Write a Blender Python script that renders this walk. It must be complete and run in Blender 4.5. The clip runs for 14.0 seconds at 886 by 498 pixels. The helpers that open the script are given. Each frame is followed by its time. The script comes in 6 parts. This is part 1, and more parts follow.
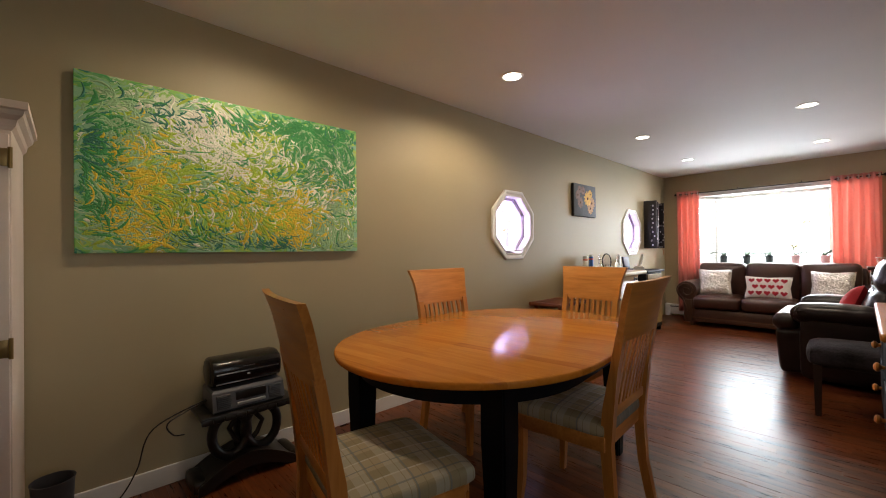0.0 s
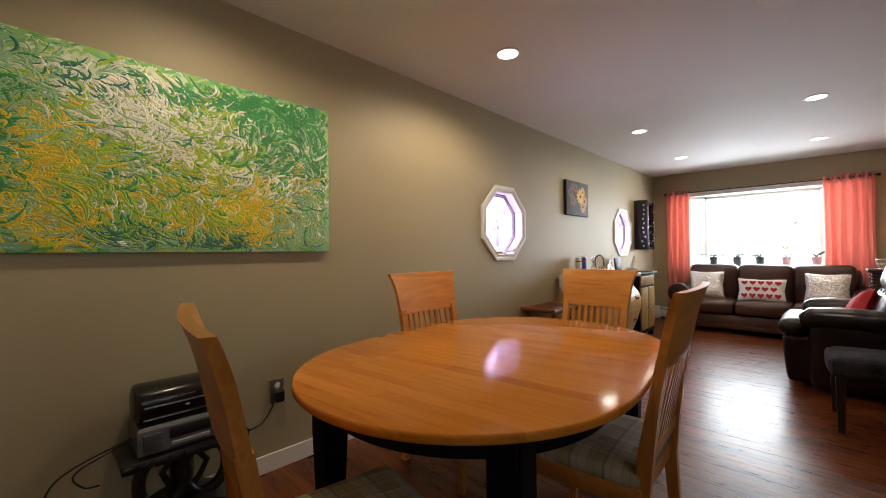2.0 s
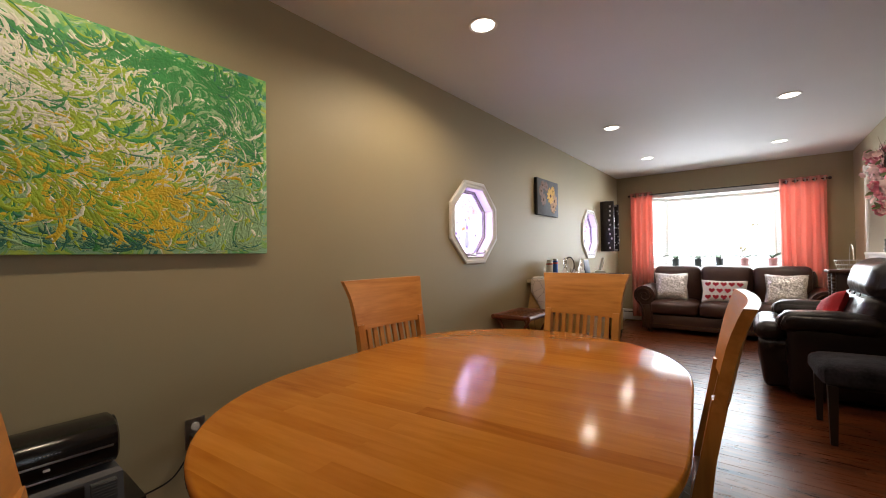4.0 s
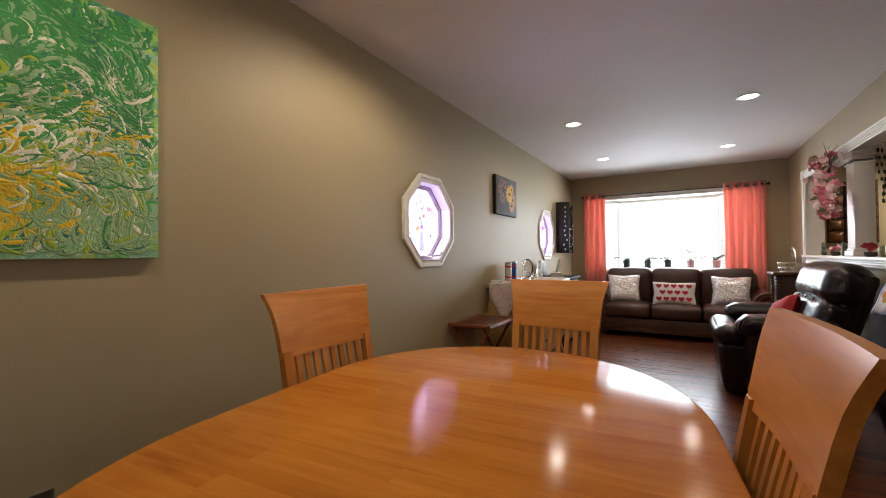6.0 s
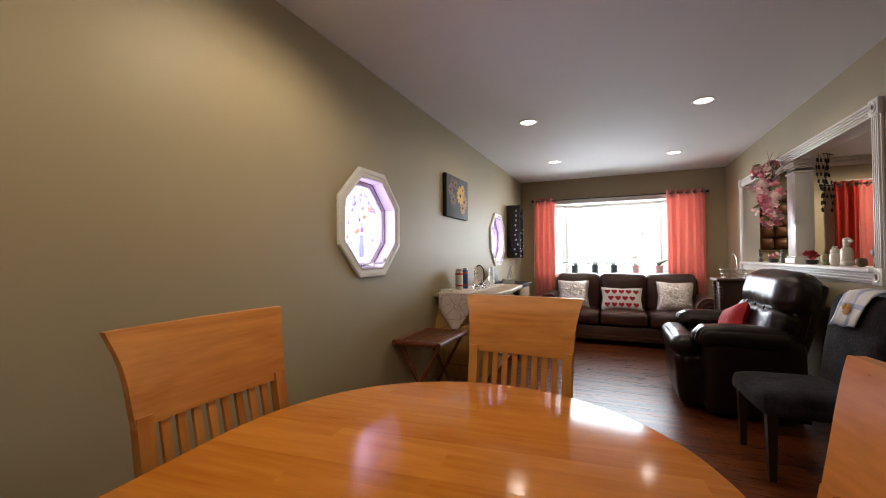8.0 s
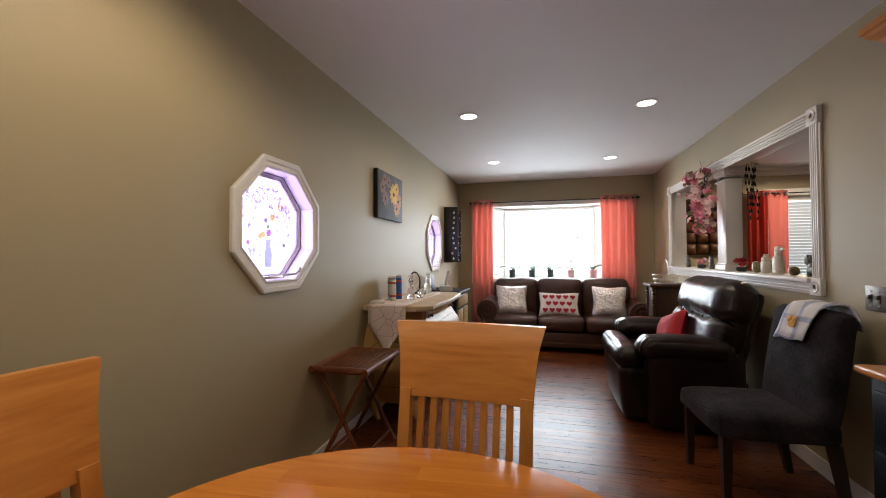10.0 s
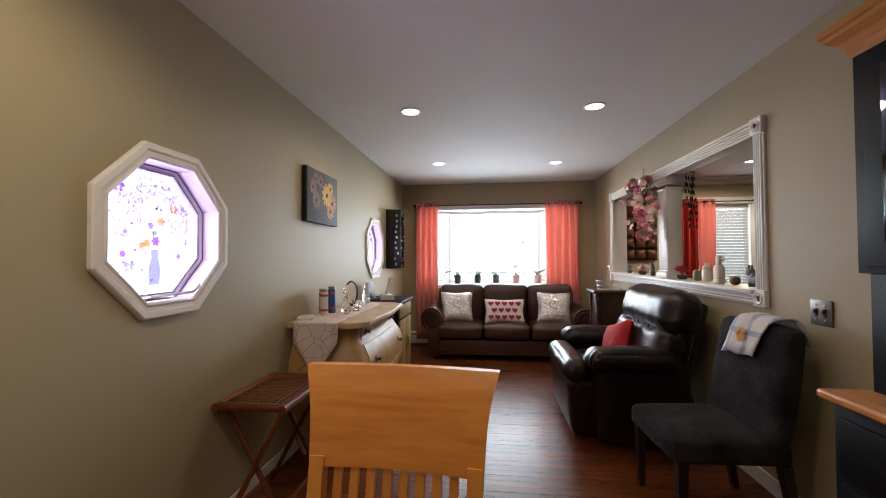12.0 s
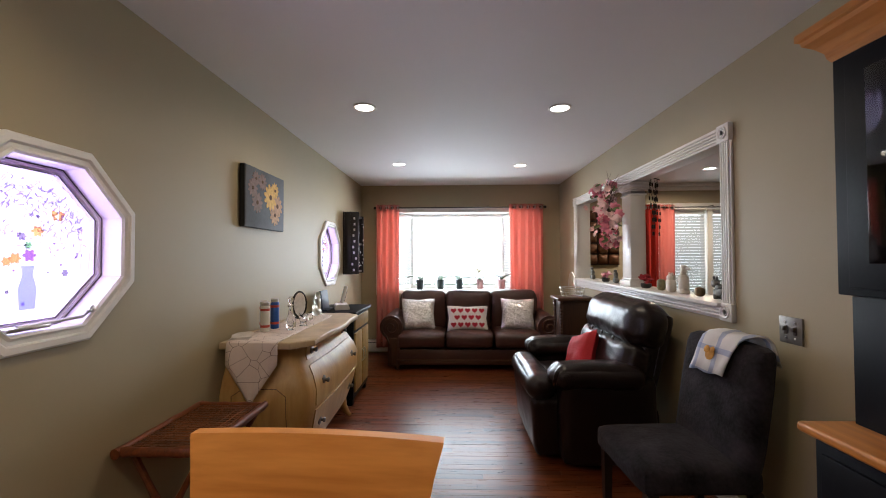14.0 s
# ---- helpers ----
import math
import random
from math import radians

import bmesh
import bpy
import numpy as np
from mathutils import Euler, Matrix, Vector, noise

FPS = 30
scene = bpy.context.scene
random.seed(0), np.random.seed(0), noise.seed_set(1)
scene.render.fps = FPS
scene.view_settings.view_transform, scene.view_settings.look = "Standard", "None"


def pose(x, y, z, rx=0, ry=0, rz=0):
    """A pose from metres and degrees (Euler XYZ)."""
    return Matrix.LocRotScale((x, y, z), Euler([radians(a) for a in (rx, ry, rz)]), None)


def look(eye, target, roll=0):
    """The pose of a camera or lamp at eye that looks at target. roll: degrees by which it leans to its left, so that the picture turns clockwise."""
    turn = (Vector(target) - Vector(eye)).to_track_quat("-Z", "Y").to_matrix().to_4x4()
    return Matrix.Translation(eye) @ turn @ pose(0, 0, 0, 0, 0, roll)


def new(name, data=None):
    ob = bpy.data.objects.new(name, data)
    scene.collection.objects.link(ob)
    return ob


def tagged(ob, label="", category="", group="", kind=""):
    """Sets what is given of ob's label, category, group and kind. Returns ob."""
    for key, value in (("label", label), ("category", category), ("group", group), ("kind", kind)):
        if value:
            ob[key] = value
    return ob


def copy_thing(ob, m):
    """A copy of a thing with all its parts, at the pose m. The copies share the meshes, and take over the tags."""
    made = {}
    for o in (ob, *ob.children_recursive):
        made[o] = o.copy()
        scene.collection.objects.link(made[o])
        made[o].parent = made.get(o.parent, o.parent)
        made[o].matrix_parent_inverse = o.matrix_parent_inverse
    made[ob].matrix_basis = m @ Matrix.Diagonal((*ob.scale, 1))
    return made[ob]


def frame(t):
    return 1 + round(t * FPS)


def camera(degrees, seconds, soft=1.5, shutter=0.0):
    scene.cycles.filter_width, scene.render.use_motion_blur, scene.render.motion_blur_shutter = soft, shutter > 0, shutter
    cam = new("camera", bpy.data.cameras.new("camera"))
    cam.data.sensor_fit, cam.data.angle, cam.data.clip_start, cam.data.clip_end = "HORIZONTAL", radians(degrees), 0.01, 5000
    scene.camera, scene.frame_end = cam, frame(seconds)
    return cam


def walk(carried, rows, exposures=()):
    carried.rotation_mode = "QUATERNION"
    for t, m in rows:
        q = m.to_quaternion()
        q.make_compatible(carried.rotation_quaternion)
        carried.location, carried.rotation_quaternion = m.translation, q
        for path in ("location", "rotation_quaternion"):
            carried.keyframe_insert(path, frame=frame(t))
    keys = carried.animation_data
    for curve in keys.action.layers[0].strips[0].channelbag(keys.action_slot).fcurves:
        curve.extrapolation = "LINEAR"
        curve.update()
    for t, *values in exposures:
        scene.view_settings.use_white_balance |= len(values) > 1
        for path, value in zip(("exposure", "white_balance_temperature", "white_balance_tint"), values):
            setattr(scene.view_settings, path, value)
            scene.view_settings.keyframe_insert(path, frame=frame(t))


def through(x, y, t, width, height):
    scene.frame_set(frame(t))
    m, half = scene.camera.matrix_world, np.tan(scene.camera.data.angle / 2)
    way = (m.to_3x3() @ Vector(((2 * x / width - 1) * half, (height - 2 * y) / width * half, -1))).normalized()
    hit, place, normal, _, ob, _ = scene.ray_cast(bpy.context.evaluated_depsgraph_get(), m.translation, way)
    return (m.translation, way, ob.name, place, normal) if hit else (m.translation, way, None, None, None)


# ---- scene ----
cam = camera(96.4, 14.0, 1.0)
PATH = [
    (0, (-0.607, 0.148, 1.166), (0.764, 1.604, 1.18), -0.7),
    (0.5, (-0.551, 0.222, 1.156), (0.828, 1.67, 1.177), -0.8),
    (1, (-0.497, 0.274, 1.171), (0.891, 1.714, 1.183), -0.6),
    (1.5, (-0.439, 0.348, 1.171), (0.969, 1.768, 1.182), -0.6),
    (2, (-0.378, 0.434, 1.164), (1.06, 1.824, 1.182), -0.6),
    (2.5, (-0.318, 0.521, 1.155), (1.159, 1.869, 1.18), -0.8),
    (5, (0.026, 0.832, 1.168), (1.66, 1.985, 1.194), -0.6),
    (5.5, (0.101, 0.892, 1.174), (1.774, 1.987, 1.198), -0.6),
    (6, (0.162, 0.95, 1.181), (1.872, 1.987, 1.207), -0.6),
    (6.5, (0.221, 1.006, 1.186), (1.961, 1.991, 1.218), -0.7),
    (7, (0.302, 1.059, 1.201), (2.071, 1.992, 1.232), -0.6),
    (7.5, (0.396, 1.104, 1.208), (2.196, 1.975, 1.242), -0.5),
    (8, (0.5, 1.128, 1.216), (2.332, 1.929, 1.251), -0.4),
    (10.5, (0.955, 1.267, 1.274), (2.908, 1.693, 1.313), -0.3),
    (11, (1.027, 1.275, 1.286), (2.994, 1.635, 1.326), -0.3),
    (11.5, (1.101, 1.271, 1.304), (3.078, 1.567, 1.345), -0.3),
    (12, (1.167, 1.268, 1.319), (3.153, 1.498, 1.362), -0.3),
    (12.5, (1.229, 1.257, 1.338), (3.221, 1.431, 1.38), -0.2),
    (13, (1.29, 1.245, 1.353), (3.286, 1.371, 1.396), -0.2),
    (13.5, (1.346, 1.233, 1.366), (3.344, 1.321, 1.409), -0.2),
    (14, (1.394, 1.223, 1.383), (3.393, 1.285, 1.426), -0.2),
]
walk(cam, [(t, look(eye, target, roll)) for t, eye, target, roll in PATH],
     [(0.0, 0.18, 6150, 7), (2.5, 0.10, 6150, 7), (6.0, -0.14, 6100, 7), (8.0, -0.20, 6050, 7), (10.5, -0.22, 6000, 7), (14.0, -0.24, 5850, 7)])

# ---- world and light ----
world = bpy.data.worlds.new("world")
scene.world = world
world.use_nodes = True
wn = world.node_tree.nodes
sky = wn.new("ShaderNodeTexSky")
sky.sky_type, sky.sun_disc = "NISHITA", False
sky.sun_elevation, sky.sun_rotation = radians(50), radians(200)
world.node_tree.links.new(sky.outputs[0], wn["Background"].inputs[0])
wn["Background"].inputs[1].default_value = 0.12
sun = new("sun", bpy.data.lights.new("sun", "SUN"))
sun.data.energy, sun.data.angle, sun.data.color = 2.0, radians(3), (1, 0.96, 0.9)
sun.matrix_world = look((-6, 2, 12), (0, 0, 0))


def area_light(name, m, sx, sy, power, color):
    ob = new(name, bpy.data.lights.new(name, "AREA"))
    ob.data.shape, ob.data.size, ob.data.size_y = "RECTANGLE", sx, sy
    ob.data.energy, ob.data.color = power, color
    ob.matrix_world = m
    return ob


BAY_POWER, OCT_POWER, SPOT_POWER = 215, 18, 8
area_light("bay_daylight", look((7.98, 1.2, 1.62), (6.5, 1.2, 0.98)), 2.6, 1.5, BAY_POWER, (0.95, 0.98, 1.0))
area_light("front_daylight", look((7.75, -2.4, 1.5), (6.5, -2.4, 1.45)), 1.7, 1.4, 32, (0.95, 0.98, 1.0))
for ox in (2.688, 5.69):
    area_light("octagon_daylight", look((ox, 2.95, 1.45), (ox, 0, 1.4)), 0.75, 0.75, OCT_POWER, (0.88, 0.76, 1.0))
# fill light added for the chairs' near sides, through an assumed, unseen window
area_light("recess_fill", look((-0.15, -1.95, 1.55), (0.3, 2, 1.0)), 1.5, 1.0, 6, (1.0, 0.95, 0.88))

# ---- materials ----
MATS = {}


def material(name, color, rough=0.6, metal=0.0, vary=0.12, scale=6.0, bump=0.05, bscale=60.0, fine=0.5, coat=0.0,
             spec=0.5, emit=None, sheen=0.0):
    """Paint, plaster, cloth, leather, metal: colour varied at two scales, with fine relief."""
    if name in MATS:
        return MATS[name]
    m = MATS[name] = bpy.data.materials.new(name)
    m.use_nodes = True
    nt = m.node_tree
    N, L = nt.nodes, nt.links
    b = N["Principled BSDF"]
    b.inputs["Roughness"].default_value = rough
    b.inputs["Metallic"].default_value = metal
    b.inputs["Coat Weight"].default_value = coat
    b.inputs["Specular IOR Level"].default_value = spec
    b.inputs["Sheen Weight"].default_value = sheen
    tc = N.new("ShaderNodeTexCoord")
    n1, n2 = N.new("ShaderNodeTexNoise"), N.new("ShaderNodeTexNoise")
    n1.inputs["Scale"].default_value, n1.inputs["Detail"].default_value = scale, 4
    n2.inputs["Scale"].default_value, n2.inputs["Detail"].default_value = bscale, 3
    for n in (n1, n2):
        L.new(tc.outputs["Object"], n.inputs["Vector"])
    mix = N.new("ShaderNodeMix")
    mix.data_type = "FLOAT"
    mix.inputs[0].default_value = fine * 0.5
    L.new(n1.outputs["Fac"], mix.inputs[2])
    L.new(n2.outputs["Fac"], mix.inputs[3])
    ramp = N.new("ShaderNodeValToRGB")
    ramp.color_ramp.elements[0].position, ramp.color_ramp.elements[1].position = 0.3, 0.7
    ramp.color_ramp.elements[0].color = (*[c * (1 - vary) for c in color], 1)
    ramp.color_ramp.elements[1].color = (*[min(1, c * (1 + vary)) for c in color], 1)
    L.new(mix.outputs[0], ramp.inputs[0])
    L.new(ramp.outputs[0], b.inputs["Base Color"])
    if bump:
        bp = N.new("ShaderNodeBump")
        bp.inputs["Strength"].default_value, bp.inputs["Distance"].default_value = bump, 0.01
        L.new(n2.outputs["Fac"], bp.inputs["Height"])
        L.new(bp.outputs[0], b.inputs["Normal"])
    if emit:
        b.inputs["Emission Color"].default_value = (*color, 1)
        b.inputs["Emission Strength"].default_value = emit
    return m


def wood(name, dark, light, axis="x", rough=0.35, grain=1.0, coat=0.0, island=False, strips=0.0, spec=0.5, relief=0.06):
    """Wood with long grain along an axis; each board is shifted by a random of its own."""
    if name in MATS:
        return MATS[name]
    m = MATS[name] = bpy.data.materials.new(name)
    m.use_nodes = True
    nt = m.node_tree
    N, L = nt.nodes, nt.links
    b = N["Principled BSDF"]
    b.inputs["Coat Weight"].default_value = coat
    b.inputs["Coat Roughness"].default_value = 0.12
    b.inputs["Specular IOR Level"].default_value = spec
    tc, mp = N.new("ShaderNodeTexCoord"), N.new("ShaderNodeMapping")
    st = {"x": (1.2, 14, 14), "y": (14, 1.2, 14), "z": (14, 14, 1.2)}[axis]
    mp.inputs["Scale"].default_value = [v * grain for v in st]
    L.new(tc.outputs["Object"], mp.inputs["Vector"])
    if island:
        rnd = N.new("ShaderNodeNewGeometry").outputs["Random Per Island"]
    else:
        rnd = N.new("ShaderNodeObjectInfo").outputs["Random"]
    if strips:
        sx, dv, fl, wh = N.new("ShaderNodeSeparateXYZ"), N.new("ShaderNodeMath"), N.new("ShaderNodeMath"), N.new("ShaderNodeTexWhiteNoise")
        dv.operation, fl.operation, wh.noise_dimensions = "DIVIDE", "FLOOR", "1D"
        dv.inputs[1].default_value = strips
        L.new(tc.outputs["Object"], sx.inputs[0])
        L.new(sx.outputs[0], dv.inputs[0])
        L.new(dv.outputs[0], fl.inputs[0])
        L.new(fl.outputs[0], wh.inputs["W"])
        rnd = wh.outputs["Value"]
    mul = N.new("ShaderNodeMath")
    mul.operation = "MULTIPLY"
    mul.inputs[1].default_value = 37.0
    L.new(rnd, mul.inputs[0])
    comb = N.new("ShaderNodeCombineXYZ")
    for k in range(3):
        L.new(mul.outputs[0], comb.inputs[k])
    L.new(comb.outputs[0], mp.inputs["Location"])
    n1, n2 = N.new("ShaderNodeTexNoise"), N.new("ShaderNodeTexNoise")
    n1.inputs["Scale"].default_value, n1.inputs["Detail"].default_value, n1.inputs["Distortion"].default_value = 1.0, 6, 1.2
    n2.inputs["Scale"].default_value, n2.inputs["Detail"].default_value = 6.0, 4
    L.new(mp.outputs[0], n1.inputs["Vector"])
    L.new(mp.outputs[0], n2.inputs["Vector"])
    mix = N.new("ShaderNodeMix")
    mix.data_type = "FLOAT"
    mix.inputs[0].default_value = 0.35
    L.new(n1.outputs["Fac"], mix.inputs[2])
    L.new(n2.outputs["Fac"], mix.inputs[3])
    add = N.new("ShaderNodeMath")
    add.operation = "MULTIPLY_ADD"
    add.inputs[1].default_value, add.inputs[2].default_value = 0.22, -0.11
    L.new(rnd, add.inputs[0])
    s2 = N.new("ShaderNodeMath")
    L.new(mix.outputs[0], s2.inputs[0])
    L.new(add.outputs[0], s2.inputs[1])
    ramp = N.new("ShaderNodeValToRGB")
    ramp.color_ramp.elements[0].position, ramp.color_ramp.elements[1].position = 0.3, 0.68
    ramp.color_ramp.elements[0].color, ramp.color_ramp.elements[1].color = (*dark, 1), (*light, 1)
    L.new(s2.outputs[0], ramp.inputs[0])
    L.new(ramp.outputs[0], b.inputs["Base Color"])
    rr = N.new("ShaderNodeMath")
    rr.operation = "MULTIPLY_ADD"
    rr.inputs[1].default_value, rr.inputs[2].default_value = 0.18, rough - 0.09
    L.new(n2.outputs["Fac"], rr.inputs[0])
    L.new(rr.outputs[0], b.inputs["Roughness"])
    bp = N.new("ShaderNodeBump")
    bp.inputs["Strength"].default_value, bp.inputs["Distance"].default_value = relief, 0.004
    L.new(mix.outputs[0], bp.inputs["Height"])
    L.new(bp.outputs[0], b.inputs["Normal"])
    return m


def strip_wood(name):
    """Glued maple strips along y, each with a tone and a length of its own, under a satin varnish."""
    m = MATS[name] = bpy.data.materials.new(name)
    m.use_nodes = True
    N, L = m.node_tree.nodes, m.node_tree.links
    b = N["Principled BSDF"]
    b.inputs["IOR"].default_value = 1.2
    tc, turn, br = N.new("ShaderNodeTexCoord"), N.new("ShaderNodeMapping"), N.new("ShaderNodeTexBrick")
    turn.inputs["Rotation"].default_value = (0, 0, radians(90))
    L.new(tc.outputs["Object"], turn.inputs["Vector"])
    L.new(turn.outputs[0], br.inputs["Vector"])
    br.offset, br.offset_frequency, br.squash = 0.37, 2, 1.0
    for key, v in (("Scale", 1.0), ("Mortar Size", 0.0), ("Bias", 0.2), ("Brick Width", 0.86), ("Row Height", 0.056)):
        br.inputs[key].default_value = v
    br.inputs["Color1"].default_value, br.inputs["Color2"].default_value = (0.36, 0.36, 0.36, 1), (0.68, 0.68, 0.68, 1)
    mp, add = N.new("ShaderNodeMapping"), N.new("ShaderNodeVectorMath")
    mp.inputs["Scale"].default_value = (16, 1.6, 16)
    L.new(tc.outputs["Object"], mp.inputs["Vector"])
    sc = N.new("ShaderNodeVectorMath")
    sc.operation, sc.inputs[1].default_value = "MULTIPLY", (31, 17, 5)
    L.new(br.outputs["Color"], sc.inputs[0])
    L.new(mp.outputs[0], add.inputs[0])
    L.new(sc.outputs[0], add.inputs[1])
    n1, n2, cl = N.new("ShaderNodeTexNoise"), N.new("ShaderNodeTexNoise"), N.new("ShaderNodeTexNoise")
    for n, k, d, w in ((n1, 1.0, 5, 1.4), (n2, 5.0, 4, 0.4)):
        n.inputs["Scale"].default_value, n.inputs["Detail"].default_value, n.inputs["Distortion"].default_value = k, d, w
        L.new(add.outputs[0], n.inputs["Vector"])
    cl.inputs["Scale"].default_value, cl.inputs["Detail"].default_value = 4.5, 3
    L.new(tc.outputs["Object"], cl.inputs["Vector"])

    def mixf(a, c, f):
        mx = N.new("ShaderNodeMix")
        mx.data_type = "FLOAT"
        mx.inputs[0].default_value = f
        L.new(a, mx.inputs[2])
        L.new(c, mx.inputs[3])
        return mx.outputs[0]
    grain = mixf(mixf(n1.outputs["Fac"], n2.outputs["Fac"], 0.3), cl.outputs["Fac"], 0.25)
    tone = mixf(grain, br.outputs["Color"], 0.42)
    ramp = N.new("ShaderNodeValToRGB")
    ramp.color_ramp.elements[0].position, ramp.color_ramp.elements[1].position = 0.34, 0.68
    ramp.color_ramp.elements[0].color, ramp.color_ramp.elements[1].color = (0.30, 0.078, 0.008, 1), (0.66, 0.262, 0.036, 1)
    mid = ramp.color_ramp.elements.new(0.48)
    mid.color = (0.50, 0.170, 0.019, 1)
    L.new(tone, ramp.inputs[0])
    L.new(ramp.outputs[0], b.inputs["Base Color"])
    rr = N.new("ShaderNodeMath")
    rr.operation, rr.inputs[1].default_value, rr.inputs[2].default_value = "MULTIPLY_ADD", 0.05, 0.105
    L.new(n2.outputs["Fac"], rr.inputs[0])
    L.new(rr.outputs[0], b.inputs["Roughness"])
    bp = N.new("ShaderNodeBump")
    bp.inputs["Strength"].default_value, bp.inputs["Distance"].default_value = 0.03, 0.003
    L.new(cl.outputs["Fac"], bp.inputs["Height"])
    L.new(bp.outputs[0], b.inputs["Normal"])
    return m


def glass(name, color=(1, 1, 1), rough=0.0, clear=0.0):
    """Glass; clear: share that lets light straight through, for thin panes."""
    if name in MATS:
        return MATS[name]
    m = MATS[name] = bpy.data.materials.new(name)
    m.use_nodes = True
    N, L = m.node_tree.nodes, m.node_tree.links
    b = N["Principled BSDF"]
    b.inputs["Base Color"].default_value = (*color, 1)
    b.inputs["Roughness"].default_value = rough
    b.inputs["Transmission Weight"].default_value = 1.0
    b.inputs["IOR"].default_value = 1.45
    if clear:
        t, mx = N.new("ShaderNodeBsdfTransparent"), N.new("ShaderNodeMixShader")
        t.inputs[0].default_value = (*color, 1)
        mx.inputs[0].default_value = clear
        L.new(b.outputs[0], mx.inputs[1])
        L.new(t.outputs[0], mx.inputs[2])
        L.new(mx.outputs[0], N["Material Output"].inputs[0])
    return m


def sheer(name, color, through=0.35, clear=0.2):
    """Thin woven cloth that lets part of the light pass."""
    if name in MATS:
        return MATS[name]
    m = MATS[name] = bpy.data.materials.new(name)
    m.use_nodes = True
    N, L = m.node_tree.nodes, m.node_tree.links
    b = N["Principled BSDF"]
    b.inputs["Roughness"].default_value = 0.8
    tc, wv = N.new("ShaderNodeTexCoord"), N.new("ShaderNodeTexNoise")
    wv.inputs["Scale"].default_value = 180
    L.new(tc.outputs["Object"], wv.inputs["Vector"])
    ramp = N.new("ShaderNodeValToRGB")
    ramp.color_ramp.elements[0].color = (*[c * 0.85 for c in color], 1)
    ramp.color_ramp.elements[1].color = (*color, 1)
    L.new(wv.outputs["Fac"], ramp.inputs[0])
    tr, tp = N.new("ShaderNodeBsdfTranslucent"), N.new("ShaderNodeBsdfTransparent")
    tp.inputs[0].default_value = (*color, 1)
    L.new(ramp.outputs[0], b.inputs["Base Color"])
    L.new(ramp.outputs[0], tr.inputs[0])
    m1, m2 = N.new("ShaderNodeMixShader"), N.new("ShaderNodeMixShader")
    m1.inputs[0].default_value, m2.inputs[0].default_value = through, clear
    L.new(b.outputs[0], m1.inputs[1])
    L.new(tr.outputs[0], m1.inputs[2])
    L.new(m1.outputs[0], m2.inputs[1])
    L.new(tp.outputs[0], m2.inputs[2])
    L.new(m2.outputs[0], N["Material Output"].inputs[0])
    return m


WALL = material("wall_paint", (0.37, 0.310, 0.188), 0.55, vary=0.03, scale=1.5, bump=0.06, bscale=220)
WALL2 = material("other_room_paint", (0.50, 0.44, 0.30), 0.6, vary=0.03, scale=1.5, bump=0.06, bscale=220)
CEIL = material("ceiling_paint", (0.74, 0.73, 0.71), 0.75, vary=0.02, scale=2, bump=0.05, bscale=200)
TRIM = material("white_trim", (0.78, 0.76, 0.72), 0.35, vary=0.03, scale=4, bump=0.02)
LILAC = material("lilac_white_vinyl", (0.76, 0.68, 0.82), 0.4, vary=0.03, bump=0.02)
HONEY = wood("honey_maple", (0.40, 0.140, 0.022), (0.62, 0.27, 0.062), "z", 0.32)
HONEY_X = wood("honey_maple_crest", (0.40, 0.140, 0.022), (0.64, 0.28, 0.065), "x", 0.32)
TOPWOOD = strip_wood("honey_table_top")
BLACKW = material("black_painted_wood", (0.005, 0.005, 0.007), 0.5, vary=0.3, bump=0.03, spec=0.10)
FLOORW = wood("oak_floor", (0.050, 0.012, 0.004), (0.195, 0.055, 0.015), "y", 0.30, 1.3, coat=0.0, spec=0.36, relief=0.010)
FLOORI = wood("oak_floor_far", (0.050, 0.012, 0.004), (0.195, 0.055, 0.015), "y", 0.30, 1.3, coat=0.0, spec=0.36, relief=0.010, island=True)
GAP = material("floor_gap", (0.012, 0.006, 0.004), 0.8)
LEATHER = material("brown_leather", (0.054, 0.020, 0.014), 0.36, vary=0.35, scale=5, bump=0.25, bscale=90, spec=0.6)
LEATHER2 = material("black_brown_leather", (0.011, 0.0058, 0.0052), 0.30, vary=0.35, scale=5, bump=0.14, bscale=110, spec=0.34)
SUEDE = material("grey_suede", (0.024, 0.021, 0.024), 0.95, vary=0.8, scale=7, bump=0.35, bscale=60, sheen=0.04, spec=0.12)
REDCL = material("red_cloth", (0.42, 0.012, 0.018), 0.8, vary=0.15, bump=0.2, bscale=200)
CORAL = sheer("coral_curtain", (0.90, 0.45, 0.385), 0.40, 0.18)
REDCUR = sheer("red_curtain", (0.50, 0.035, 0.02), 0.35, 0.03)
REDSHEER = sheer("red_sheer_curtain", (0.90, 0.40, 0.34), 0.45, 0.5)
IRON = material("dark_iron", (0.03, 0.028, 0.026), 0.5, 0.7, vary=0.2)
CHROME = material("brushed_metal", (0.62, 0.60, 0.57), 0.28, 1.0, vary=0.08)
PANE = glass("window_glass", (1, 1, 1), 0.0, 0.85)
LAMPFACE = material("lamp_glow", (1.0, 0.93, 0.82), 0.5, emit=9.0, vary=0, bump=0)

# ---- builders ----


def part(name, bm, mat, parent=None, label="", smooth=True):
    """Links a bmesh as one mesh object, under a thing or a part."""
    me = bpy.data.meshes.new(name)
    bm.normal_update()
    bm.to_mesh(me)
    bm.free()
    for p in me.polygons:
        p.use_smooth = smooth and len(p.vertices) < 9
    me.materials.append(mat)
    if smooth:
        me.set_sharp_from_angle(angle=radians(40))
    ob = new(name, me)
    if parent:
        ob.parent = parent
    if label:
        ob["label"] = label
    return ob


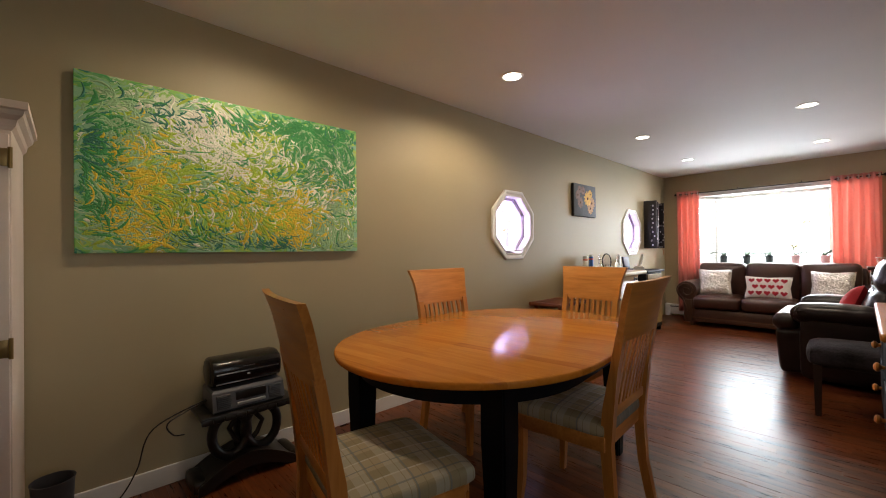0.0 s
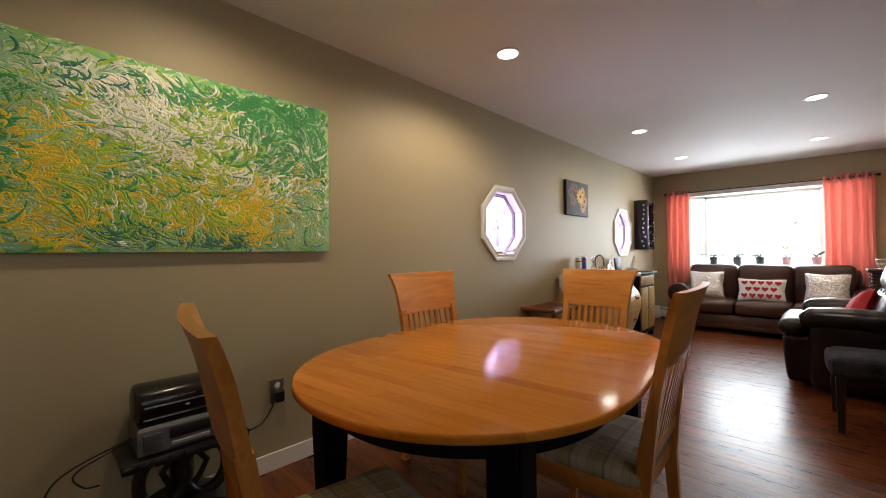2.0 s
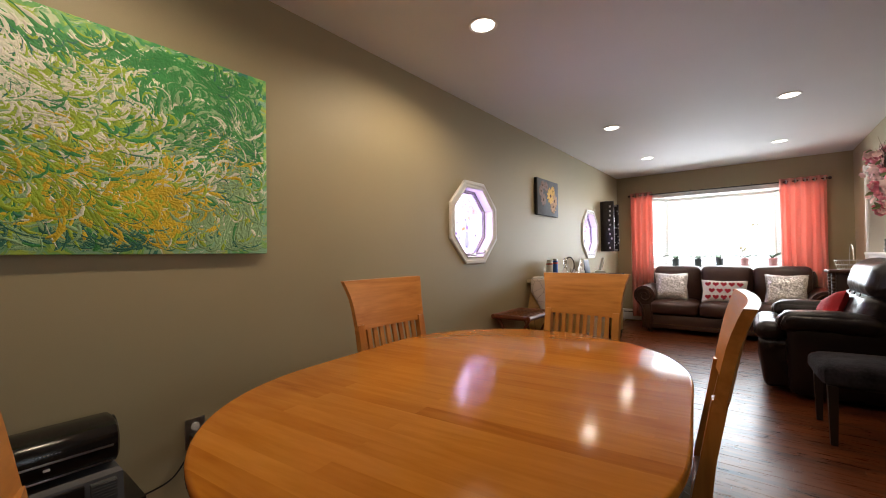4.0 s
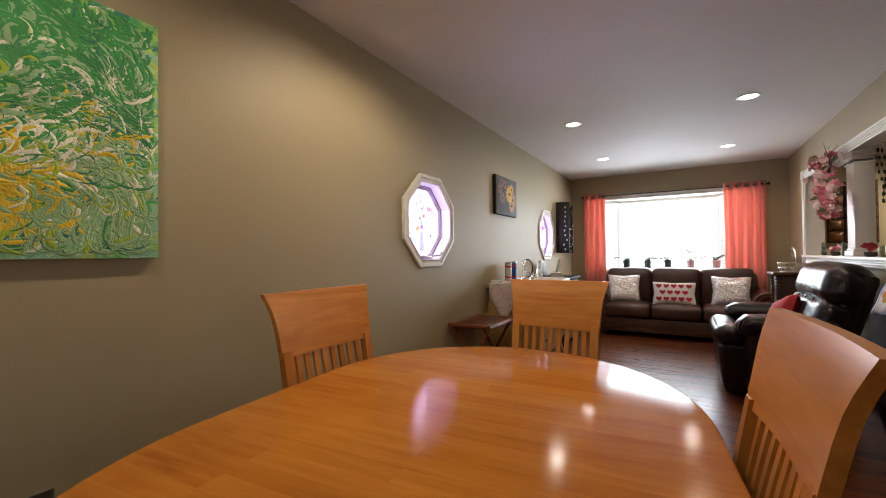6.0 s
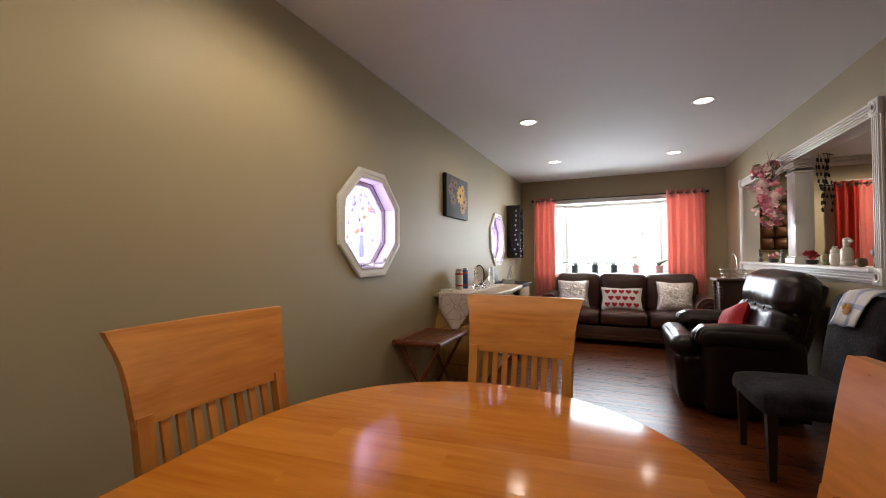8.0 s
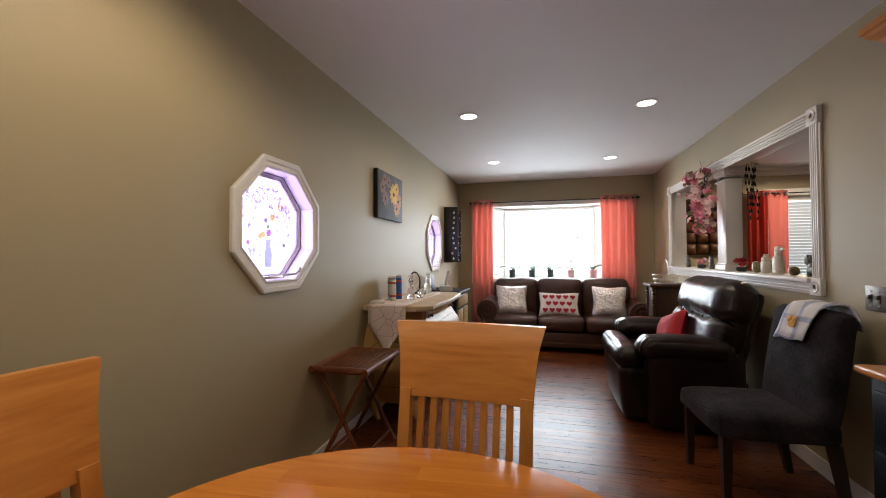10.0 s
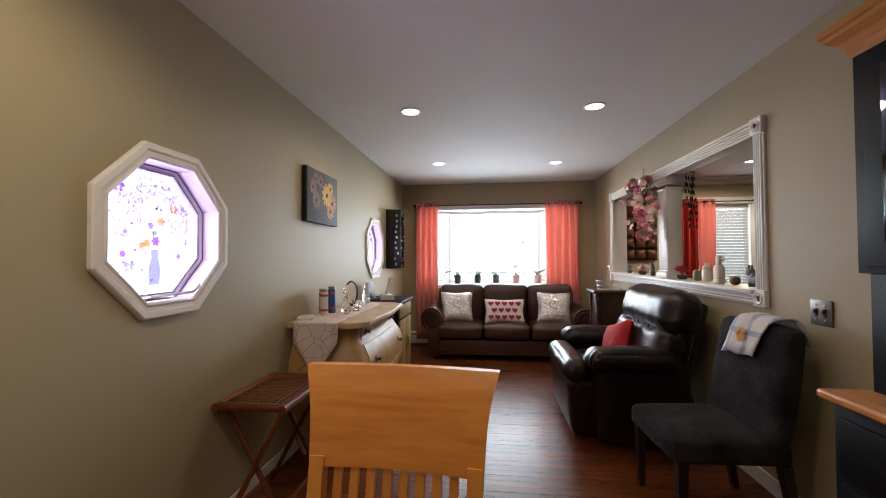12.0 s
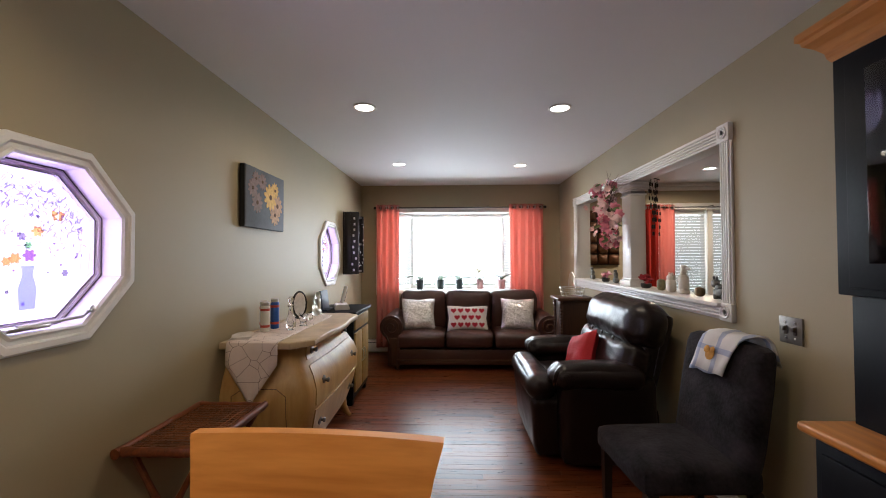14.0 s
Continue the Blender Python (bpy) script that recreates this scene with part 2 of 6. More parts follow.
def thing(name, m, label, category, group="", kind=""):
    ob = new(name)
    ob.empty_display_size = 0.1
    ob.matrix_world = m
    return tagged(ob, label, category, group, kind)


def B():
    return bmesh.new()


def merge(bm, tmp, M=None):
    if M is not None:
        bmesh.ops.transform(tmp, matrix=M, verts=tmp.verts)
    me = bpy.data.meshes.new("tmp")
    tmp.to_mesh(me)
    tmp.free()
    bm.from_mesh(me)
    bpy.data.meshes.remove(me)
    return bm


def box(bm, x0, x1, y0, y1, z0, z1, bev=0.003, seg=2, M=None):
    t = B()
    bmesh.ops.create_cube(t, size=1.0)
    for v in t.verts:
        v.co = Vector(((x0, x1)[v.co.x > 0], (y0, y1)[v.co.y > 0], (z0, z1)[v.co.z > 0]))
    if bev:
        bmesh.ops.bevel(t, geom=t.edges[:], offset=min(bev, 0.45 * min(abs(x1 - x0), abs(y1 - y0), abs(z1 - z0))), segments=seg, affect="EDGES", profile=0.5)
    return merge(bm, t, M)


def rbox(bm, c, size, r, n=7, puff=(0, 0, 0), wob=0.0, M=None):
    """A soft rounded block (cushion): rounded by r, its faces bulging by puff along each axis."""
    t = B()
    bmesh.ops.create_cube(t, size=2.0)
    bmesh.ops.subdivide_edges(t, edges=t.edges[:], cuts=n, use_grid_fill=True)
    h = Vector(size) / 2
    for v in t.verts:
        u = v.co.copy()
        p = Vector([u[k] * h[k] for k in range(3)])
        q = Vector([max(-h[k] + r, min(h[k] - r, p[k])) for k in range(3)])
        d = p - q
        p = q + d.normalized() * r if d.length > 1e-6 else p
        for k in range(3):
            a, b = (k + 1) % 3, (k + 2) % 3
            p[k] += puff[k] * u[k] * (1 - u[a] ** 2) * (1 - u[b] ** 2)
        if wob:
            p += wob * noise.noise_vector(p * 6 + Vector(c) * 3)
        v.co = p + Vector(c)
    return merge(bm, t, M)


def lathe(bm, prof, seg=24, M=None):
    t = B()
    rings = [[t.verts.new((r * math.cos(2 * math.pi * k / seg), r * math.sin(2 * math.pi * k / seg), z)) for k in range(seg)] for r, z in prof]
    for a, b in zip(rings, rings[1:]):
        for k in range(seg):
            t.faces.new((a[k], a[(k + 1) % seg], b[(k + 1) % seg], b[k]))
    t.faces.new(rings[0][::-1])
    t.faces.new(rings[-1])
    return merge(bm, t, M)


def tube(bm, pts, r, seg=8, M=None):
    """A round bar along points; r is one radius or one for each point."""
    t = B()
    pts = [Vector(p) for p in pts]
    rs = r if isinstance(r, (list, tuple)) else [r] * len(pts)
    rings = []
    for i, p in enumerate(pts):
        d = (pts[min(i + 1, len(pts) - 1)] - pts[max(i - 1, 0)]).normalized()
        s = d.orthogonal().normalized() if i == 0 else (s - d * s.dot(d)).normalized()
        w = d.cross(s)
        rings.append([t.verts.new(p + rs[i] * (s * math.cos(2 * math.pi * k / seg) + w * math.sin(2 * math.pi * k / seg))) for k in range(seg)])
    for a, b in zip(rings, rings[1:]):
        for k in range(seg):
            t.faces.new((a[k], a[(k + 1) % seg], b[(k + 1) % seg], b[k]))
    t.faces.new(rings[0][::-1])
    t.faces.new(rings[-1])
    return merge(bm, t, M)


def prism(bm, outline, z0, z1, bev=0.0, seg=2, M=None, seams=()):
    """A flat outline in x, y raised from z0 to z1, with rounded rims."""
    t = B()
    f = t.faces.new([t.verts.new((x, y, z0)) for x, y in outline])
    ex = bmesh.ops.extrude_face_region(t, geom=[f])
    for v in [g for g in ex["geom"] if isinstance(g, bmesh.types.BMVert)]:
        v.co.z = z1
    bmesh.ops.recalc_face_normals(t, faces=t.faces[:])
    if bev:
        rim = [e for e in t.edges if abs(e.verts[0].co.z - e.verts[1].co.z) < 1e-6
               and not any(abs(e.verts[0].co.x - q) < 1e-5 and abs(e.verts[1].co.x - q) < 1e-5 for q in seams)]
        bmesh.ops.bevel(t, geom=rim, offset=bev, segments=seg, affect="EDGES", profile=0.5)
    return merge(bm, t, M)


def loft(bm, sections, M=None, cap=True):
    """Skin between closed rings of points."""
    t = B()
    rings = [[t.verts.new(p) for p in s] for s in sections]
    n = len(rings[0])
    for a, b in zip(rings, rings[1:]):
        for k in range(n):
            t.faces.new((a[k], a[(k + 1) % n], b[(k + 1) % n], b[k]))
    if cap:
        t.faces.new(rings[0][::-1])
        t.faces.new(rings[-1])
    bmesh.ops.recalc_face_normals(t, faces=t.faces[:])
    return merge(bm, t, M)


def octagon(r):
    """Corners of a flat-topped octagon by its half width."""
    R = 0.985 * r / math.cos(math.pi / 8)
    return [(R * math.cos(math.pi / 8 + k * math.pi / 4), R * math.sin(math.pi / 8 + k * math.pi / 4)) for k in range(8)]


# ---- large structure ----
XB, XF, YL, YR, YK, H = -1.40, 7.17, 2.60, -0.29, -1.70, 2.44


def structure(name, bm, mat, label, category="wall", smooth=False):
    return tagged(part(name, bm, mat, None, "", smooth), label, category, "", "structure")


def wall_with_octagons():
    bm = B()
    xs = []
    for cx in (2.688, 5.69):
        xs.append((cx - 0.45, cx + 0.45))
    edges = [XB - 0.15, xs[0][0], xs[0][1], xs[1][0], xs[1][1], XF + 0.2]
    for a, b in ((0, 1), (2, 3), (4, 5)):
        box(bm, edges[a], edges[b], YL, YL + 0.18, 0, H, 0)
    for cx in (2.688, 5.69):
        box(bm, cx - 0.45, cx + 0.45, YL, YL + 0.18, 0, 0.98, 0)
        box(bm, cx - 0.45, cx + 0.45, YL, YL + 0.18, 1.88, H, 0)
        hole = [(cx + x, 1.43 + z) for x, z in octagon(0.30)]
        sq = []
        for x, z in hole:
            dx, dz = x - cx, z - 1.43
            k = 0.45 / max(abs(dx), abs(dz))
            sq.append((cx + dx * k, 1.43 + dz * k))
        for i in range(8):
            j = (i + 1) % 8
            for y, flip in ((YL, False), (YL + 0.18, True)):
                quad = [(hole[i][0], y, hole[i][1]), (hole[j][0], y, hole[j][1]), (sq[j][0], y, sq[j][1]), (sq[i][0], y, sq[i][1])]
                if (i % 2) == 0:
                    corner = (cx + math.copysign(0.45, hole[i][0] - cx), y, 1.43 + math.copysign(0.45, hole[i][1] - 1.43))
                    quad.insert(3, corner)
                bm.faces.new([bm.verts.new(p) for p in (quad[::-1] if flip else quad)])
    structure("wall_left", bm, WALL, "khaki painted wall with two octagonal openings")


wall_with_octagons()

bm = B()
box(bm, XF, XF + 0.18, 2.32, YL, 0, H, 0)
box(bm, XF, XF + 0.18, YR - 0.14, 0.06, 0, H, 0)
box(bm, XF, XF + 0.18, 0.06, 2.32, 0, 0.86, 0)
box(bm, XF, XF + 0.18, 0.06, 2.32, 2.12, H, 0)
structure("wall_front", bm, WALL, "khaki painted wall round a wide bay window")

WT = 0.16
bm = B()
box(bm, 1.1, 3.645, YR - WT, YR, 0, H, 0)
box(bm, 6.37, XF, YR - WT, YR, 0, H, 0)
box(bm, 3.645, 6.37, YR - WT, YR, 0, 1.07, 0)
box(bm, 3.645, 6.37, YR - WT, YR, 2.06, H, 0)
structure("wall_right", bm, WALL, "khaki painted wall with a wide pass-through opening")
bm = B()
box(bm, XB - 0.15, XB, -1.85, YL, 0, H, 0)
structure("wall_back", bm, WALL, "plain khaki wall behind the dining end")
# unseen recess wall, left open for the added fill light
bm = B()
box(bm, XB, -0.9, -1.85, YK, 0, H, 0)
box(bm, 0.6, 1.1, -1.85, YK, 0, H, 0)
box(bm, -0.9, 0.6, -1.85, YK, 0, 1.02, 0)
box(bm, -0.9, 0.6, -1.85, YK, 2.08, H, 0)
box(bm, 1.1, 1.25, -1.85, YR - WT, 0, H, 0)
structure("wall_side", bm, WALL, "plain khaki wall of the unseen side recess with an assumed window")
# the room behind the pass-through
bm = B()
box(bm, XF, XF + 0.18, -1.62, YR - 0.14, 0, H, 0)
box(bm, XF, XF + 0.18, -4.2, -3.2, 0, H, 0)
box(bm, XF, XF + 0.18, -3.2, -1.62, 0, 0.80, 0)
box(bm, XF, XF + 0.18, -3.2, -1.62, 2.06, H, 0)
box(bm, 2.2, XF, -4.35, -4.2, 0, H, 0)
box(bm, 2.05, 2.2, -4.35, YR - WT, 0, H, 0)
structure("wall_other_room", bm, WALL2, "pale beige wall of the adjoining room with a window")

bm = B()
box(bm, XB - 0.15, XF + 0.18, -4.35, YL + 0.18, H, H + 0.12, 0)
structure("ceiling", bm, CEIL, "smooth white painted ceiling", "ceiling")
bm = B()
box(bm, XB - 0.15, XF + 0.18, -4.35, YL + 0.18, -0.12, -0.012, 0)
floor = structure("floor", bm, GAP, "dark red-brown strip hardwood floor with a satin sheen", "floor")
bm = B()
box(bm, -60, 70, -60, 60, -0.75, -0.65, 0)
structure("ground", bm, material("grass_ground", (0.07, 0.11, 0.03), 0.9, vary=0.4, scale=0.6), "green lawn outside the house", "ground")


def baseboard(name, x0, x1, y0, y1):
    bm = B()
    box(bm, x0, x1, y0, y1, 0, 0.095, 0.004)
    structure(name, bm, TRIM, "white painted baseboard along the wall", "baseboard")


baseboard("baseboard_left", XB, 5.0, YL - 0.014, YL)
baseboard("baseboard_right", 2.76, 6.0, YR, YR + 0.014)


def casing(bm, x0, x1, z0, z1, w, y, d):
    """Fluted casing round an opening in a wall along x."""
    for a, b, c, e in ((x0, x0 + w, z0 + w, z1 - w), (x1 - w, x1, z0 + w, z1 - w), (x0 + w, x1 - w, z0, z0 + w), (x0 + w, x1 - w, z1 - w, z1)):
        box(bm, a, b, y, y + d * 0.6, c, e, 0.002)
        tall = (e - c) > (b - a)
        for k in range(4):
            if tall:
                s = a + w * (0.14 + 0.2 * k)
                box(bm, s, s + w * 0.12, y, y + d, c, e, 0.003)
            else:
                s = c + w * (0.14 + 0.2 * k)
                box(bm, a, b, y, y + d, s, s + w * 0.12, 0.003)


opening = thing("pass_through_trim", pose(0, 0, 0), "white fluted casing with corner rosettes round the pass-through", "trim", kind="structure")
bm = B()
casing(bm, 3.585, 6.43, 1.03, 2.115, 0.092, YR, 0.022)
part("casing", bm, TRIM, opening)
for cx, cz in ((3.631, 2.069), (6.384, 2.069), (3.631, 1.076), (6.384, 1.076)):
    bm = B()
    box(bm, cx - 0.049, cx + 0.049, YR, YR + 0.028, cz - 0.049, cz + 0.049, 0.003)
    for r in (0.036, 0.022):
        lathe(bm, [(r, 0), (r, 0.004), (r - 0.004, 0.007), (r - 0.009, 0.004), (0.001, 0.004)], 24, pose(cx, YR + 0.027, cz, -90))
    part("rosette", bm, TRIM, opening)
bm = B()
box(bm, 3.665, 6.35, YR - WT - 0.06, YR + 0.05, 1.098, 1.124, 0.006)
part("ledge", bm, TRIM, opening, "white ledge board")
bm = B()
box(bm, 3.645, 3.66, YR - WT, YR, 1.124, 2.06, 0.001)
box(bm, 6.355, 6.37, YR - WT, YR, 1.124, 2.06, 0.001)
box(bm, 3.66, 6.355, YR - WT, YR, 2.045, 2.06, 0.001)
part("jamb", bm, TRIM, opening)

# ---- windows ----


def octagon_window(cx, name):
    th = thing(name, pose(cx, YL, 1.43), "white octagonal window with a frosted floral film pane", "window", kind="structure")
    R = pose(0, 0, 0, 90)
    bm = B()
    rings = [[(x, z, d) for x, z in octagon(r)] for r, d in ((0.352, 0.0), (0.352, 0.016), (0.345, 0.022), (0.325, 0.022), (0.318, 0.014), (0.305, 0.014), (0.296, 0.020), (0.288, 0.012), (0.288, 0.0), (0.352, 0.0))]
    loft(bm, rings, R, False)
    part("casing", bm, TRIM, th, smooth=False)
    bm = B()
    loft(bm, [[(x, z, d) for x, z in octagon(r)] for r, d in ((0.288, 0.010), (0.284, -0.15), (0.30, -0.15), (0.30, -0.002), (0.288, 0.010))], R, False)
    part("reveal", bm, LILAC, th, "lilac-tinted white reveal", smooth=False)
    bm = B()
    loft(bm, [[(x, z, d) for x, z in octagon(r)] for r, d in ((0.284, -0.07), (0.273, -0.07), (0.269, -0.08), (0.263, -0.08), (0.258, -0.10), (0.284, -0.10), (0.284, -0.07))], R, False)
    part("sash", bm, LILAC, th, smooth=False)
    # thin dark grey lines along the steps of the sash profile
    for r, d in ((0.2835, -0.068), (0.2635, -0.0785)):
        bm = B()
        ring = octagon(r)
        tube(bm, [(x, -d, z) for x, z in ring + ring[:1]], 0.0022, 5)
        part("gasket", bm, material("profile_line_grey", (0.12, 0.09, 0.14), 0.6), th)
    bm = B()
    prism(bm, octagon(0.262), -0.095, -0.091, 0, M=R)
    p = part("pane", bm, glass("film_pane", (0.97, 0.93, 1.0), 0.35, 0.75), th)
    p.visible_shadow = False
    bm = B()
    tube(bm, [(-0.10, -0.012, -0.262), (0.12, -0.012, -0.258)], 0.006)
    tube(bm, [(0.12, -0.012, -0.258), (0.135, -0.02, -0.24), (0.15, -0.015, -0.235)], 0.005)
    lathe(bm, [(0.014, 0), (0.014, 0.012), (0.004, 0.014)], 16, pose(0.155, -0.005, -0.235, 90))
    box(bm, -0.13, 0.0, -0.02, 0.02, -0.275, -0.262, 0.003)
    part("crank", bm, CHROME, th, "metal window crank")
    # film decoration: vase, blossoms, butterflies
    tint = {k: sheer("film_" + k, [v ** 1.5 for v in c], 0.6, 0.80) for k, c in (("blue", (0.66, 0.68, 0.92)), ("orange", (0.94, 0.66, 0.46)), ("violet", (0.64, 0.48, 0.80)), ("grey", (0.62, 0.58, 0.68)), ("tan", (0.92, 0.72, 0.50)), ("green", (0.60, 0.76, 0.60)))}
    y = 0.089
    bm = B()
    prism(bm, [(-0.025, -0.22), (0.025, -0.22), (0.03, -0.15), (0.016, -0.10), (0.022, -0.07), (-0.022, -0.07), (-0.016, -0.10), (-0.03, -0.15)], 0, 0.0015, 0, M=pose(0.02, y, 0, 90))
    part("film_vase", bm, tint["blue"], th)

    def blossom(x, z, r, key, n=6, name="film_flower"):
        bm = B()
        out = []
        for k in range(n * 4):
            a = 2 * math.pi * k / (n * 4)
            rr = 0.8 * r * (0.8 + 0.2 * math.cos(n * a))
            out.append((rr * math.cos(a), rr * math.sin(a)))
        prism(bm, out, 0, 0.0015, 0, M=pose(x, y, z, 90))
        part(name, bm, tint[key], th)

    for x, z, r, k in ((-0.02, -0.045, 0.026, "orange"), (0.025, -0.035, 0.03, "violet"), (-0.045, -0.055, 0.022, "orange"), (0.05, 0.05, 0.028, "tan"), (0.0, 0.03, 0.02, "grey"), (0.02, 0.0, 0.018, "green"), (-0.13, -0.09, 0.02, "violet"), (-0.12, 0.0, 0.015, "grey"), (0.15, -0.1, 0.018, "grey")):
        blossom(x, z, r, k)
    for x, z, k in ((0.12, 0.11, "tan"), (-0.15, 0.17, "violet"), (-0.1, -0.14, "blue")):
        for sgn in (-1, 1):
            blossom(x + sgn * 0.013, z + 0.008, 0.017, k, 3, "film_butterfly")
            blossom(x + sgn * 0.010, z - 0.010, 0.011, k, 3, "film_butterfly")
    rng = random.Random(5)
    for k in range(26):
        a, r = rng.uniform(0, 6.28), rng.uniform(0.08, 0.21)
        blossom(r * math.cos(a), r * math.sin(a), rng.uniform(0.004, 0.009), rng.choice(["grey", "violet", "grey"]), 5, "film_leaf")
    bm = B()
    for k in range(760):
        x, z = rng.uniform(-0.23, 0.23), rng.uniform(-0.1, 0.23)
        if abs(x) + abs(z) > 0.32 or rng.random() > 0.25 + z * 3.4:
            continue
        a, r = rng.uniform(0, 6.28), rng.uniform(0.006, 0.016)
        tube(bm, [(x + r * math.cos(a + q) * (1 + 0.4 * q), y, z + r * math.sin(a + q)) for q in (0, 0.7, 1.4, 2.1)], 0.0014, 4)
    tagged(part("film_scrolls", bm, sheer("film_lilac", (0.46, 0.34, 0.64), 0.5, 0.35), th), kind="stuff")
    return th


octagon_window(2.688, "window_1")
octagon_window(5.69, "window_2")

# bay window
BX = 7.62
bay = thing("window_3", pose(0, 0, 0), "wide white bay window with slatted side blinds, overexposed daylight", "window", kind="structure")
bm = B()
prism(bm, [(XF, 0.06), (XF, 2.32), (BX + 0.1, 1.95), (BX + 0.1, 0.43)], 0.86, 0.90, 0.004)
part("sill", bm, TRIM, bay)
bm = B()
prism(bm, [(XF, 0.06), (XF, 2.32), (BX + 0.1, 1.95), (BX + 0.1, 0.43)], 2.06, 2.12, 0.004)
part("head", bm, TRIM, bay)
bm = B()
box(bm, XF - 0.02, XF + 0.002, 0.0, 2.38, 2.04, 2.10, 0.004)
box(bm, XF - 0.02, XF + 0.002, 0.0, 0.06, 0.84, 2.04, 0.004)
box(bm, XF - 0.02, XF + 0.002, 2.32, 2.38, 0.84, 2.04, 0.004)
part("casing", bm, TRIM, bay)


def sash(parent, a, b, z0, z1, blinds):
    """A framed pane between two plan points, with or without a slatted blind."""
    a, b = Vector((*a, 0)), Vector((*b, 0))
    L = (b - a).length
    M = Matrix.Translation((a + b) / 2) @ pose(0, 0, 0, 0, 0, math.degrees(math.atan2((b - a).y, (b - a).x)))
    w = 0.05
    bm = B()
    for x0, x1, c, d in ((-L / 2, -L / 2 + w, z0, z1), (L / 2 - w, L / 2, z0, z1), (-L / 2 + w, L / 2 - w, z0, z0 + w), (-L / 2 + w, L / 2 - w, z1 - w, z1)):
        box(bm, x0, x1, -0.02, 0.02, c, d, 0.003, M=M)
    part("window_frame", bm, TRIM, parent)
    bm = B()
    box(bm, -L / 2 + w, L / 2 - w, -0.003, 0.003, z0 + w, z1 - w, 0, M=M)
    p = part("pane", bm, PANE, parent)
    p.visible_shadow = False
    if blinds:
        rail = B()
        box(rail, -L / 2 + 0.02, L / 2 - 0.02, 0.03, 0.07, z1 - 0.07, z1 - 0.03, 0.003, M=M @ pose(0, blinds, 0))
        part("blind_rail", rail, TRIM, parent)
        sl = B()
        box(sl, -L / 2 + 0.03, L / 2 - 0.03, -0.022, 0.022, -0.0012, 0.0012, 0)
        me = None
        z = z0 + 0.06
        while z < z1 - 0.09:
            m = M @ pose(0, blinds + 0.05, z, 48)
            if me is None:
                ob = part("slat", sl, sheer("blind_slat", (0.80, 0.79, 0.77), 0.22, 0.0), parent, smooth=False)
                me = ob.data
            else:
                ob = new("slat", me)
                ob.parent = parent
            ob.matrix_local = m
            z += 0.042


sash(bay, (BX, 0.45), (BX, 1.93), 0.90, 2.06, 0)
sash(bay, (XF + 0.09, 0.09), (BX, 0.45), 0.90, 2.06, 0.001)
sash(bay, (BX, 1.93), (XF + 0.09, 2.29), 0.90, 2.06, 0.001)

ow = thing("window_4", pose(0, 0, 0), "white double window with slatted blinds in the adjoining room", "window", kind="structure")
sash(ow, (XF + 0.1, -3.2), (XF + 0.1, -2.42), 0.80, 2.06, 0.001)
sash(ow, (XF + 0.1, -2.40), (XF + 0.1, -1.62), 0.80, 2.06, 0.001)
bm = B()
for y0, y1, z0, z1 in ((-3.29, -3.2, 0.71, 2.15), (-1.62, -1.53, 0.71, 2.15), (-3.2, -1.62, 2.06, 2.15), (-3.2, -1.62, 0.71, 0.80), (-2.45, -2.37, 0.80, 2.06)):
    box(bm, XF - 0.02, XF + 0.002, y0, y1, z0, z1, 0.004)
part("casing", bm, TRIM, ow)
bm = B()
box(bm, XF - 0.07, XF, -4.2, YR - WT, H - 0.05, H, 0.01)
box(bm, XF - 0.045, XF, -4.2, YR - WT, H - 0.11, H - 0.05, 0.01)
box(bm, 2.2, XF, -4.2, -4.13, H - 0.1, H, 0.02)
structure("crown_trim", bm, TRIM, "white crown moulding in the adjoining room", "trim")


def curtain(name, y0, y1, z0, z1, x, folds, mat, label, group, amp=0.035):
    th = thing(name, pose(x, 0, 0), label, "curtain", group)
    bm = B()
    nu, nv = folds * 12, 14
    grid = []
    rng = random.Random(int(1000 * abs(y0)))
    ph = [rng.uniform(-0.5, 0.5) for _ in range(nv + 1)]
    for j in range(nv + 1):
        v = j / nv
        z = z1 + (z0 - z1) * v
        row = []
        for i in range(nu + 1):
            u = i / nu
            a = amp * (1 - 0.25 * v) * math.sin(2 * math.pi * folds * u + 0.25 * math.sin(3 * v + 5 * u)) + 0.012 * noise.noise((u * 7, v * 3, y0))
            row.append(bm.verts.new((a, y0 + (y1 - y0) * (u + 0.012 * math.sin(4 * v + 9 * u)), z)))
        grid.append(row)
    for j in range(nv):
        for i in range(nu):
            bm.faces.new((grid[j][i], grid[j][i + 1], grid[j + 1][i + 1], grid[j + 1][i]))
    ob = part("panel", bm, mat, th)
    md = ob.modifiers.new("thick", "SOLIDIFY")
    md.thickness = 0.0015
    for k in range(folds * 2):
        y = y0 + (y1 - y0) * (k + 0.5) / (folds * 2)
        bm = B()
        lathe(bm, [(0.028, -0.004), (0.032, 0), (0.028, 0.004), (0.020, 0.004), (0.018, 0), (0.020, -0.004), (0.028, -0.004)], 16, pose(0, y, z1 - 0.045, 0, 90, 70 if k % 2 else -70))
        part("grommet", bm, CHROME, th)
    return th


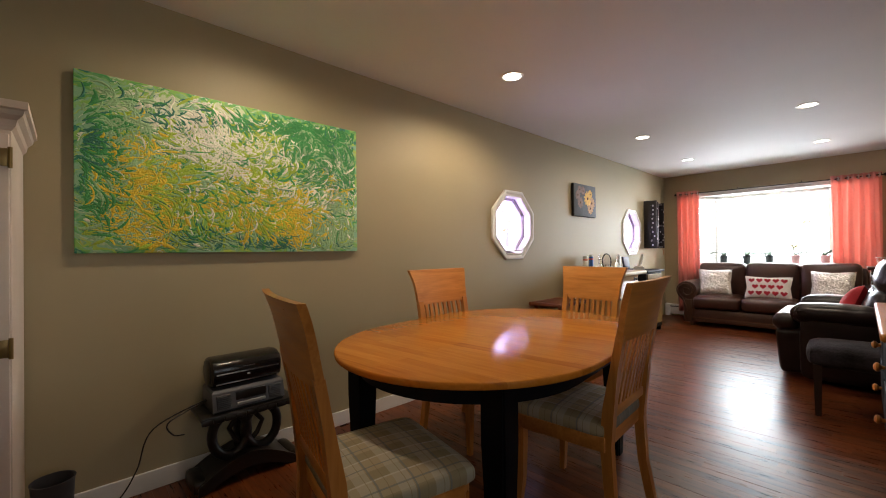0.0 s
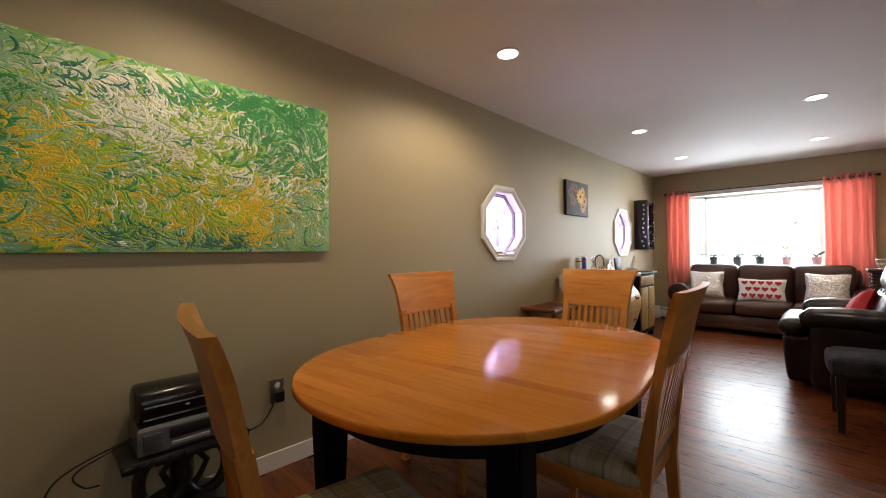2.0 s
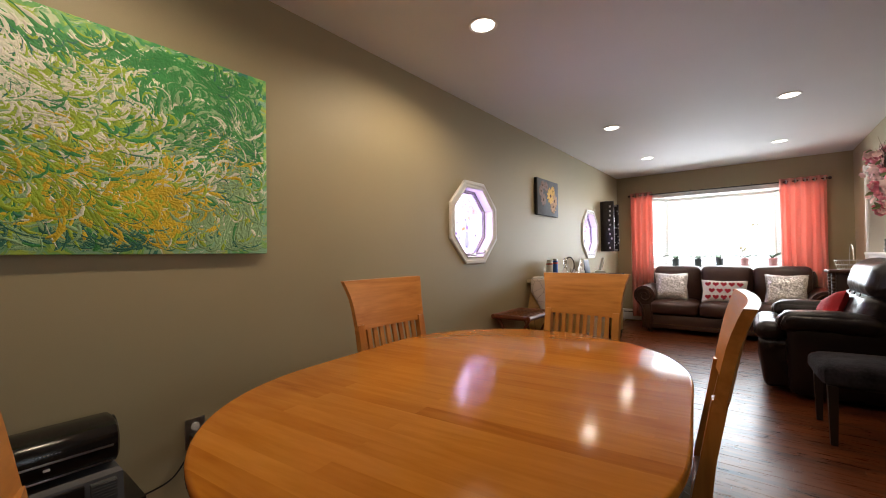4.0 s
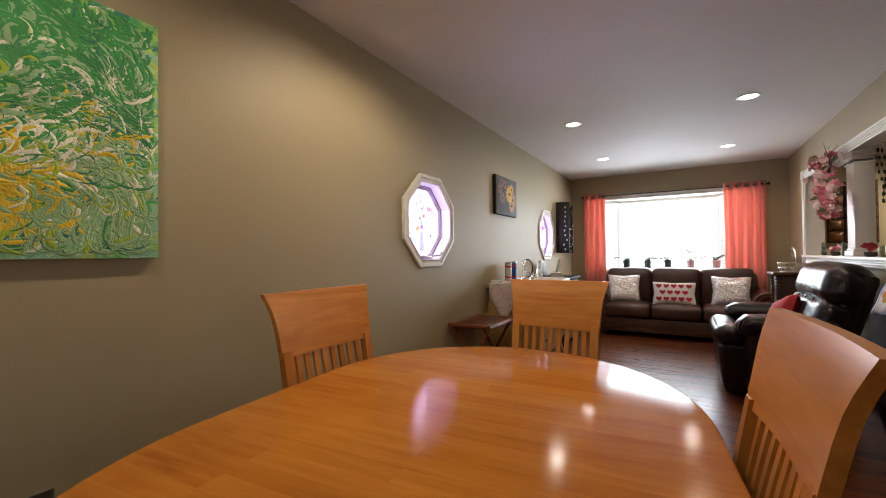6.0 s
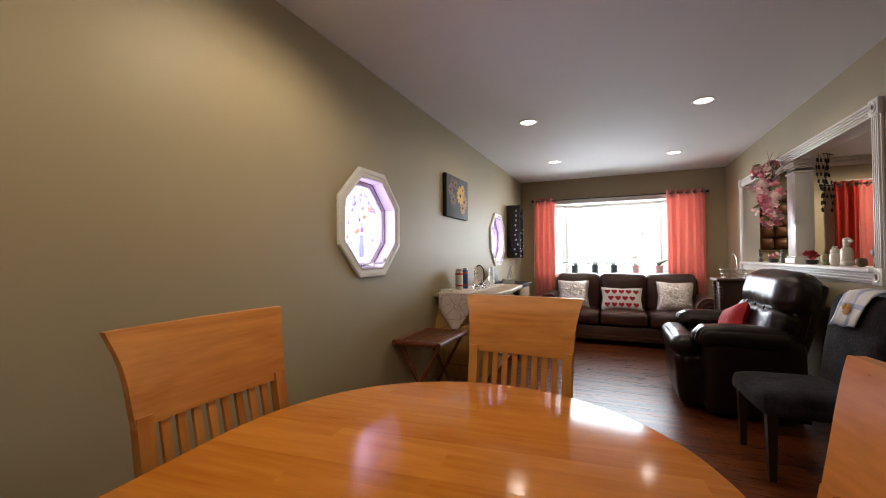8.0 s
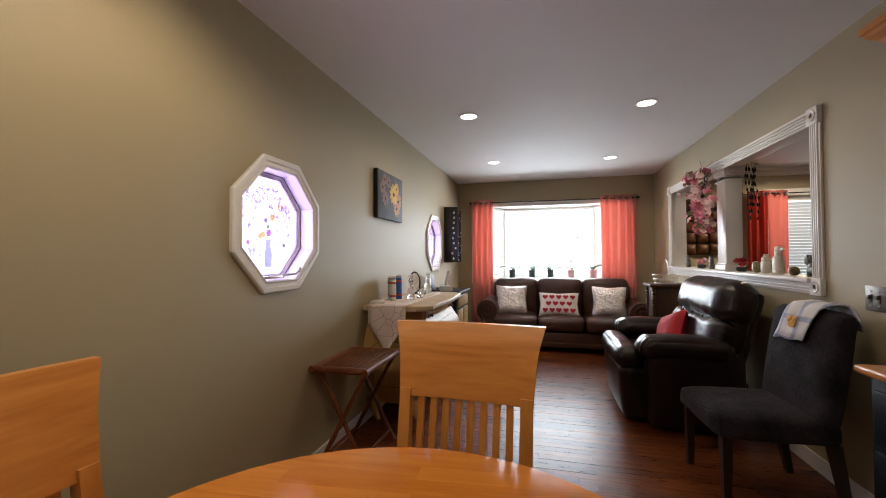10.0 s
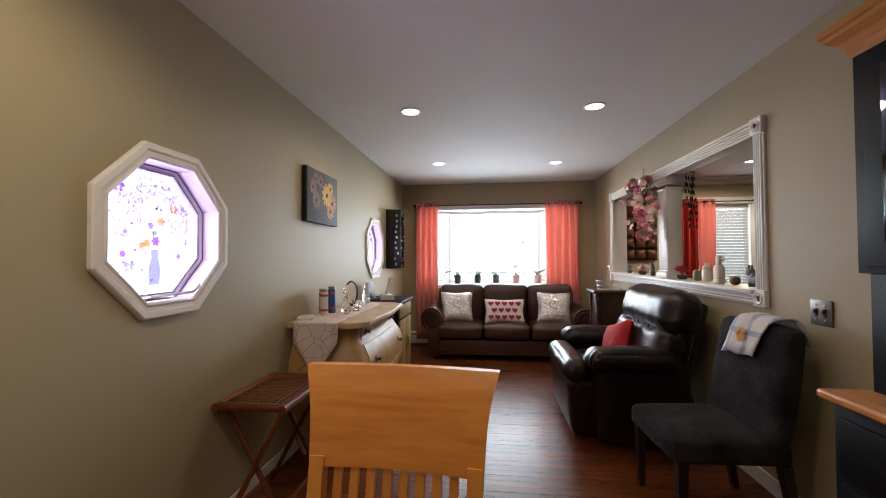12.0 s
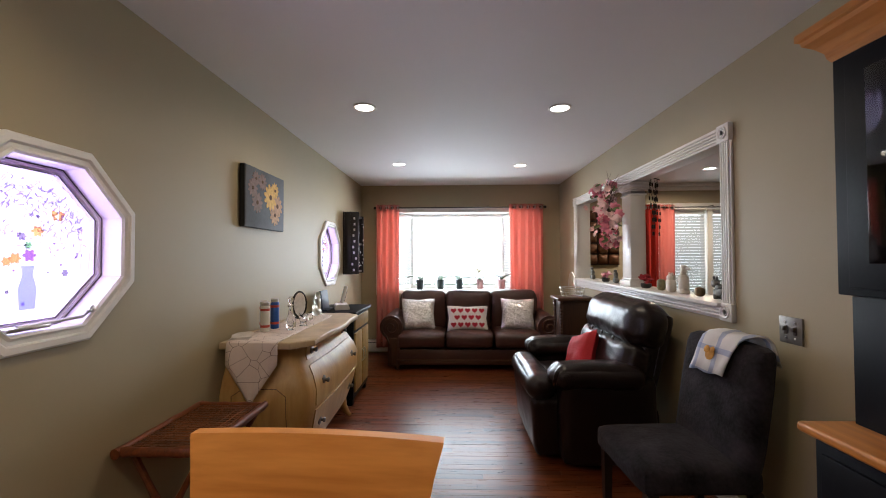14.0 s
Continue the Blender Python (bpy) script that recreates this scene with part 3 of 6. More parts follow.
def curtain_rod(y0, y1, z, x, brackets):
    th = thing("curtain_rod", pose(x, 0, z), "dark metal curtain rod with round end knobs on brackets", "curtain rod")
    bm = B()
    tube(bm, [(0, y0, 0), (0, y1, 0)], 0.008)
    part("rod", bm, IRON, th)
    for y in (y0, y1):
        bm = B()
        rbox(bm, (0, y, 0), (0.04, 0.04, 0.04), 0.019, 3)
        part("finial", bm, IRON, th)
    for y in brackets:
        bm = B()
        tube(bm, [(0, y, 0.0), (0, y, 0.025), (XF - x, y, 0.025)], 0.005)
        part("bracket", bm, IRON, th)


curtain("curtain", 2.03, 2.36, 0.10, 2.145, 7.07, 4, CORAL, "coral pink sheer grommet curtain beside the bright bay window", "bay curtains")
curtain("curtain", -0.03, 0.45, 0.10, 2.145, 7.07, 5, CORAL, "coral pink sheer grommet curtain beside the bright bay window", "bay curtains")
curtain_rod(-0.06, 2.38, 2.10, 7.07, (0.75, 1.5, -0.02, 2.35))
curtain("curtain", -1.64, -1.40, 0.10, 2.12, 7.06, 3, REDCUR, "deep red gathered curtain in the adjoining room", "red curtains")
curtain("curtain", -1.87, -1.64, 0.10, 2.12, 7.065, 2, REDSHEER, "thin red sheer curtain before the slatted blinds", "red curtains", 0.02)
curtain_rod(-3.5, -1.28, 2.08, 7.06, (-3.3, -2.4, -1.35))

# ---- recessed lamps ----


def recessed_lamp(x, y, power):
    th = thing("ceiling_light", pose(x, y, H), "round white recessed ceiling light, switched on", "ceiling light", "recessed lights")
    bm = B()
    lathe(bm, [(0.082, 0.0), (0.082, -0.004), (0.076, -0.007), (0.064, -0.004), (0.062, 0.0)], 32)
    part("trim_ring", bm, TRIM, th)
    bm = B()
    lathe(bm, [(0.063, -0.0005), (0.063, -0.003), (0.001, -0.0032)], 32)
    part("diffuser", bm, LAMPFACE, th)
    lp = new("ceiling_light_lamp", bpy.data.lights.new("ceiling_light_lamp", "SPOT"))
    lp.data.energy, lp.data.color, lp.data.spot_size, lp.data.spot_blend, lp.data.shadow_soft_size = power, (1.0, 0.77, 0.53), radians(168), 0.55, 0.06
    lp.matrix_world = pose(x, y, H - 0.02)


for x, y in ((1.748, 1.89), (4.139, 1.856), (4.208, 0.477), (5.835, 1.855), (5.955, 0.476), (0.19, 1.93)):
    recessed_lamp(x, y, SPOT_POWER * (7.0 if x > 1 else 3.6) if x < 2 else SPOT_POWER * 2.6)
recessed_lamp(6.22, -1.83, SPOT_POWER * 16)

# ---- dining end ----
TX, TY = 1.038, 1.468


LEAF_X = 0.225


def rim(x, hl, hw):
    """Half width of the top at x: a straight middle leaf between two rounded ends."""
    u = max(0.0, abs(x) - LEAF_X) / (hl - LEAF_X)
    return hw * math.sqrt(max(0.0, 1 - u ** 2.15))


def top_outline(hl, hw, x0, x1, n=44):
    """Outline of the stretch of the top from x0 to x1, denser towards the ends."""
    xs = sorted({round(math.copysign(LEAF_X + (hl - LEAF_X) * math.sin(0.5 * math.pi * k / n), g), 5) for k in range(n + 1) for g in (-1, 1)})
    xs = [x0] + [x for x in xs if x0 + 1e-4 < x < x1 - 1e-4] + [x1]
    up = [(x, rim(x, hl, hw)) for x in xs]
    low = [(x, -w) for x, w in up[::-1] if w > 1e-4]
    return up + low


table = thing("dining_table", pose(TX, TY, 0, 0, 0, 5.7), "oval honey maple extension table with black square legs", "table")
for x0, x1 in ((-0.888, -0.2254), (-0.2246, 0.2246), (0.2254, 0.888)):
    bm = B()
    prism(bm, top_outline(0.888, 0.615, x0, x1), 0.718, 0.745, 0.009, 3, None, (x0, x1) if abs(x0 + x1) < 0.1 else (x0 if x0 > 0 else x1,))
    part("table_leaf", bm, TOPWOOD, table)
bm = B()
loft(bm, [[(x, y, z) for x, y in top_outline(l, w, -l, l, 20)] for l, w, z in ((0.775, 0.52, 0.717), (0.775, 0.52, 0.635), (0.75, 0.495, 0.635), (0.75, 0.495, 0.717), (0.775, 0.52, 0.717))], None, False)
part("apron", bm, BLACKW, table, smooth=True)
for sx in (-1, 1):
    for sy in (-1, 1):
        bm = B()
        loft(bm, [[(sx * 0.60 + a * w, sy * 0.385 + b * w, z) for a, b in ((-1, -1), (1, -1), (1, 1), (-1, 1))] for w, z in ((0.034, 0), (0.05, 0.5), (0.05, 0.718))])
        bmesh.ops.bevel(bm, geom=[e for e in bm.edges if abs(e.verts[0].co.z - e.verts[1].co.z) > 0.05], offset=0.008, segments=2, affect="EDGES")
        part("leg", bm, BLACKW, table)


for s in (-1, 1):
    part("latch", box(B(), 0.215, 0.235, s * 0.53 - 0.012, s * 0.53 + 0.012, 0.68, 0.717, 0.003), IRON, table)


def plaid():
    m = MATS["plaid"] = bpy.data.materials.new("plaid_fabric")
    m.use_nodes = True
    N, L = m.node_tree.nodes, m.node_tree.links
    b = N["Principled BSDF"]
    b.inputs["Roughness"].default_value = 0.85
    tc = N.new("ShaderNodeTexCoord")
    sep = N.new("ShaderNodeSeparateXYZ")
    L.new(tc.outputs["Object"], sep.inputs[0])

    def bands(axis, freq, width, off=0.0):
        mu, fr, lt = (N.new("ShaderNodeMath") for _ in range(3))
        mu.operation, fr.operation, lt.operation = "MULTIPLY_ADD", "FRACT", "LESS_THAN"
        mu.inputs[1].default_value, mu.inputs[2].default_value = freq, off
        lt.inputs[1].default_value = width
        L.new(sep.outputs[axis], mu.inputs[0])
        L.new(mu.outputs[0], fr.inputs[0])
        L.new(fr.outputs[0], lt.inputs[0])
        return lt.outputs[0]

    cur = None
    base = (0.43, 0.36, 0.23)
    layers = [(0, 9.0, 0.42, 0.0, (0.25, 0.22, 0.12), 0.55), (1, 9.0, 0.42, 0.3, (0.52, 0.50, 0.42), 0.5),
              (0, 9.0, 0.06, 0.62, (0.60, 0.56, 0.47), 0.8), (1, 9.0, 0.06, 0.85, (0.20, 0.22, 0.22), 0.7),
              (0, 9.0, 0.05, 0.22, (0.16, 0.19, 0.20), 0.6), (1, 18.0, 0.05, 0.1, (0.26, 0.20, 0.10), 0.6)]
    for ax, fq, w, off, col, amt in layers:
        mx, ml = N.new("ShaderNodeMix"), N.new("ShaderNodeMath")
        mx.data_type = "RGBA"
        ml.operation = "MULTIPLY"
        ml.inputs[1].default_value = amt
        L.new(bands(ax, fq, w, off), ml.inputs[0])
        L.new(ml.outputs[0], mx.inputs[0])
        if cur is None:
            mx.inputs[6].default_value = (*base, 1)
        else:
            L.new(cur, mx.inputs[6])
        mx.inputs[7].default_value = (*col, 1)
        cur = mx.outputs[2]
    L.new(cur, b.inputs["Base Color"])
    nz, bp = N.new("ShaderNodeTexNoise"), N.new("ShaderNodeBump")
    nz.inputs["Scale"].default_value = 350
    L.new(tc.outputs["Object"], nz.inputs["Vector"])
    bp.inputs["Strength"].default_value, bp.inputs["Distance"].default_value = 0.3, 0.002
    L.new(nz.outputs["Fac"], bp.inputs["Height"])
    L.new(bp.outputs[0], b.inputs["Normal"])
    return m


PLAID = plaid()


def back_y(z):
    """How far the chair's back lies behind its seat, by height."""
    return -0.20 - 0.10 * max(0, (z - 0.42) / 0.61) ** 1.3


def dining_chair(m):
    """Faces +y; seat centre at the origin."""
    th = thing("dining_chair", m, "honey maple slat-back dining chair with a plaid padded seat", "chair", "chairs round the table")
    bm = B()
    out = [(-0.225, -0.20), (0.225, -0.20), (0.245, 0.17), (0.20, 0.225), (-0.20, 0.225), (-0.245, 0.17)]
    prism(bm, out, 0.375, 0.435, 0.006)
    part("seat_frame", bm, HONEY_X, th)
    bm = B()
    t = B()
    rbox(t, (0, 0.015, 0.455), (0.47, 0.44, 0.07), 0.03, 9, (0, 0, 0.018))
    for v in t.verts:
        v.co.x *= 1 + 0.10 * v.co.y
    merge(bm, t)
    part("seat", bm, PLAID, th, "plaid padded seat")
    for s in (-1, 1):
        bm = B()
        sec = []
        for z in (0.0, 0.2, 0.40, 0.55, 0.70, 0.84):
            yy = back_y(z) if z > 0.4 else -0.20 - 0.05 * (1 - z / 0.4) ** 2
            w, d = 0.017 + 0.003 * math.sin(z * 3), (0.019 if z < 0.3 else 0.022)
            xx = s * (0.198 + 0.010 * max(0, z - 0.42))
            sec.append([(xx + a * w, yy + b * d * (1 if z < 0.7 else 0.7), z) for a, b in ((-1, -1), (1, -1), (1, 1), (-1, 1))])
        loft(bm, sec)
        part("back_leg", bm, HONEY, th)
        bm = B()
        loft(bm, [[(s * 0.205 + a * w + s * k, 0.185 + b * w + k, z) for a, b in ((-1, -1), (1, -1), (1, 1), (-1, 1))] for w, z, k in ((0.013, 0, 0.012), (0.016, 0.15, 0.0), (0.021, 0.37, 0.0), (0.021, 0.40, 0.0))])
        part("front_leg", bm, HONEY, th)
        for px, py in ((s * 0.217, 0.197), (s * 0.205, -0.25)):
            part("glide", lathe(B(), [(0.009, -0.0), (0.011, 0.003), (0.010, 0.007)], 12, pose(px, py, 0.0)), TRIM, th, "white foot cap")
    # crest: a curved board, flared at the top corners
    bm = B()
    sec = []
    nx = 14
    for z, hw in ((0.815, 0.222), (0.85, 0.225), (0.92, 0.230), (0.96, 0.236), (0.99, 0.243), (1.02, 0.252), (1.036, 0.257), (1.044, 0.259)):
        front, back = [], []
        for i in range(nx + 1):
            u = -1 + 2 * i / nx
            yb = back_y(z) - 0.018 * (1 - u * u) - 0.9 * max(0.0, z - 0.93) ** 2
            front.append((u * hw, yb + 0.012, z))
            back.append((u * hw, yb - 0.012, z))
        sec.append(front + back[::-1])
    loft(bm, sec)
    part("crest_rail", bm, HONEY_X, th)
    bm = B()
    box(bm, -0.2, 0.2, -0.222, -0.192, 0.50, 0.54, 0.004)
    part("lower_rail", bm, HONEY_X, th)
    for k in range(8):
        u = -0.71 + k * 1.42 / 7
        bm = B()
        sec = []
        for z in (0.535, 0.64, 0.74, 0.825):
            yb = back_y(z) - 0.018 * (1 - u * u) * (z - 0.5) / 0.33
            sec.append([(u * 0.21 + a * 0.011, yb + b * 0.006, z) for a, b in ((-1, -1), (1, -1), (1, 1), (-1, 1))])
        loft(bm, sec)
        part("slat", bm, HONEY, th)
    return th


CH = dining_chair(pose(1.28, 1.905, 0, 0, 0, 179))
copy_thing(CH, pose(1.837, 1.508, 0, 0, 0, 86.8) @ Matrix.Diagonal((0.95, 1, 1, 1)))
copy_thing(CH, pose(0.155, 1.28, 0, 0, 0, -100.5))
copy_thing(CH, pose(1.11, 1.06, 0, 0, 0, 3.5))

# abstract canvas
def canvas_paint():
    m = bpy.data.materials.new("abstract_paint")
    m.use_nodes = True
    N, L = m.node_tree.nodes, m.node_tree.links
    b = N["Principled BSDF"]
    b.inputs["Roughness"].default_value = 0.6
    tc = N.new("ShaderNodeTexCoord")

    def nz(scale, dist, det, off, stretch=(1, 1, 1), rot=0.0):
        mp, n = N.new("ShaderNodeMapping"), N.new("ShaderNodeTexNoise")
        mp.inputs["Location"].default_value = (off, off * 0.7, off * 1.3)
        mp.inputs["Scale"].default_value = stretch
        mp.inputs["Rotation"].default_value = (0, rot, 0)
        n.inputs["Scale"].default_value, n.inputs["Distortion"].default_value, n.inputs["Detail"].default_value = scale, dist, det
        L.new(tc.outputs["Object"], mp.inputs[0])
        L.new(mp.outputs[0], n.inputs["Vector"])
        return n.outputs["Fac"]

    def mask(fac, lo, hi):
        r = N.new("ShaderNodeMapRange")
        r.inputs[1].default_value, r.inputs[2].default_value = lo, hi
        L.new(fac, r.inputs[0])
        return r.outputs[0]

    def over(cur, col, fac):
        mx = N.new("ShaderNodeMix")
        mx.data_type = "RGBA"
        L.new(fac, mx.inputs[0])
        if isinstance(cur, tuple):
            mx.inputs[6].default_value = (*cur, 1)
        else:
            L.new(cur, mx.inputs[6])
        mx.inputs[7].default_value = (*col, 1)
        return mx.outputs[2]

    warp, sub, wad = N.new("ShaderNodeTexNoise"), N.new("ShaderNodeVectorMath"), N.new("ShaderNodeVectorMath")
    warp.inputs["Scale"].default_value, warp.inputs["Detail"].default_value = 5.5, 4
    L.new(tc.outputs["Object"], warp.inputs["Vector"])
    sub.operation, wad.operation = "SUBTRACT", "MULTIPLY_ADD"
    sub.inputs[1].default_value = (0.5, 0.5, 0.5)
    L.new(warp.outputs["Color"], sub.inputs[0])
    L.new(sub.outputs[0], wad.inputs[0])
    wad.inputs[1].default_value = (0.34, 0.0, 0.34)
    L.new(tc.outputs["Object"], wad.inputs[2])

    def stroke(scale, off, rot, det=5):
        mp, n = N.new("ShaderNodeMapping"), N.new("ShaderNodeTexNoise")
        mp.inputs["Location"].default_value = (off, 0, off * 1.7)
        mp.inputs["Rotation"].default_value = (0, rot, 0)
        mp.inputs["Scale"].default_value = (1, 1, 2.4)
        n.inputs["Scale"].default_value, n.inputs["Detail"].default_value, n.inputs["Distortion"].default_value = scale * 2.1, det + 2, 1.2
        L.new(wad.outputs[0], mp.inputs[0])
        L.new(mp.outputs[0], n.inputs["Vector"])
        return n.outputs["Fac"]

    def patch(cx, cz, rx, rz):
        mp, g = N.new("ShaderNodeMapping"), N.new("ShaderNodeTexGradient")
        g.gradient_type = "SPHERICAL"
        mp.inputs["Location"].default_value, mp.inputs["Scale"].default_value = (-cx / rx, 0, -cz / rz), (1 / rx, 1, 1 / rz)
        L.new(tc.outputs["Object"], mp.inputs[0])
        L.new(mp.outputs[0], g.inputs[0])
        return g.outputs["Fac"]

    def blend(st, patches, amt, lo, hi):
        cur = st
        for p in patches:
            a = N.new("ShaderNodeMath")
            a.operation = "MULTIPLY_ADD"
            a.inputs[1].default_value = amt
            L.new(p, a.inputs[0])
            L.new(cur, a.inputs[2])
            cur = a.outputs[0]
        return mask(cur, lo, hi)

    c = over((0.07, 0.38, 0.12), (0.29, 0.57, 0.12), blend(stroke(2.4, 1.0, 0.3), [patch(-0.35, 0.1, 0.6, 0.5)], 0.15, 0.42, 0.58))
    c = over(c, (0.28, 0.54, 0.33), blend(stroke(4.0, 7.0, -0.5), [patch(-0.7, 0, 0.25, 0.6), patch(0, -0.42, 0.9, 0.18), patch(0.6, -0.3, 0.35, 0.3)], 0.16, 0.55, 0.64))
    c = over(c, (0.74, 0.60, 0.03), blend(stroke(3.0, 13.0, 0.5), [patch(-0.5, -0.12, 0.35, 0.35), patch(0.4, -0.2, 0.4, 0.3), patch(-0.1, -0.1, 0.5, 0.25)], 0.22, 0.60, 0.72))
    c = over(c, (0.44, 0.62, 0.09), blend(stroke(5.0, 23.0, 0.1), [patch(0, 0, 0.8, 0.5)], 0.08, 0.56, 0.64))
    c = over(c, (0.62, 0.72, 0.48), blend(stroke(4.2, 31.0, 0.4, 7), [patch(-0.25, 0.25, 0.45, 0.3), patch(0.1, 0.18, 0.35, 0.3), patch(-0.45, 0.3, 0.3, 0.2), patch(0.35, -0.12, 0.4, 0.3)], 0.16, 0.635, 0.70))
    c = over(c, (0.03, 0.22, 0.15), blend(stroke(6.0, 43.0, -0.3, 6), [patch(0.5, 0.3, 0.4, 0.3), patch(-0.68, 0.05, 0.15, 0.4)], 0.10, 0.61, 0.66))
    c = over(c, (0.78, 0.82, 0.70), blend(stroke(7.5, 57.0, 0.6, 7), [patch(-0.25, 0.25, 0.5, 0.3), patch(0.2, 0.2, 0.5, 0.3), patch(0.45, -0.2, 0.4, 0.3)], 0.10, 0.64, 0.675))
    L.new(c, b.inputs["Base Color"])
    bp = N.new("ShaderNodeBump")
    bp.inputs["Strength"].default_value, bp.inputs["Distance"].default_value = 0.5, 0.006
    L.new(stroke(9, 61.0, 0.4, 6), bp.inputs["Height"])
    L.new(bp.outputs[0], b.inputs["Normal"])
    return m


painting = thing("painting", pose(0.128, YL, 1.595), "large abstract canvas in swirled greens, yellow and white", "painting")
PW, PH = 0.722, 0.417
bm = B()
box(bm, -PW, PW, -0.036, -0.003, -PH, PH, 0.004)
part("canvas", bm, canvas_paint(), painting)
bm = B()
for x0, x1, z0, z1 in ((-PW + 0.01, PW - 0.01, PH - 0.05, PH - 0.01), (-PW + 0.01, PW - 0.01, -PH + 0.01, -PH + 0.05)):
    box(bm, x0, x1, -0.0028, -0.0005, z0, z1, 0.0005)
part("stretcher", bm, MATS["honey_maple_crest"], painting, "pale wooden stretcher bar")


def brush_strokes(name, color, zones, count, width, length, seed, label):
    """Raised curling strokes of one colour, thickest within its zones of the canvas (centre, half size, weight)."""
    rng = random.Random(seed)
    verts, faces = [], []
    total = sum(z[4] for z in zones)
    for _ in range(int(2.3 * count)):
        pick = rng.uniform(0, total)
        for zx, zz, rx, rz, w in zones:
            pick -= w
            if pick <= 0:
                break
        x, z = zx + rx * max(-1.6, min(1.6, rng.gauss(0, 0.55))), zz + rz * max(-1.6, min(1.6, rng.gauss(0, 0.55)))
        n = 7
        ln, wd = length * rng.uniform(0.35, 1.5), 0.62 * width * rng.uniform(0.4, 1.6)
        turn = rng.uniform(-0.5, 0.5)
        line = []
        for k in range(n):
            line.append((x, z))
            q = noise.noise_vector(Vector((x * 3.4, 0.7, z * 4.2)))
            a = -0.2 + 2.6 * q.x + 1.2 * q.y + turn * k
            x, z = x + ln / n * math.cos(a), z + ln / n * math.sin(a)
        if any(abs(p[0]) > PW - 0.012 or abs(p[1]) > PH - 0.012 for p in line):
            continue
        base, top = len(verts), -0.0362 - rng.uniform(0.0008, 0.0030)
        for k, (px, pz) in enumerate(line):
            dx, dz = line[min(k + 1, n - 1)][0] - line[max(k - 1, 0)][0], line[min(k + 1, n - 1)][1] - line[max(k - 1, 0)][1]
            d = math.hypot(dx, dz) + 1e-9
            w = wd * (0.12 + math.sin(math.pi * (k + 0.25) / (n - 0.5)) ** 0.7) * rng.uniform(0.75, 1.2)
            for g, y in ((-1, -0.0355), (-0.45, top), (0.45, top + 0.0004), (1, -0.0355)):
                verts.append((px - dz / d * w * g, y, pz + dx / d * w * g))
        for k in range(n - 1):
            for j in range(3):
                i = base + 4 * k + j
                faces.append((i, i + 1, i + 5, i + 4))
    me = bpy.data.meshes.new(name)
    me.from_pydata(verts, [], faces)
    for p in me.polygons:
        p.use_smooth = True
    me.materials.append(material("oil_" + name, color, 0.42, vary=0.22, scale=14, bump=0.35, bscale=140))
    ob = new(name, me)
    ob.parent = painting
    tagged(ob, label, kind="stuff")


ALL = (0.0, 0.0, 0.75, 0.45, 1.0)
for args in (
        ("pale_green_paint", (0.30, 0.50, 0.25), (ALL, ALL, (-0.6, 0.0, 0.16, 0.45, 1.5), (0.55, -0.25, 0.22, 0.2, 1.5), (0.5, 0.2, 0.2, 0.2, 1.2), (0.0, -0.36, 0.7, 0.08, 1.0)), 620, 0.011, 0.11, 3, "pale green paint strokes"),
        ("green_paint", (0.05, 0.30, 0.075), ((0.5, 0.18, 0.26, 0.26, 2.5), ALL, (0.25, 0.33, 0.4, 0.09, 1.2), (-0.65, -0.02, 0.08, 0.3, 0.7)), 620, 0.012, 0.12, 5, "leaf green paint strokes"),
        ("lime_paint", (0.36, 0.52, 0.035), ((0.0, 0.08, 0.28, 0.25, 2.0), (0.1, -0.18, 0.5, 0.2, 1.5), (-0.45, -0.1, 0.2, 0.3, 1.0)), 460, 0.012, 0.10, 7, "lime green paint strokes"),
        ("yellow_paint", (0.74, 0.55, 0.025), ((-0.50, -0.08, 0.15, 0.22, 2.0), (0.26, -0.21, 0.2, 0.13, 2.0), (0.0, -0.13, 0.2, 0.12, 1.0), (0.5, 0.0, 0.08, 0.1, 0.35), (-0.5, -0.3, 0.12, 0.08, 0.8)), 420, 0.012, 0.09, 9, "golden yellow paint strokes"),
        ("teal_paint", (0.035, 0.19, 0.13), ((0.0, -0.34, 0.5, 0.06, 1.6), (0.55, 0.1, 0.15, 0.25, 1.2), (-0.68, 0.06, 0.025, 0.12, 0.5), (-0.3, 0.3, 0.3, 0.06, 0.6), (0.15, -0.36, 0.12, 0.05, 0.8), ALL), 330, 0.007, 0.085, 11, "dark teal paint strokes"),
        ("white_paint", (0.80, 0.80, 0.68), ((-0.22, 0.22, 0.18, 0.14, 2.6), (0.06, 0.19, 0.20, 0.14, 2.2), (-0.12, 0.08, 0.14, 0.08, 1.0), (0.25, -0.08, 0.25, 0.10, 1.0), (0.55, 0.05, 0.15, 0.3, 1.0), (-0.1, -0.1, 0.3, 0.1, 0.6), (0, 0, 0.75, 0.45, 1.6)), 520, 0.010, 0.085, 13, "thick creamy white paint strokes")):
    brush_strokes(*args)


# hutch of black paint and maple
hutch = thing("china_hutch", pose(0, 0, 0), "tall black hutch with maple counter and cornice, glazed doors", "hutch")
HX0, HX1 = 1.57, 2.71
bm = B()
box(bm, HX0, HX1, YR + 0.004, 0.075, 0.05, 0.815, 0.004)
box(bm, HX0 + 0.03, HX1 - 0.03, YR + 0.03, 0.02, 0.0, 0.05, 0.002)
part("base_cabinet", bm, BLACKW, hutch)
bm = B()
box(bm, HX0 - 0.03, HX1 + 0.03, YR + 0.004, 0.112, 0.815, 0.848, 0.012, 3)
part("counter", bm, HONEY_X, hutch, "maple counter with rounded edge")
bm = B()
box(bm, HX0 + 0.03, HX1 + 0.0, YR + 0.004, -0.05, 0.848, 1.255, 0.003)
part("back_board", bm, BLACKW, hutch)
bm = B()
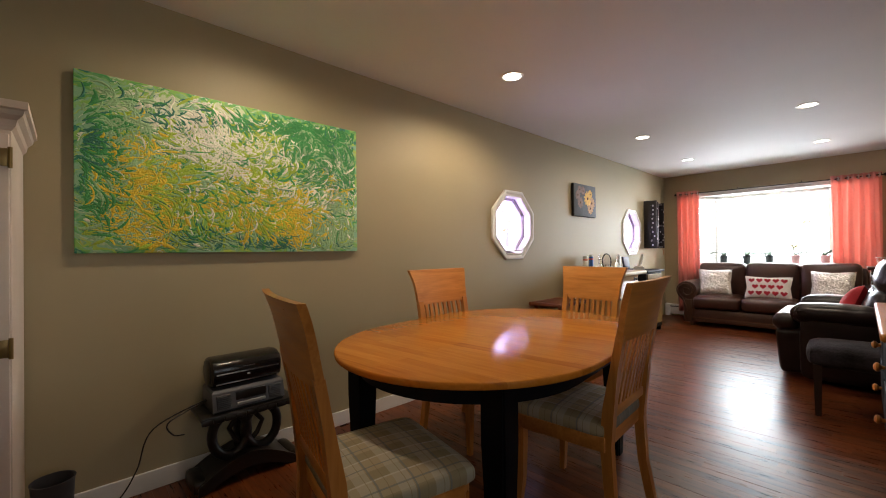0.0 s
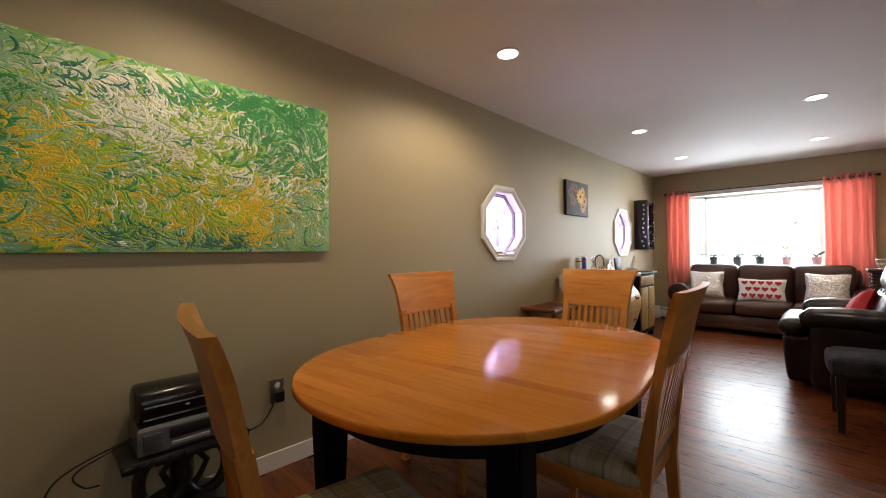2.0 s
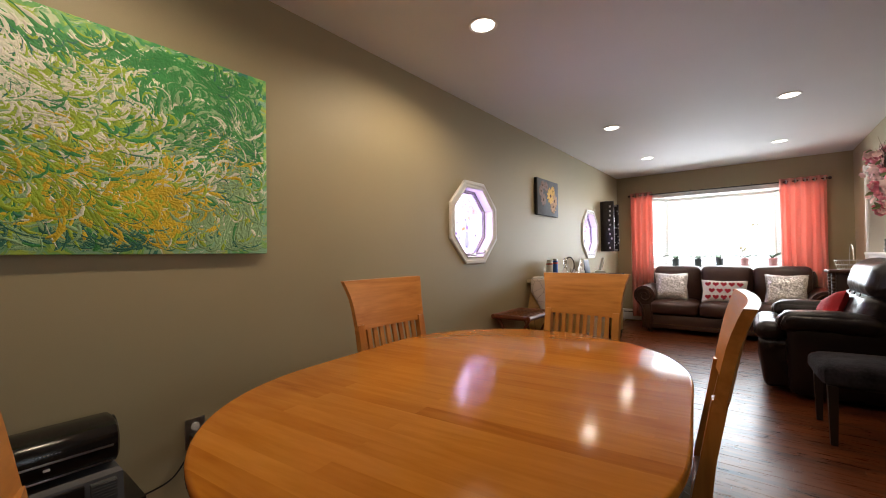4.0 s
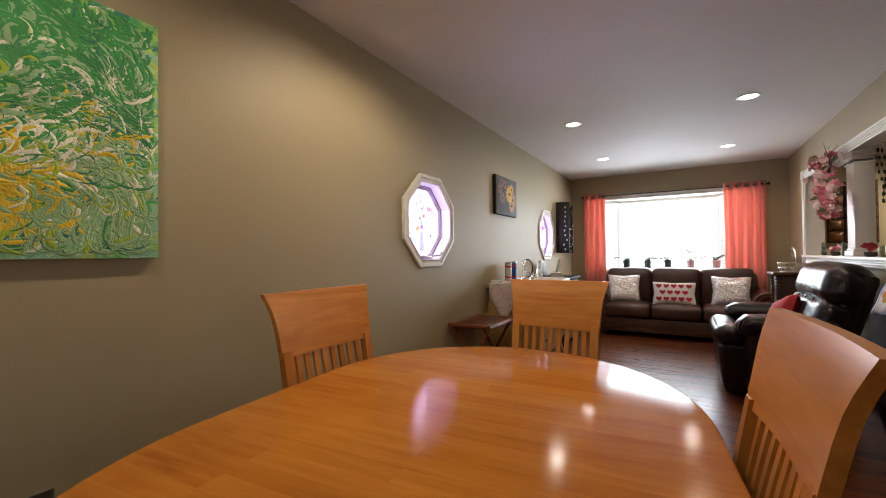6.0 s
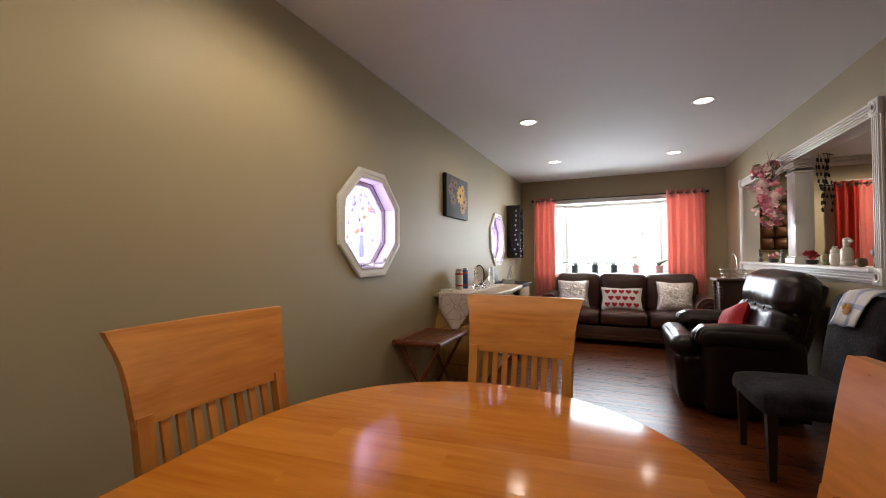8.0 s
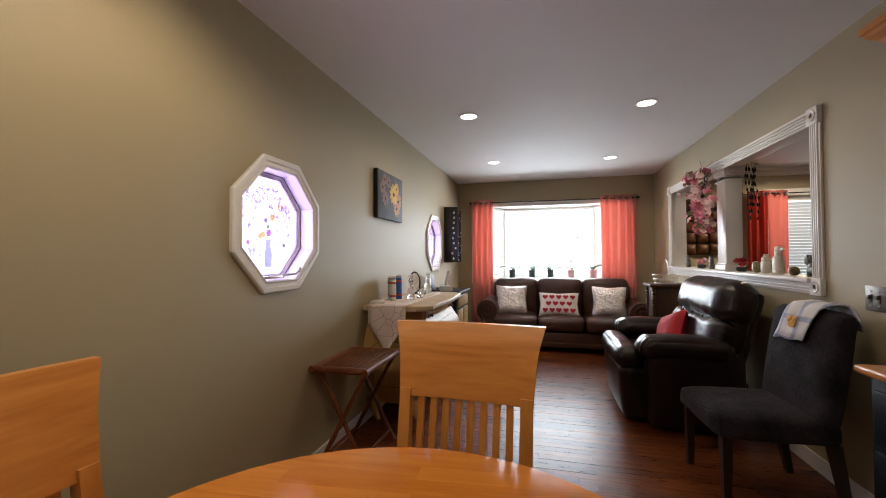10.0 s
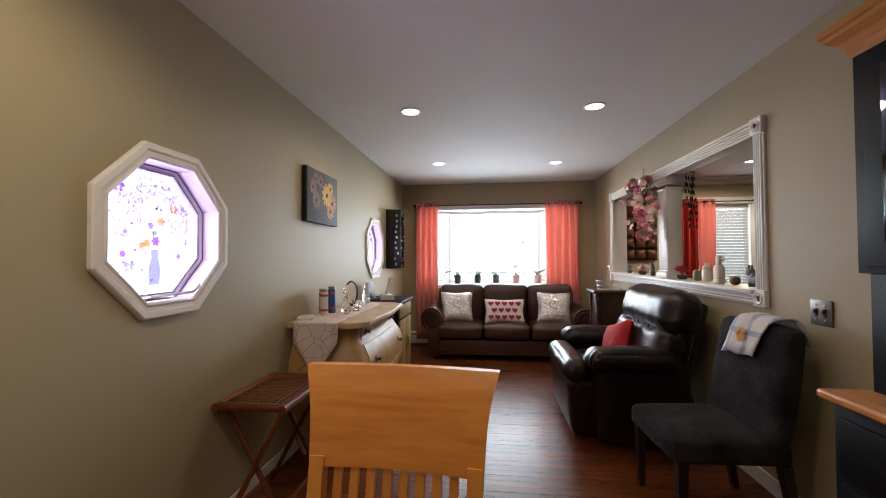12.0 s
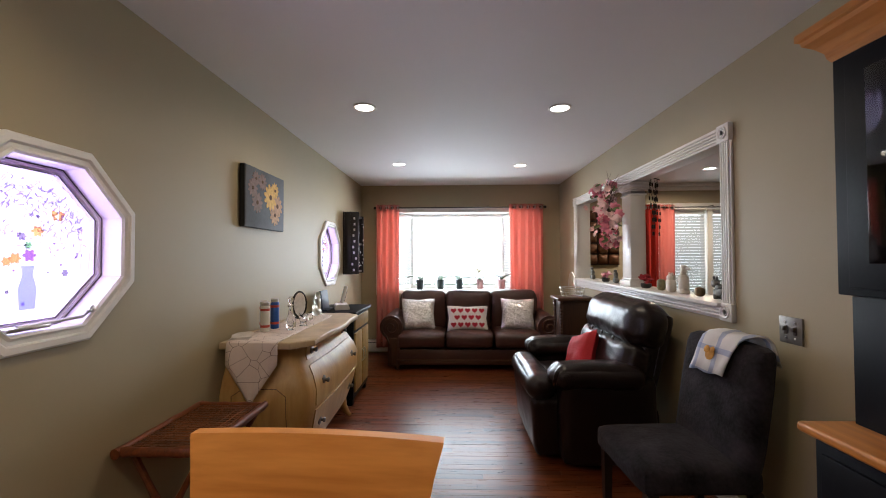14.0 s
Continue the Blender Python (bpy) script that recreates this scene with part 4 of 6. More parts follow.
box(bm, HX0 + 0.03, HX1 + 0.055, YR + 0.004, -0.058, 1.255, 2.06, 0.004)
part("upper_cabinet", bm, BLACKW, hutch)
bm = B()
sec = []
for d, z in ((0.0, 2.04), (0.008, 2.055), (0.012, 2.075), (0.03, 2.10), (0.052, 2.12), (0.056, 2.135), (0.066, 2.14), (0.066, 2.165), (0.0, 2.165)):
    sec.append([(HX0 + 0.03 - d, YR + 0.004, z), (HX1 + 0.055 + d, YR + 0.004, z), (HX1 + 0.055 + d, -0.055 + d, z), (HX0 + 0.03 - d, -0.055 + d, z)])
loft(bm, sec)
part("cornice", bm, HONEY_X, hutch, "stepped maple cornice", smooth=False)
for k in range(2):
    x0 = HX0 + 0.05 + k * 0.555
    d = part("door", box(B(), x0, x0 + 0.53, -0.056, -0.036, 1.28, 2.03, 0.004), BLACKW, hutch)
    part("pane", box(B(), x0 + 0.07, x0 + 0.46, -0.035, -0.031, 1.36, 1.96, 0.001), glass("dark_glass", (0.25, 0.25, 0.27), 0.03), d)
    for j in range(2):
        z = 0.66 - 0.22 * j
        dr = part("drawer", box(B(), x0 - 0.02, x0 + 0.5, 0.075, 0.093, z - 0.085, z + 0.11, 0.005), BLACKW, hutch)
        bm = B()
        lathe(bm, [(0.008, 0), (0.008, 0.012), (0.018, 0.02), (0.019, 0.028), (0.010, 0.036), (0.001, 0.037)], 18, pose(x0 + 0.24, 0.091, z, -90))
        part("knob", bm, HONEY, dr, "round maple knob")

# ---- living end ----


def sofa(m):
    """Faces +y, centre of its back edge at the origin."""
    th = thing("sofa", m, "dark brown leather three-seat sofa with rolled arms and nail trim", "sofa")
    W = 1.06
    bm = B()
    box(bm, -W + 0.14, W - 0.14, 0.05, 0.80, 0.07, 0.26, 0.015)
    part("base", bm, LEATHER, th)
    bm = B()
    rbox(bm, (0, 0.12, 0.52), (2 * W - 0.22, 0.22, 0.76), 0.07, 8)
    part("back", bm, LEATHER, th)
    for k in range(3):
        x = (k - 1) * 0.595
        bm = B()
        rbox(bm, (x, 0.53, 0.365), (0.59, 0.62, 0.20), 0.06, 8, (0, 0.02, 0.022), 0.006)
        part("seat_cushion", bm, LEATHER, th)
        bm = B()
        rbox(bm, (x, 0.29, 0.68), (0.592, 0.24, 0.53), 0.065, 10, (0, 0.035, 0.006), 0.008, pose(0, 0, 0, 0))
        part("back_cushion", bm, LEATHER, th)
    for s in (-1, 1):
        bm = B()
        x = s * (W - 0.12)
        sec = []
        for y, k in ((0.02, 0.92), (0.10, 1.0), (0.4, 1.0), (0.76, 1.0), (0.81, 0.96)):
            ring = []
            for i in range(15):
                a = math.radians(-35 + 250 * i / 14)
                ring.append((x + s * 0.025 + s * 0.145 * k * math.cos(a), y, 0.53 + 0.145 * k * math.sin(a)))
            ring += [(x - s * 0.085, y, 0.30), (x - s * 0.085, y, 0.06), (x + s * 0.065, y, 0.06), (x + s * 0.065, y, 0.36)]
            sec.append(ring)
        loft(bm, sec)
        part("arm", bm, LEATHER, th)
        bm = B()
        pts = []
        for i in range(30):
            a, r = math.radians(-60 + i * 22), 0.122 - 0.0036 * i
            pts.append((x + s * 0.02 + s * r * math.cos(a), 0.822, 0.53 + r * math.sin(a)))
        tube(bm, [(x + s * 0.01, 0.82, 0.07), (x + s * 0.03, 0.822, 0.3)] + pts, 0.012, 6)
        box(bm, x - 0.05, x + 0.05, 0.805, 0.822, 0.06, 0.40, 0.008)
        part("scroll_panel", bm, wood("dark_walnut", (0.03, 0.012, 0.006), (0.085, 0.032, 0.014), "z", 0.35), th, "carved wooden arm scroll")
    bm = B()
    box(bm, -W + 0.16, W - 0.16, 0.795, 0.81, 0.075, 0.125, 0.004)
    part("front_rail", bm, wood("dark_walnut_x", (0.03, 0.012, 0.006), (0.085, 0.032, 0.014), "x", 0.35), th)
    bm = B()
    for k in range(60):
        x = -W + 0.18 + k * (2 * W - 0.36) / 59
        lathe(bm, [(0.009, 0), (0.008, 0.004), (0.003, 0.007)], 6, pose(x, 0.81, 0.135, -90))
    tagged(part("nail_trim", bm, material("antique_brass", (0.20, 0.12, 0.05), 0.4, 0.9), th, "row of brass nails"), kind="stuff")
    for sx in (-1, 1):
        for y in (0.12, 0.74):
            bm = B()
            lathe(bm, [(0.025, 0), (0.035, 0.02), (0.04, 0.05), (0.03, 0.075)], 14, pose(sx * (W - 0.16), y, 0))
            part("foot", bm, MATS["dark_walnut"], th)
    return th


sofa(pose(7.06, 1.05, 0, 0, 0, 90))


def pleats(bm, M, axis, level, depth, count, reach):
    """Gathered leather: small folds that fade with the distance from a seam."""
    inv = M.inverted()
    bm.normal_update()
    for v in bm.verts:
        p = inv @ v.co
        q = p.z if axis == "z" else p.y
        w = math.exp(-abs(q - level) / reach)
        along = p.x * count + 2.2 * noise.noise(p * 7)
        v.co += v.normal * (depth * w * math.sin(along * 6.283) + 0.004 * noise.noise(p * 13))


def recliner(m):
    """Faces +y, centre of the footprint at the origin."""
    th = thing("recliner", m, "black-brown leather recliner with padded arms and tufted back", "armchair")
    I = Matrix.Identity(4)
    bm = B()
    rbox(bm, (0, -0.05, 0.20), (0.80, 0.62, 0.36), 0.03, 6)
    part("base", bm, LEATHER2, th)
    foot = B()
    rbox(foot, (0, 0.0, 0.0), (0.70, 0.20, 0.38), 0.035, 22, (0, 0.02, 0), 0.0, pose(0, 0.345, 0.235, -5))
    pleats(foot, pose(0, 0, 0.235), "z", 0.17, 0.003, 9, 0.05)
    foot = part("footrest", foot, LEATHER2, th)
    bm = B()
    rbox(bm, (0, 0.385, 0.475), (0.70, 0.20, 0.15), 0.07, 26, (0, 0.01, 0.012), 0.0)
    pleats(bm, I, "y", 0.30, 0.004, 7, 0.06)
    part("footrest_roll", bm, LEATHER2, foot)
    bm = B()
    rbox(bm, (0, 0.07, 0.41), (0.52, 0.52, 0.18), 0.06, 10, (0, 0, 0.02), 0.006)
    part("seat_cushion", bm, LEATHER2, th)
    for s in (-1, 1):
        arm = B()
        rbox(arm, (s * 0.365, -0.02, 0.31), (0.16, 0.60, 0.54), 0.035, 9, (0.008, 0.01, 0), 0.004)
        a = part("arm", arm, LEATHER2, th)
        bm = B()
        rbox(bm, (s * 0.362, 0.04, 0.578), (0.215, 0.60, 0.15), 0.072, 26, (0.01, 0.01, 0.02), 0.004)
        pleats(bm, I, "y", 0.33, 0.007, 16, 0.05)
        part("arm_pad", bm, LEATHER2, a)
    Mb = pose(0, -0.17, 0.40, 16)
    bm = B()
    rbox(bm, (0, -0.06, 0.265), (0.80, 0.17, 0.72), 0.045, 12, (0, 0, 0.02), 0.004, Mb)
    part("back", bm, LEATHER2, th)
    bm = B()
    rbox(bm, (0, -0.015, 0.50), (0.83, 0.28, 0.33), 0.125, 34, (0.01, 0.02, 0.015), 0.0, Mb)
    pleats(bm, Mb, "z", 0.36, 0.006, 8, 0.06)
    part("head_cushion", bm, LEATHER2, th)
    bm = B()
    rbox(bm, (0, 0.015, 0.17), (0.81, 0.20, 0.44), 0.075, 34, (0.01, 0.035, 0.0), 0.0, Mb)
    pleats(bm, Mb, "z", 0.36, 0.006, 7, 0.06)
    part("lumbar_cushion", bm, LEATHER2, th)
    for s in (-1, 1):
        bm = B()
        tube(bm, [(s * 0.403, -0.10 + 0.004 * k, 0.0 + 0.07 * k) for k in range(9)], 0.004, 6, Mb)
        part("seam", bm, LEATHER2, th)
    for x in (-0.18, 0.0, 0.18):
        bm = B()
        lathe(bm, [(0.016, 0), (0.014, 0.006), (0.004, 0.01)], 12, Mb @ pose(x, 0.112, 0.365, -90))
        part("button", bm, LEATHER2, th)
    return th


recliner(pose(4.50, 0.255, 0, 0, 0, 0) @ Matrix.Diagonal((1.19, 1.0, 1.03, 1)))


def pillow(name, m, w, h, d, mat, label):
    th = thing(name, m, label, "pillow")
    t = B()
    bmesh.ops.create_grid(t, x_segments=16, y_segments=16, size=1.0)
    top = [v.co.copy() for v in t.verts]
    t.free()
    bm = B()
    for side in (1, -1):
        t = B()
        bmesh.ops.create_grid(t, x_segments=16, y_segments=16, size=1.0)
        for v in t.verts:
            u, q = v.co.x, v.co.y
            th_ = d / 2 * ((1 - u ** 4) * (1 - q ** 4)) ** 0.5
            ear = 1 + 0.05 * (abs(u * q)) - 0.05 * (1 - abs(u * q))
            v.co = Vector((u * w / 2 * ear, side * th_ + 0.006 * noise.noise((u * 3, q * 3, w)) * (1 - u ** 4) * (1 - q ** 4), q * h / 2 * ear))
        merge(bm, t)
    bmesh.ops.remove_doubles(bm, verts=bm.verts, dist=0.0005)
    bmesh.ops.recalc_face_normals(bm, faces=bm.faces)
    part("cover", bm, mat, th)
    return th


def sequins():
    m = bpy.data.materials.new("silver_sequins")
    m.use_nodes = True
    N, L = m.node_tree.nodes, m.node_tree.links
    b = N["Principled BSDF"]
    b.inputs["Metallic"].default_value, b.inputs["Roughness"].default_value = 0.6, 0.25
    tc, vo, mx, bp = N.new("ShaderNodeTexCoord"), N.new("ShaderNodeTexVoronoi"), N.new("ShaderNodeValToRGB"), N.new("ShaderNodeBump")
    vo.inputs["Scale"].default_value = 85
    L.new(tc.outputs["Object"], vo.inputs["Vector"])
    sp = N.new("ShaderNodeSeparateColor")
    L.new(vo.outputs["Color"], sp.inputs[0])
    L.new(sp.outputs[0], mx.inputs[0])
    mx.color_ramp.elements[0].color, mx.color_ramp.elements[1].color = (0.62, 0.58, 0.56, 1), (0.95, 0.93, 0.90, 1)
    L.new(mx.outputs[0], b.inputs["Base Color"])
    bp.inputs["Strength"].default_value, bp.inputs["Distance"].default_value = 1.0, 0.012
    L.new(sp.outputs[1], bp.inputs["Height"])
    nm, ad = N.new("ShaderNodeVectorMath"), N.new("ShaderNodeVectorMath")
    geo, sub = N.new("ShaderNodeNewGeometry"), N.new("ShaderNodeVectorMath")
    sub.operation, ad.operation, nm.operation = "SUBTRACT", "MULTIPLY_ADD", "NORMALIZE"
    sub.inputs[1].default_value = (0.5, 0.5, 0.5)
    L.new(vo.outputs["Color"], sub.inputs[0])
    L.new(sub.outputs[0], ad.inputs[0])
    ad.inputs[1].default_value = (0.55, 0.55, 0.55)
    L.new(geo.outputs["Normal"], ad.inputs[2])
    L.new(ad.outputs[0], nm.inputs[0])
    L.new(nm.outputs[0], b.inputs["Normal"])
    return m


SEQ = sequins()
WHITECL = material("white_cotton", (0.78, 0.74, 0.70), 0.85, vary=0.06, bump=0.2, bscale=200)
for y, yaw in ((1.70, 96), (0.43, 84)):
    pillow("throw_pillow", pose(6.50, y, 0.655, 0, 0, yaw) @ pose(0, 0, 0, 18), 0.41, 0.39, 0.14, SEQ, "square silver sequin pillow leaning on the leather sofa")
hp = pillow("heart_pillow", pose(6.48, 1.07, 0.605, 0, 0, 90) @ pose(0, 0, 0, 18), 0.50, 0.31, 0.14, WHITECL, "white rectangular pillow printed with dark red hearts on the sofa")
for r in range(3):
    for c in range(5 - r % 2):
        u, q = -0.74 + c * 0.37 + (r % 2) * 0.185, -0.6 + r * 0.6
        out = []
        for k in range(20):
            a = 2 * math.pi * k / 20
            out.append((0.0023 * 16 * math.sin(a) ** 3, 0.0023 * (13 * math.cos(a) - 5 * math.cos(2 * a) - 2 * math.cos(3 * a) - math.cos(4 * a))))
        bm = B()
        t = B()
        f = t.faces.new([t.verts.new((x, z, 0)) for x, z in out])
        bmesh.ops.triangulate(t, faces=[f])
        merge(bm, t)
        for v in bm.verts:
            x, z = v.co.x + u * 0.25 * 0.96, v.co.y + q * 0.155 * 0.96
            uu, qq = min(0.98, abs(x / 0.25)), min(0.98, abs(z / 0.155))
            v.co = Vector((x, 0.07 * ((1 - uu ** 4) * (1 - qq ** 4)) ** 0.5 + 0.008, z))
        bmesh.ops.recalc_face_normals(bm, faces=bm.faces)
        part("heart", bm, material("heart_red", (0.36, 0.012, 0.03), 0.8), hp, smooth=False)
pillow("throw_pillow", pose(4.55, 0.24, 0.62, 0, 0, 14) @ pose(0, 0, 0, 24, 20), 0.34, 0.34, 0.14, REDCL, "plain red cushion leaning in the leather recliner")


def slipper_chair(m):
    """Faces +y, seat centre at the origin."""
    th = thing("side_chair", m, "grey suede slipcovered side chair with dark wooden legs", "chair")
    bm = B()
    rbox(bm, (0, 0.02, 0.425), (0.52, 0.54, 0.13), 0.045, 9, (0.0, 0.01, 0.02), 0.004)
    part("seat", bm, SUEDE, th)
    bm = B()
    t = B()
    rbox(t, (0, 0, 0.30), (0.51, 0.10, 0.64), 0.042, 10, (0, 0.01, 0.012), 0.004)
    for v in t.verts:
        z = v.co.z
        v.co.y += -0.20 - 0.16 * max(0, z) ** 1.35 + 0.06 * max(0, 0.12 - z) * 3
        v.co.x *= 1 + 0.05 * math.sin(z * 5)
        v.co.z += 0.40
    merge(bm, t)
    part("backrest", bm, SUEDE, th)
    for sx in (-1, 1):
        for y, k in ((0.24, 0.0), (-0.22, -0.06)):
            bm = B()
            loft(bm, [[(sx * 0.22 + a * w, y + d + b * w, z) for a, b in ((-1, -1), (1, -1), (1, 1), (-1, 1))] for w, z, d in ((0.016, 0, k), (0.024, 0.37, 0))])
            part("leg", bm, material("espresso_wood", (0.02, 0.012, 0.009), 0.4, vary=0.3), th)
    return th


slipper_chair(pose(3.40, 0.15, 0, 0, 0, 3) @ Matrix.Diagonal((1, 1, 0.955, 1)))


# bombe chest
CREAM = wood("antiqued_yellow_wood", (0.36, 0.20, 0.055), (0.56, 0.36, 0.13), "z", 0.42, 0.5)
CREAMT = material("aged_cream_top", (0.52, 0.40, 0.25), 0.45, vary=0.2, scale=9, bump=0.15, bscale=50)


def bombe_chest(x0, x1):
    th = thing("bombe_chest", pose((x0 + x1) / 2, YL - 0.004, 0) @ Matrix.Diagonal((1, 1, 0.968, 1)), "antiqued cream-yellow bombe chest with curved drawers and scroll feet", "chest")
    L = (x1 - x0) / 2
    prof = [(0.13, -0.02), (0.20, 0.02), (0.34, 0.065), (0.48, 0.095), (0.60, 0.10), (0.68, 0.075), (0.75, 0.035), (0.80, 0.012), (0.88, 0.02)]
    bm = B()
    sec = []
    for z, o in prof:
        hl, d = L - 0.10 + o * 0.9, 0.42 + o
        c = 0.06
        ring = [(-hl, 0, z), (-hl, -d + c, z), (-hl + c * 0.35, -d + c * 0.35, z), (-hl + c, -d, z)]
        ring += [(hl * (-0.5 + 0.25 * k), -d - 0.012 * (1 - abs(k - 2) / 3), z) for k in range(5)]
        ring += [(hl - c, -d, z), (hl - c * 0.35, -d + c * 0.35, z), (hl, -d + c, z), (hl, 0, z)]
        sec.append(ring)
    loft(bm, sec)
    part("body", bm, CREAM, th)
    bm = B()
    out = [(-L, 0), (-L, -0.42), (-L + 0.10, -0.53), (-0.3, -0.53), (-0.12, -0.55), (0.12, -0.55), (0.3, -0.53), (L - 0.10, -0.53), (L, -0.42), (L, 0)]
    prism(bm, out[::-1], 0.88, 0.925, 0.012, 3)
    part("top", bm, CREAMT, th, "aged cream top with moulded edge")
    bands = ((0.775, 0.865), (0.50, 0.74), (0.24, 0.47))
    for z0, z1 in bands:
        bm = B()
        sec = []
        for i in range(7):
            z = z0 + (z1 - z0) * i / 6
            o = np.interp(z, [p[0] for p in prof], [p[1] for p in prof])
            d, hl = 0.42 + o + 0.008, L - 0.20 + o * 0.6
            xs = [-hl + 2 * hl * k / 10 for k in range(11)]
            ring = [(x, -d - 0.014 * (1 - abs(x) / hl), z) for x in xs] + [(x, -d + 0.03, z) for x in xs[::-1]]
            sec.append(ring)
        loft(bm, sec)
        dr = part("drawer", bm, CREAM, th)
        for sx in (-1, 1):
            zc = (z0 + z1) / 2
            o = np.interp(zc, [p[0] for p in prof], [p[1] for p in prof])
            bm = B()
            lathe(bm, [(0.03, 0), (0.03, 0.004), (0.022, 0.008), (0.01, 0.012), (0.010, 0.022), (0.017, 0.03), (0.012, 0.038), (0.001, 0.04)], 16, pose(sx * L * 0.55, -0.42 - o - 0.008, zc, 90))
            part("knob", bm, material("pewter", (0.20, 0.19, 0.17), 0.4, 0.9, vary=0.2), dr, "pewter knob with rose plate")
    for sx in (-1, 1):
        for y in (-0.38, -0.04):
            bm = B()
            pts = [(sx * (L - 0.10), y, 0.18), (sx * (L - 0.08), y - 0.02, 0.10), (sx * (L - 0.06), y - 0.05, 0.04), (sx * (L - 0.045), y - 0.07, 0.018)]
            tube(bm, pts, [0.05, 0.032, 0.022, 0.016], 10)
            part("foot", bm, CREAM, th)
    bm = B()
    z0, z1 = 0.22, 0.72
    pan = [(-0.38, 0.28), (-0.06, 0.28), (-0.06, 0.60), (-0.12, 0.64), (-0.32, 0.64), (-0.38, 0.60), (-0.38, 0.28)]
    for (ya, za), (yb, zb) in zip(pan, pan[1:]):
        pts = []
        for k in range(9):
            y, z = ya + (yb - ya) * k / 8, za + (zb - za) * k / 8
            o = np.interp(z, [p[0] for p in prof], [p[1] for p in prof])
            pts.append((-(L - 0.10 + o * 0.9) - 0.001, y - 0.01, z))
        tube(bm, pts, 0.0025, 5)
    part("panel_line", bm, material("umber_line", (0.12, 0.06, 0.02), 0.6), th, "brown painted side panel lines")
    return th


bombe_chest(3.66, 4.90)

# black cabinet past the chest
bc = thing("black_cabinet", pose(5.38, YL - 0.002, 0), "black cabinet with painted golden drawer fronts", "cabinet")
part("body", box(B(), -0.30, 0.30, -0.42, 0, 0.06, 0.845, 0.004), BLACKW, bc)
part("top", box(B(), -0.33, 0.33, -0.455, 0, 0.845, 0.875, 0.008, 3), BLACKW, bc)
GOLD = material("golden_painted_panel", (0.32, 0.20, 0.06), 0.4, vary=0.35, scale=16)
part("drawer", box(B(), -0.27, 0.27, -0.436, -0.418, 0.70, 0.82, 0.004), GOLD, bc)
for sx in (-1, 1):
    d = part("door", box(B(), sx * 0.14 - 0.13, sx * 0.14 + 0.13, -0.436, -0.418, 0.12, 0.67, 0.004), GOLD, bc)
    bm = B()
    tube(bm, [(sx * 0.04, -0.44, 0.36), (sx * 0.04, -0.458, 0.38), (sx * 0.04, -0.458, 0.46), (sx * 0.04, -0.44, 0.48)], 0.007)
    part("handle", bm, CHROME, d)
for sx in (-1, 1):
    for y in (-0.38, -0.05):
        part("foot", box(B(), sx * 0.26 - 0.03, sx * 0.26 + 0.03, y - 0.03, y + 0.03, 0, 0.06, 0.004), BLACKW, bc)


# bamboo tray table
BAM = wood("bamboo_brown", (0.045, 0.010, 0.003), (0.20, 0.05, 0.012), "x", 0.4, 2.0)
tt = thing("tray_table", pose(3.215, 2.408, 0) @ Matrix.Diagonal((0.94, 0.90, 1.0, 1)), "folding bamboo tray table with woven rattan top beside the chest", "table")
bm = B()
box(bm, -0.25, 0.25, -0.17, 0.17, 0.598, 0.606, 0.001)
part("tray_board", bm, BAM, tt)
WEAVE = wood("woven_rattan", (0.025, 0.006, 0.002), (0.25, 0.08, 0.018), "y", 0.4, 3.0)
rd = B()
tube(rd, [(0, -0.17, 0.608), (0, -0.06, 0.611), (0, 0.06, 0.611), (0, 0.17, 0.608)], 0.0055, 5)
reed = part("reed", rd, WEAVE, tt)
for k in range(41):
    ob = reed if k == 0 else new("reed", reed.data)
    ob.parent = tt
    ob.location = (-0.245 + 0.49 * k / 40, 0, 0.0012 * (k % 2))
sd = B()
tube(sd, [(-0.25 + 0.0125 * i, 0, 0.6135 + 0.003 * (-1) ** i) for i in range(41)], 0.0035, 5)
strand = part("strand", sd, WEAVE, tt)
for j in range(9):
    ob = strand if j == 0 else new("strand", strand.data)
    ob.parent = tt
    ob.location = (0.0125 * (j % 2), -0.155 + 0.0385 * j, 0)
for a, b in (((-0.29, -0.19), (0.29, -0.19)), ((-0.29, 0.19), (0.29, 0.19)), ((-0.265, -0.2), (-0.265, 0.2)), ((0.265, -0.2), (0.265, 0.2))):
    bm = B()
    n = 10
    pts = [(a[0] + (b[0] - a[0]) * k / n, a[1] + (b[1] - a[1]) * k / n, 0.605) for k in range(n + 1)]
    tube(bm, pts, [0.019 if k % 3 else 0.022 for k in range(n + 1)], 10)
    part("rim", bm, BAM, tt)
for x in (-0.23, 0.23):
    for s in (-1, 1):
        bm = B()
        n = 12
        pts = [(x + 0.012 * s, s * (0.17 - 0.34 * k / n), 0.585 * (1 - k / n) + 0.012 * k / n) for k in range(n + 1)]
        tube(bm, pts, [0.014 if k % 4 else 0.017 for k in range(n + 1)], 8)
        part("leg", bm, BAM, tt)
for s in (-1, 1):
    bm = B()
    tube(bm, [(-0.23, s * 0.13, 0.08), (0.23, s * 0.13, 0.08)], 0.011)
    part("stretcher", bm, BAM, tt)

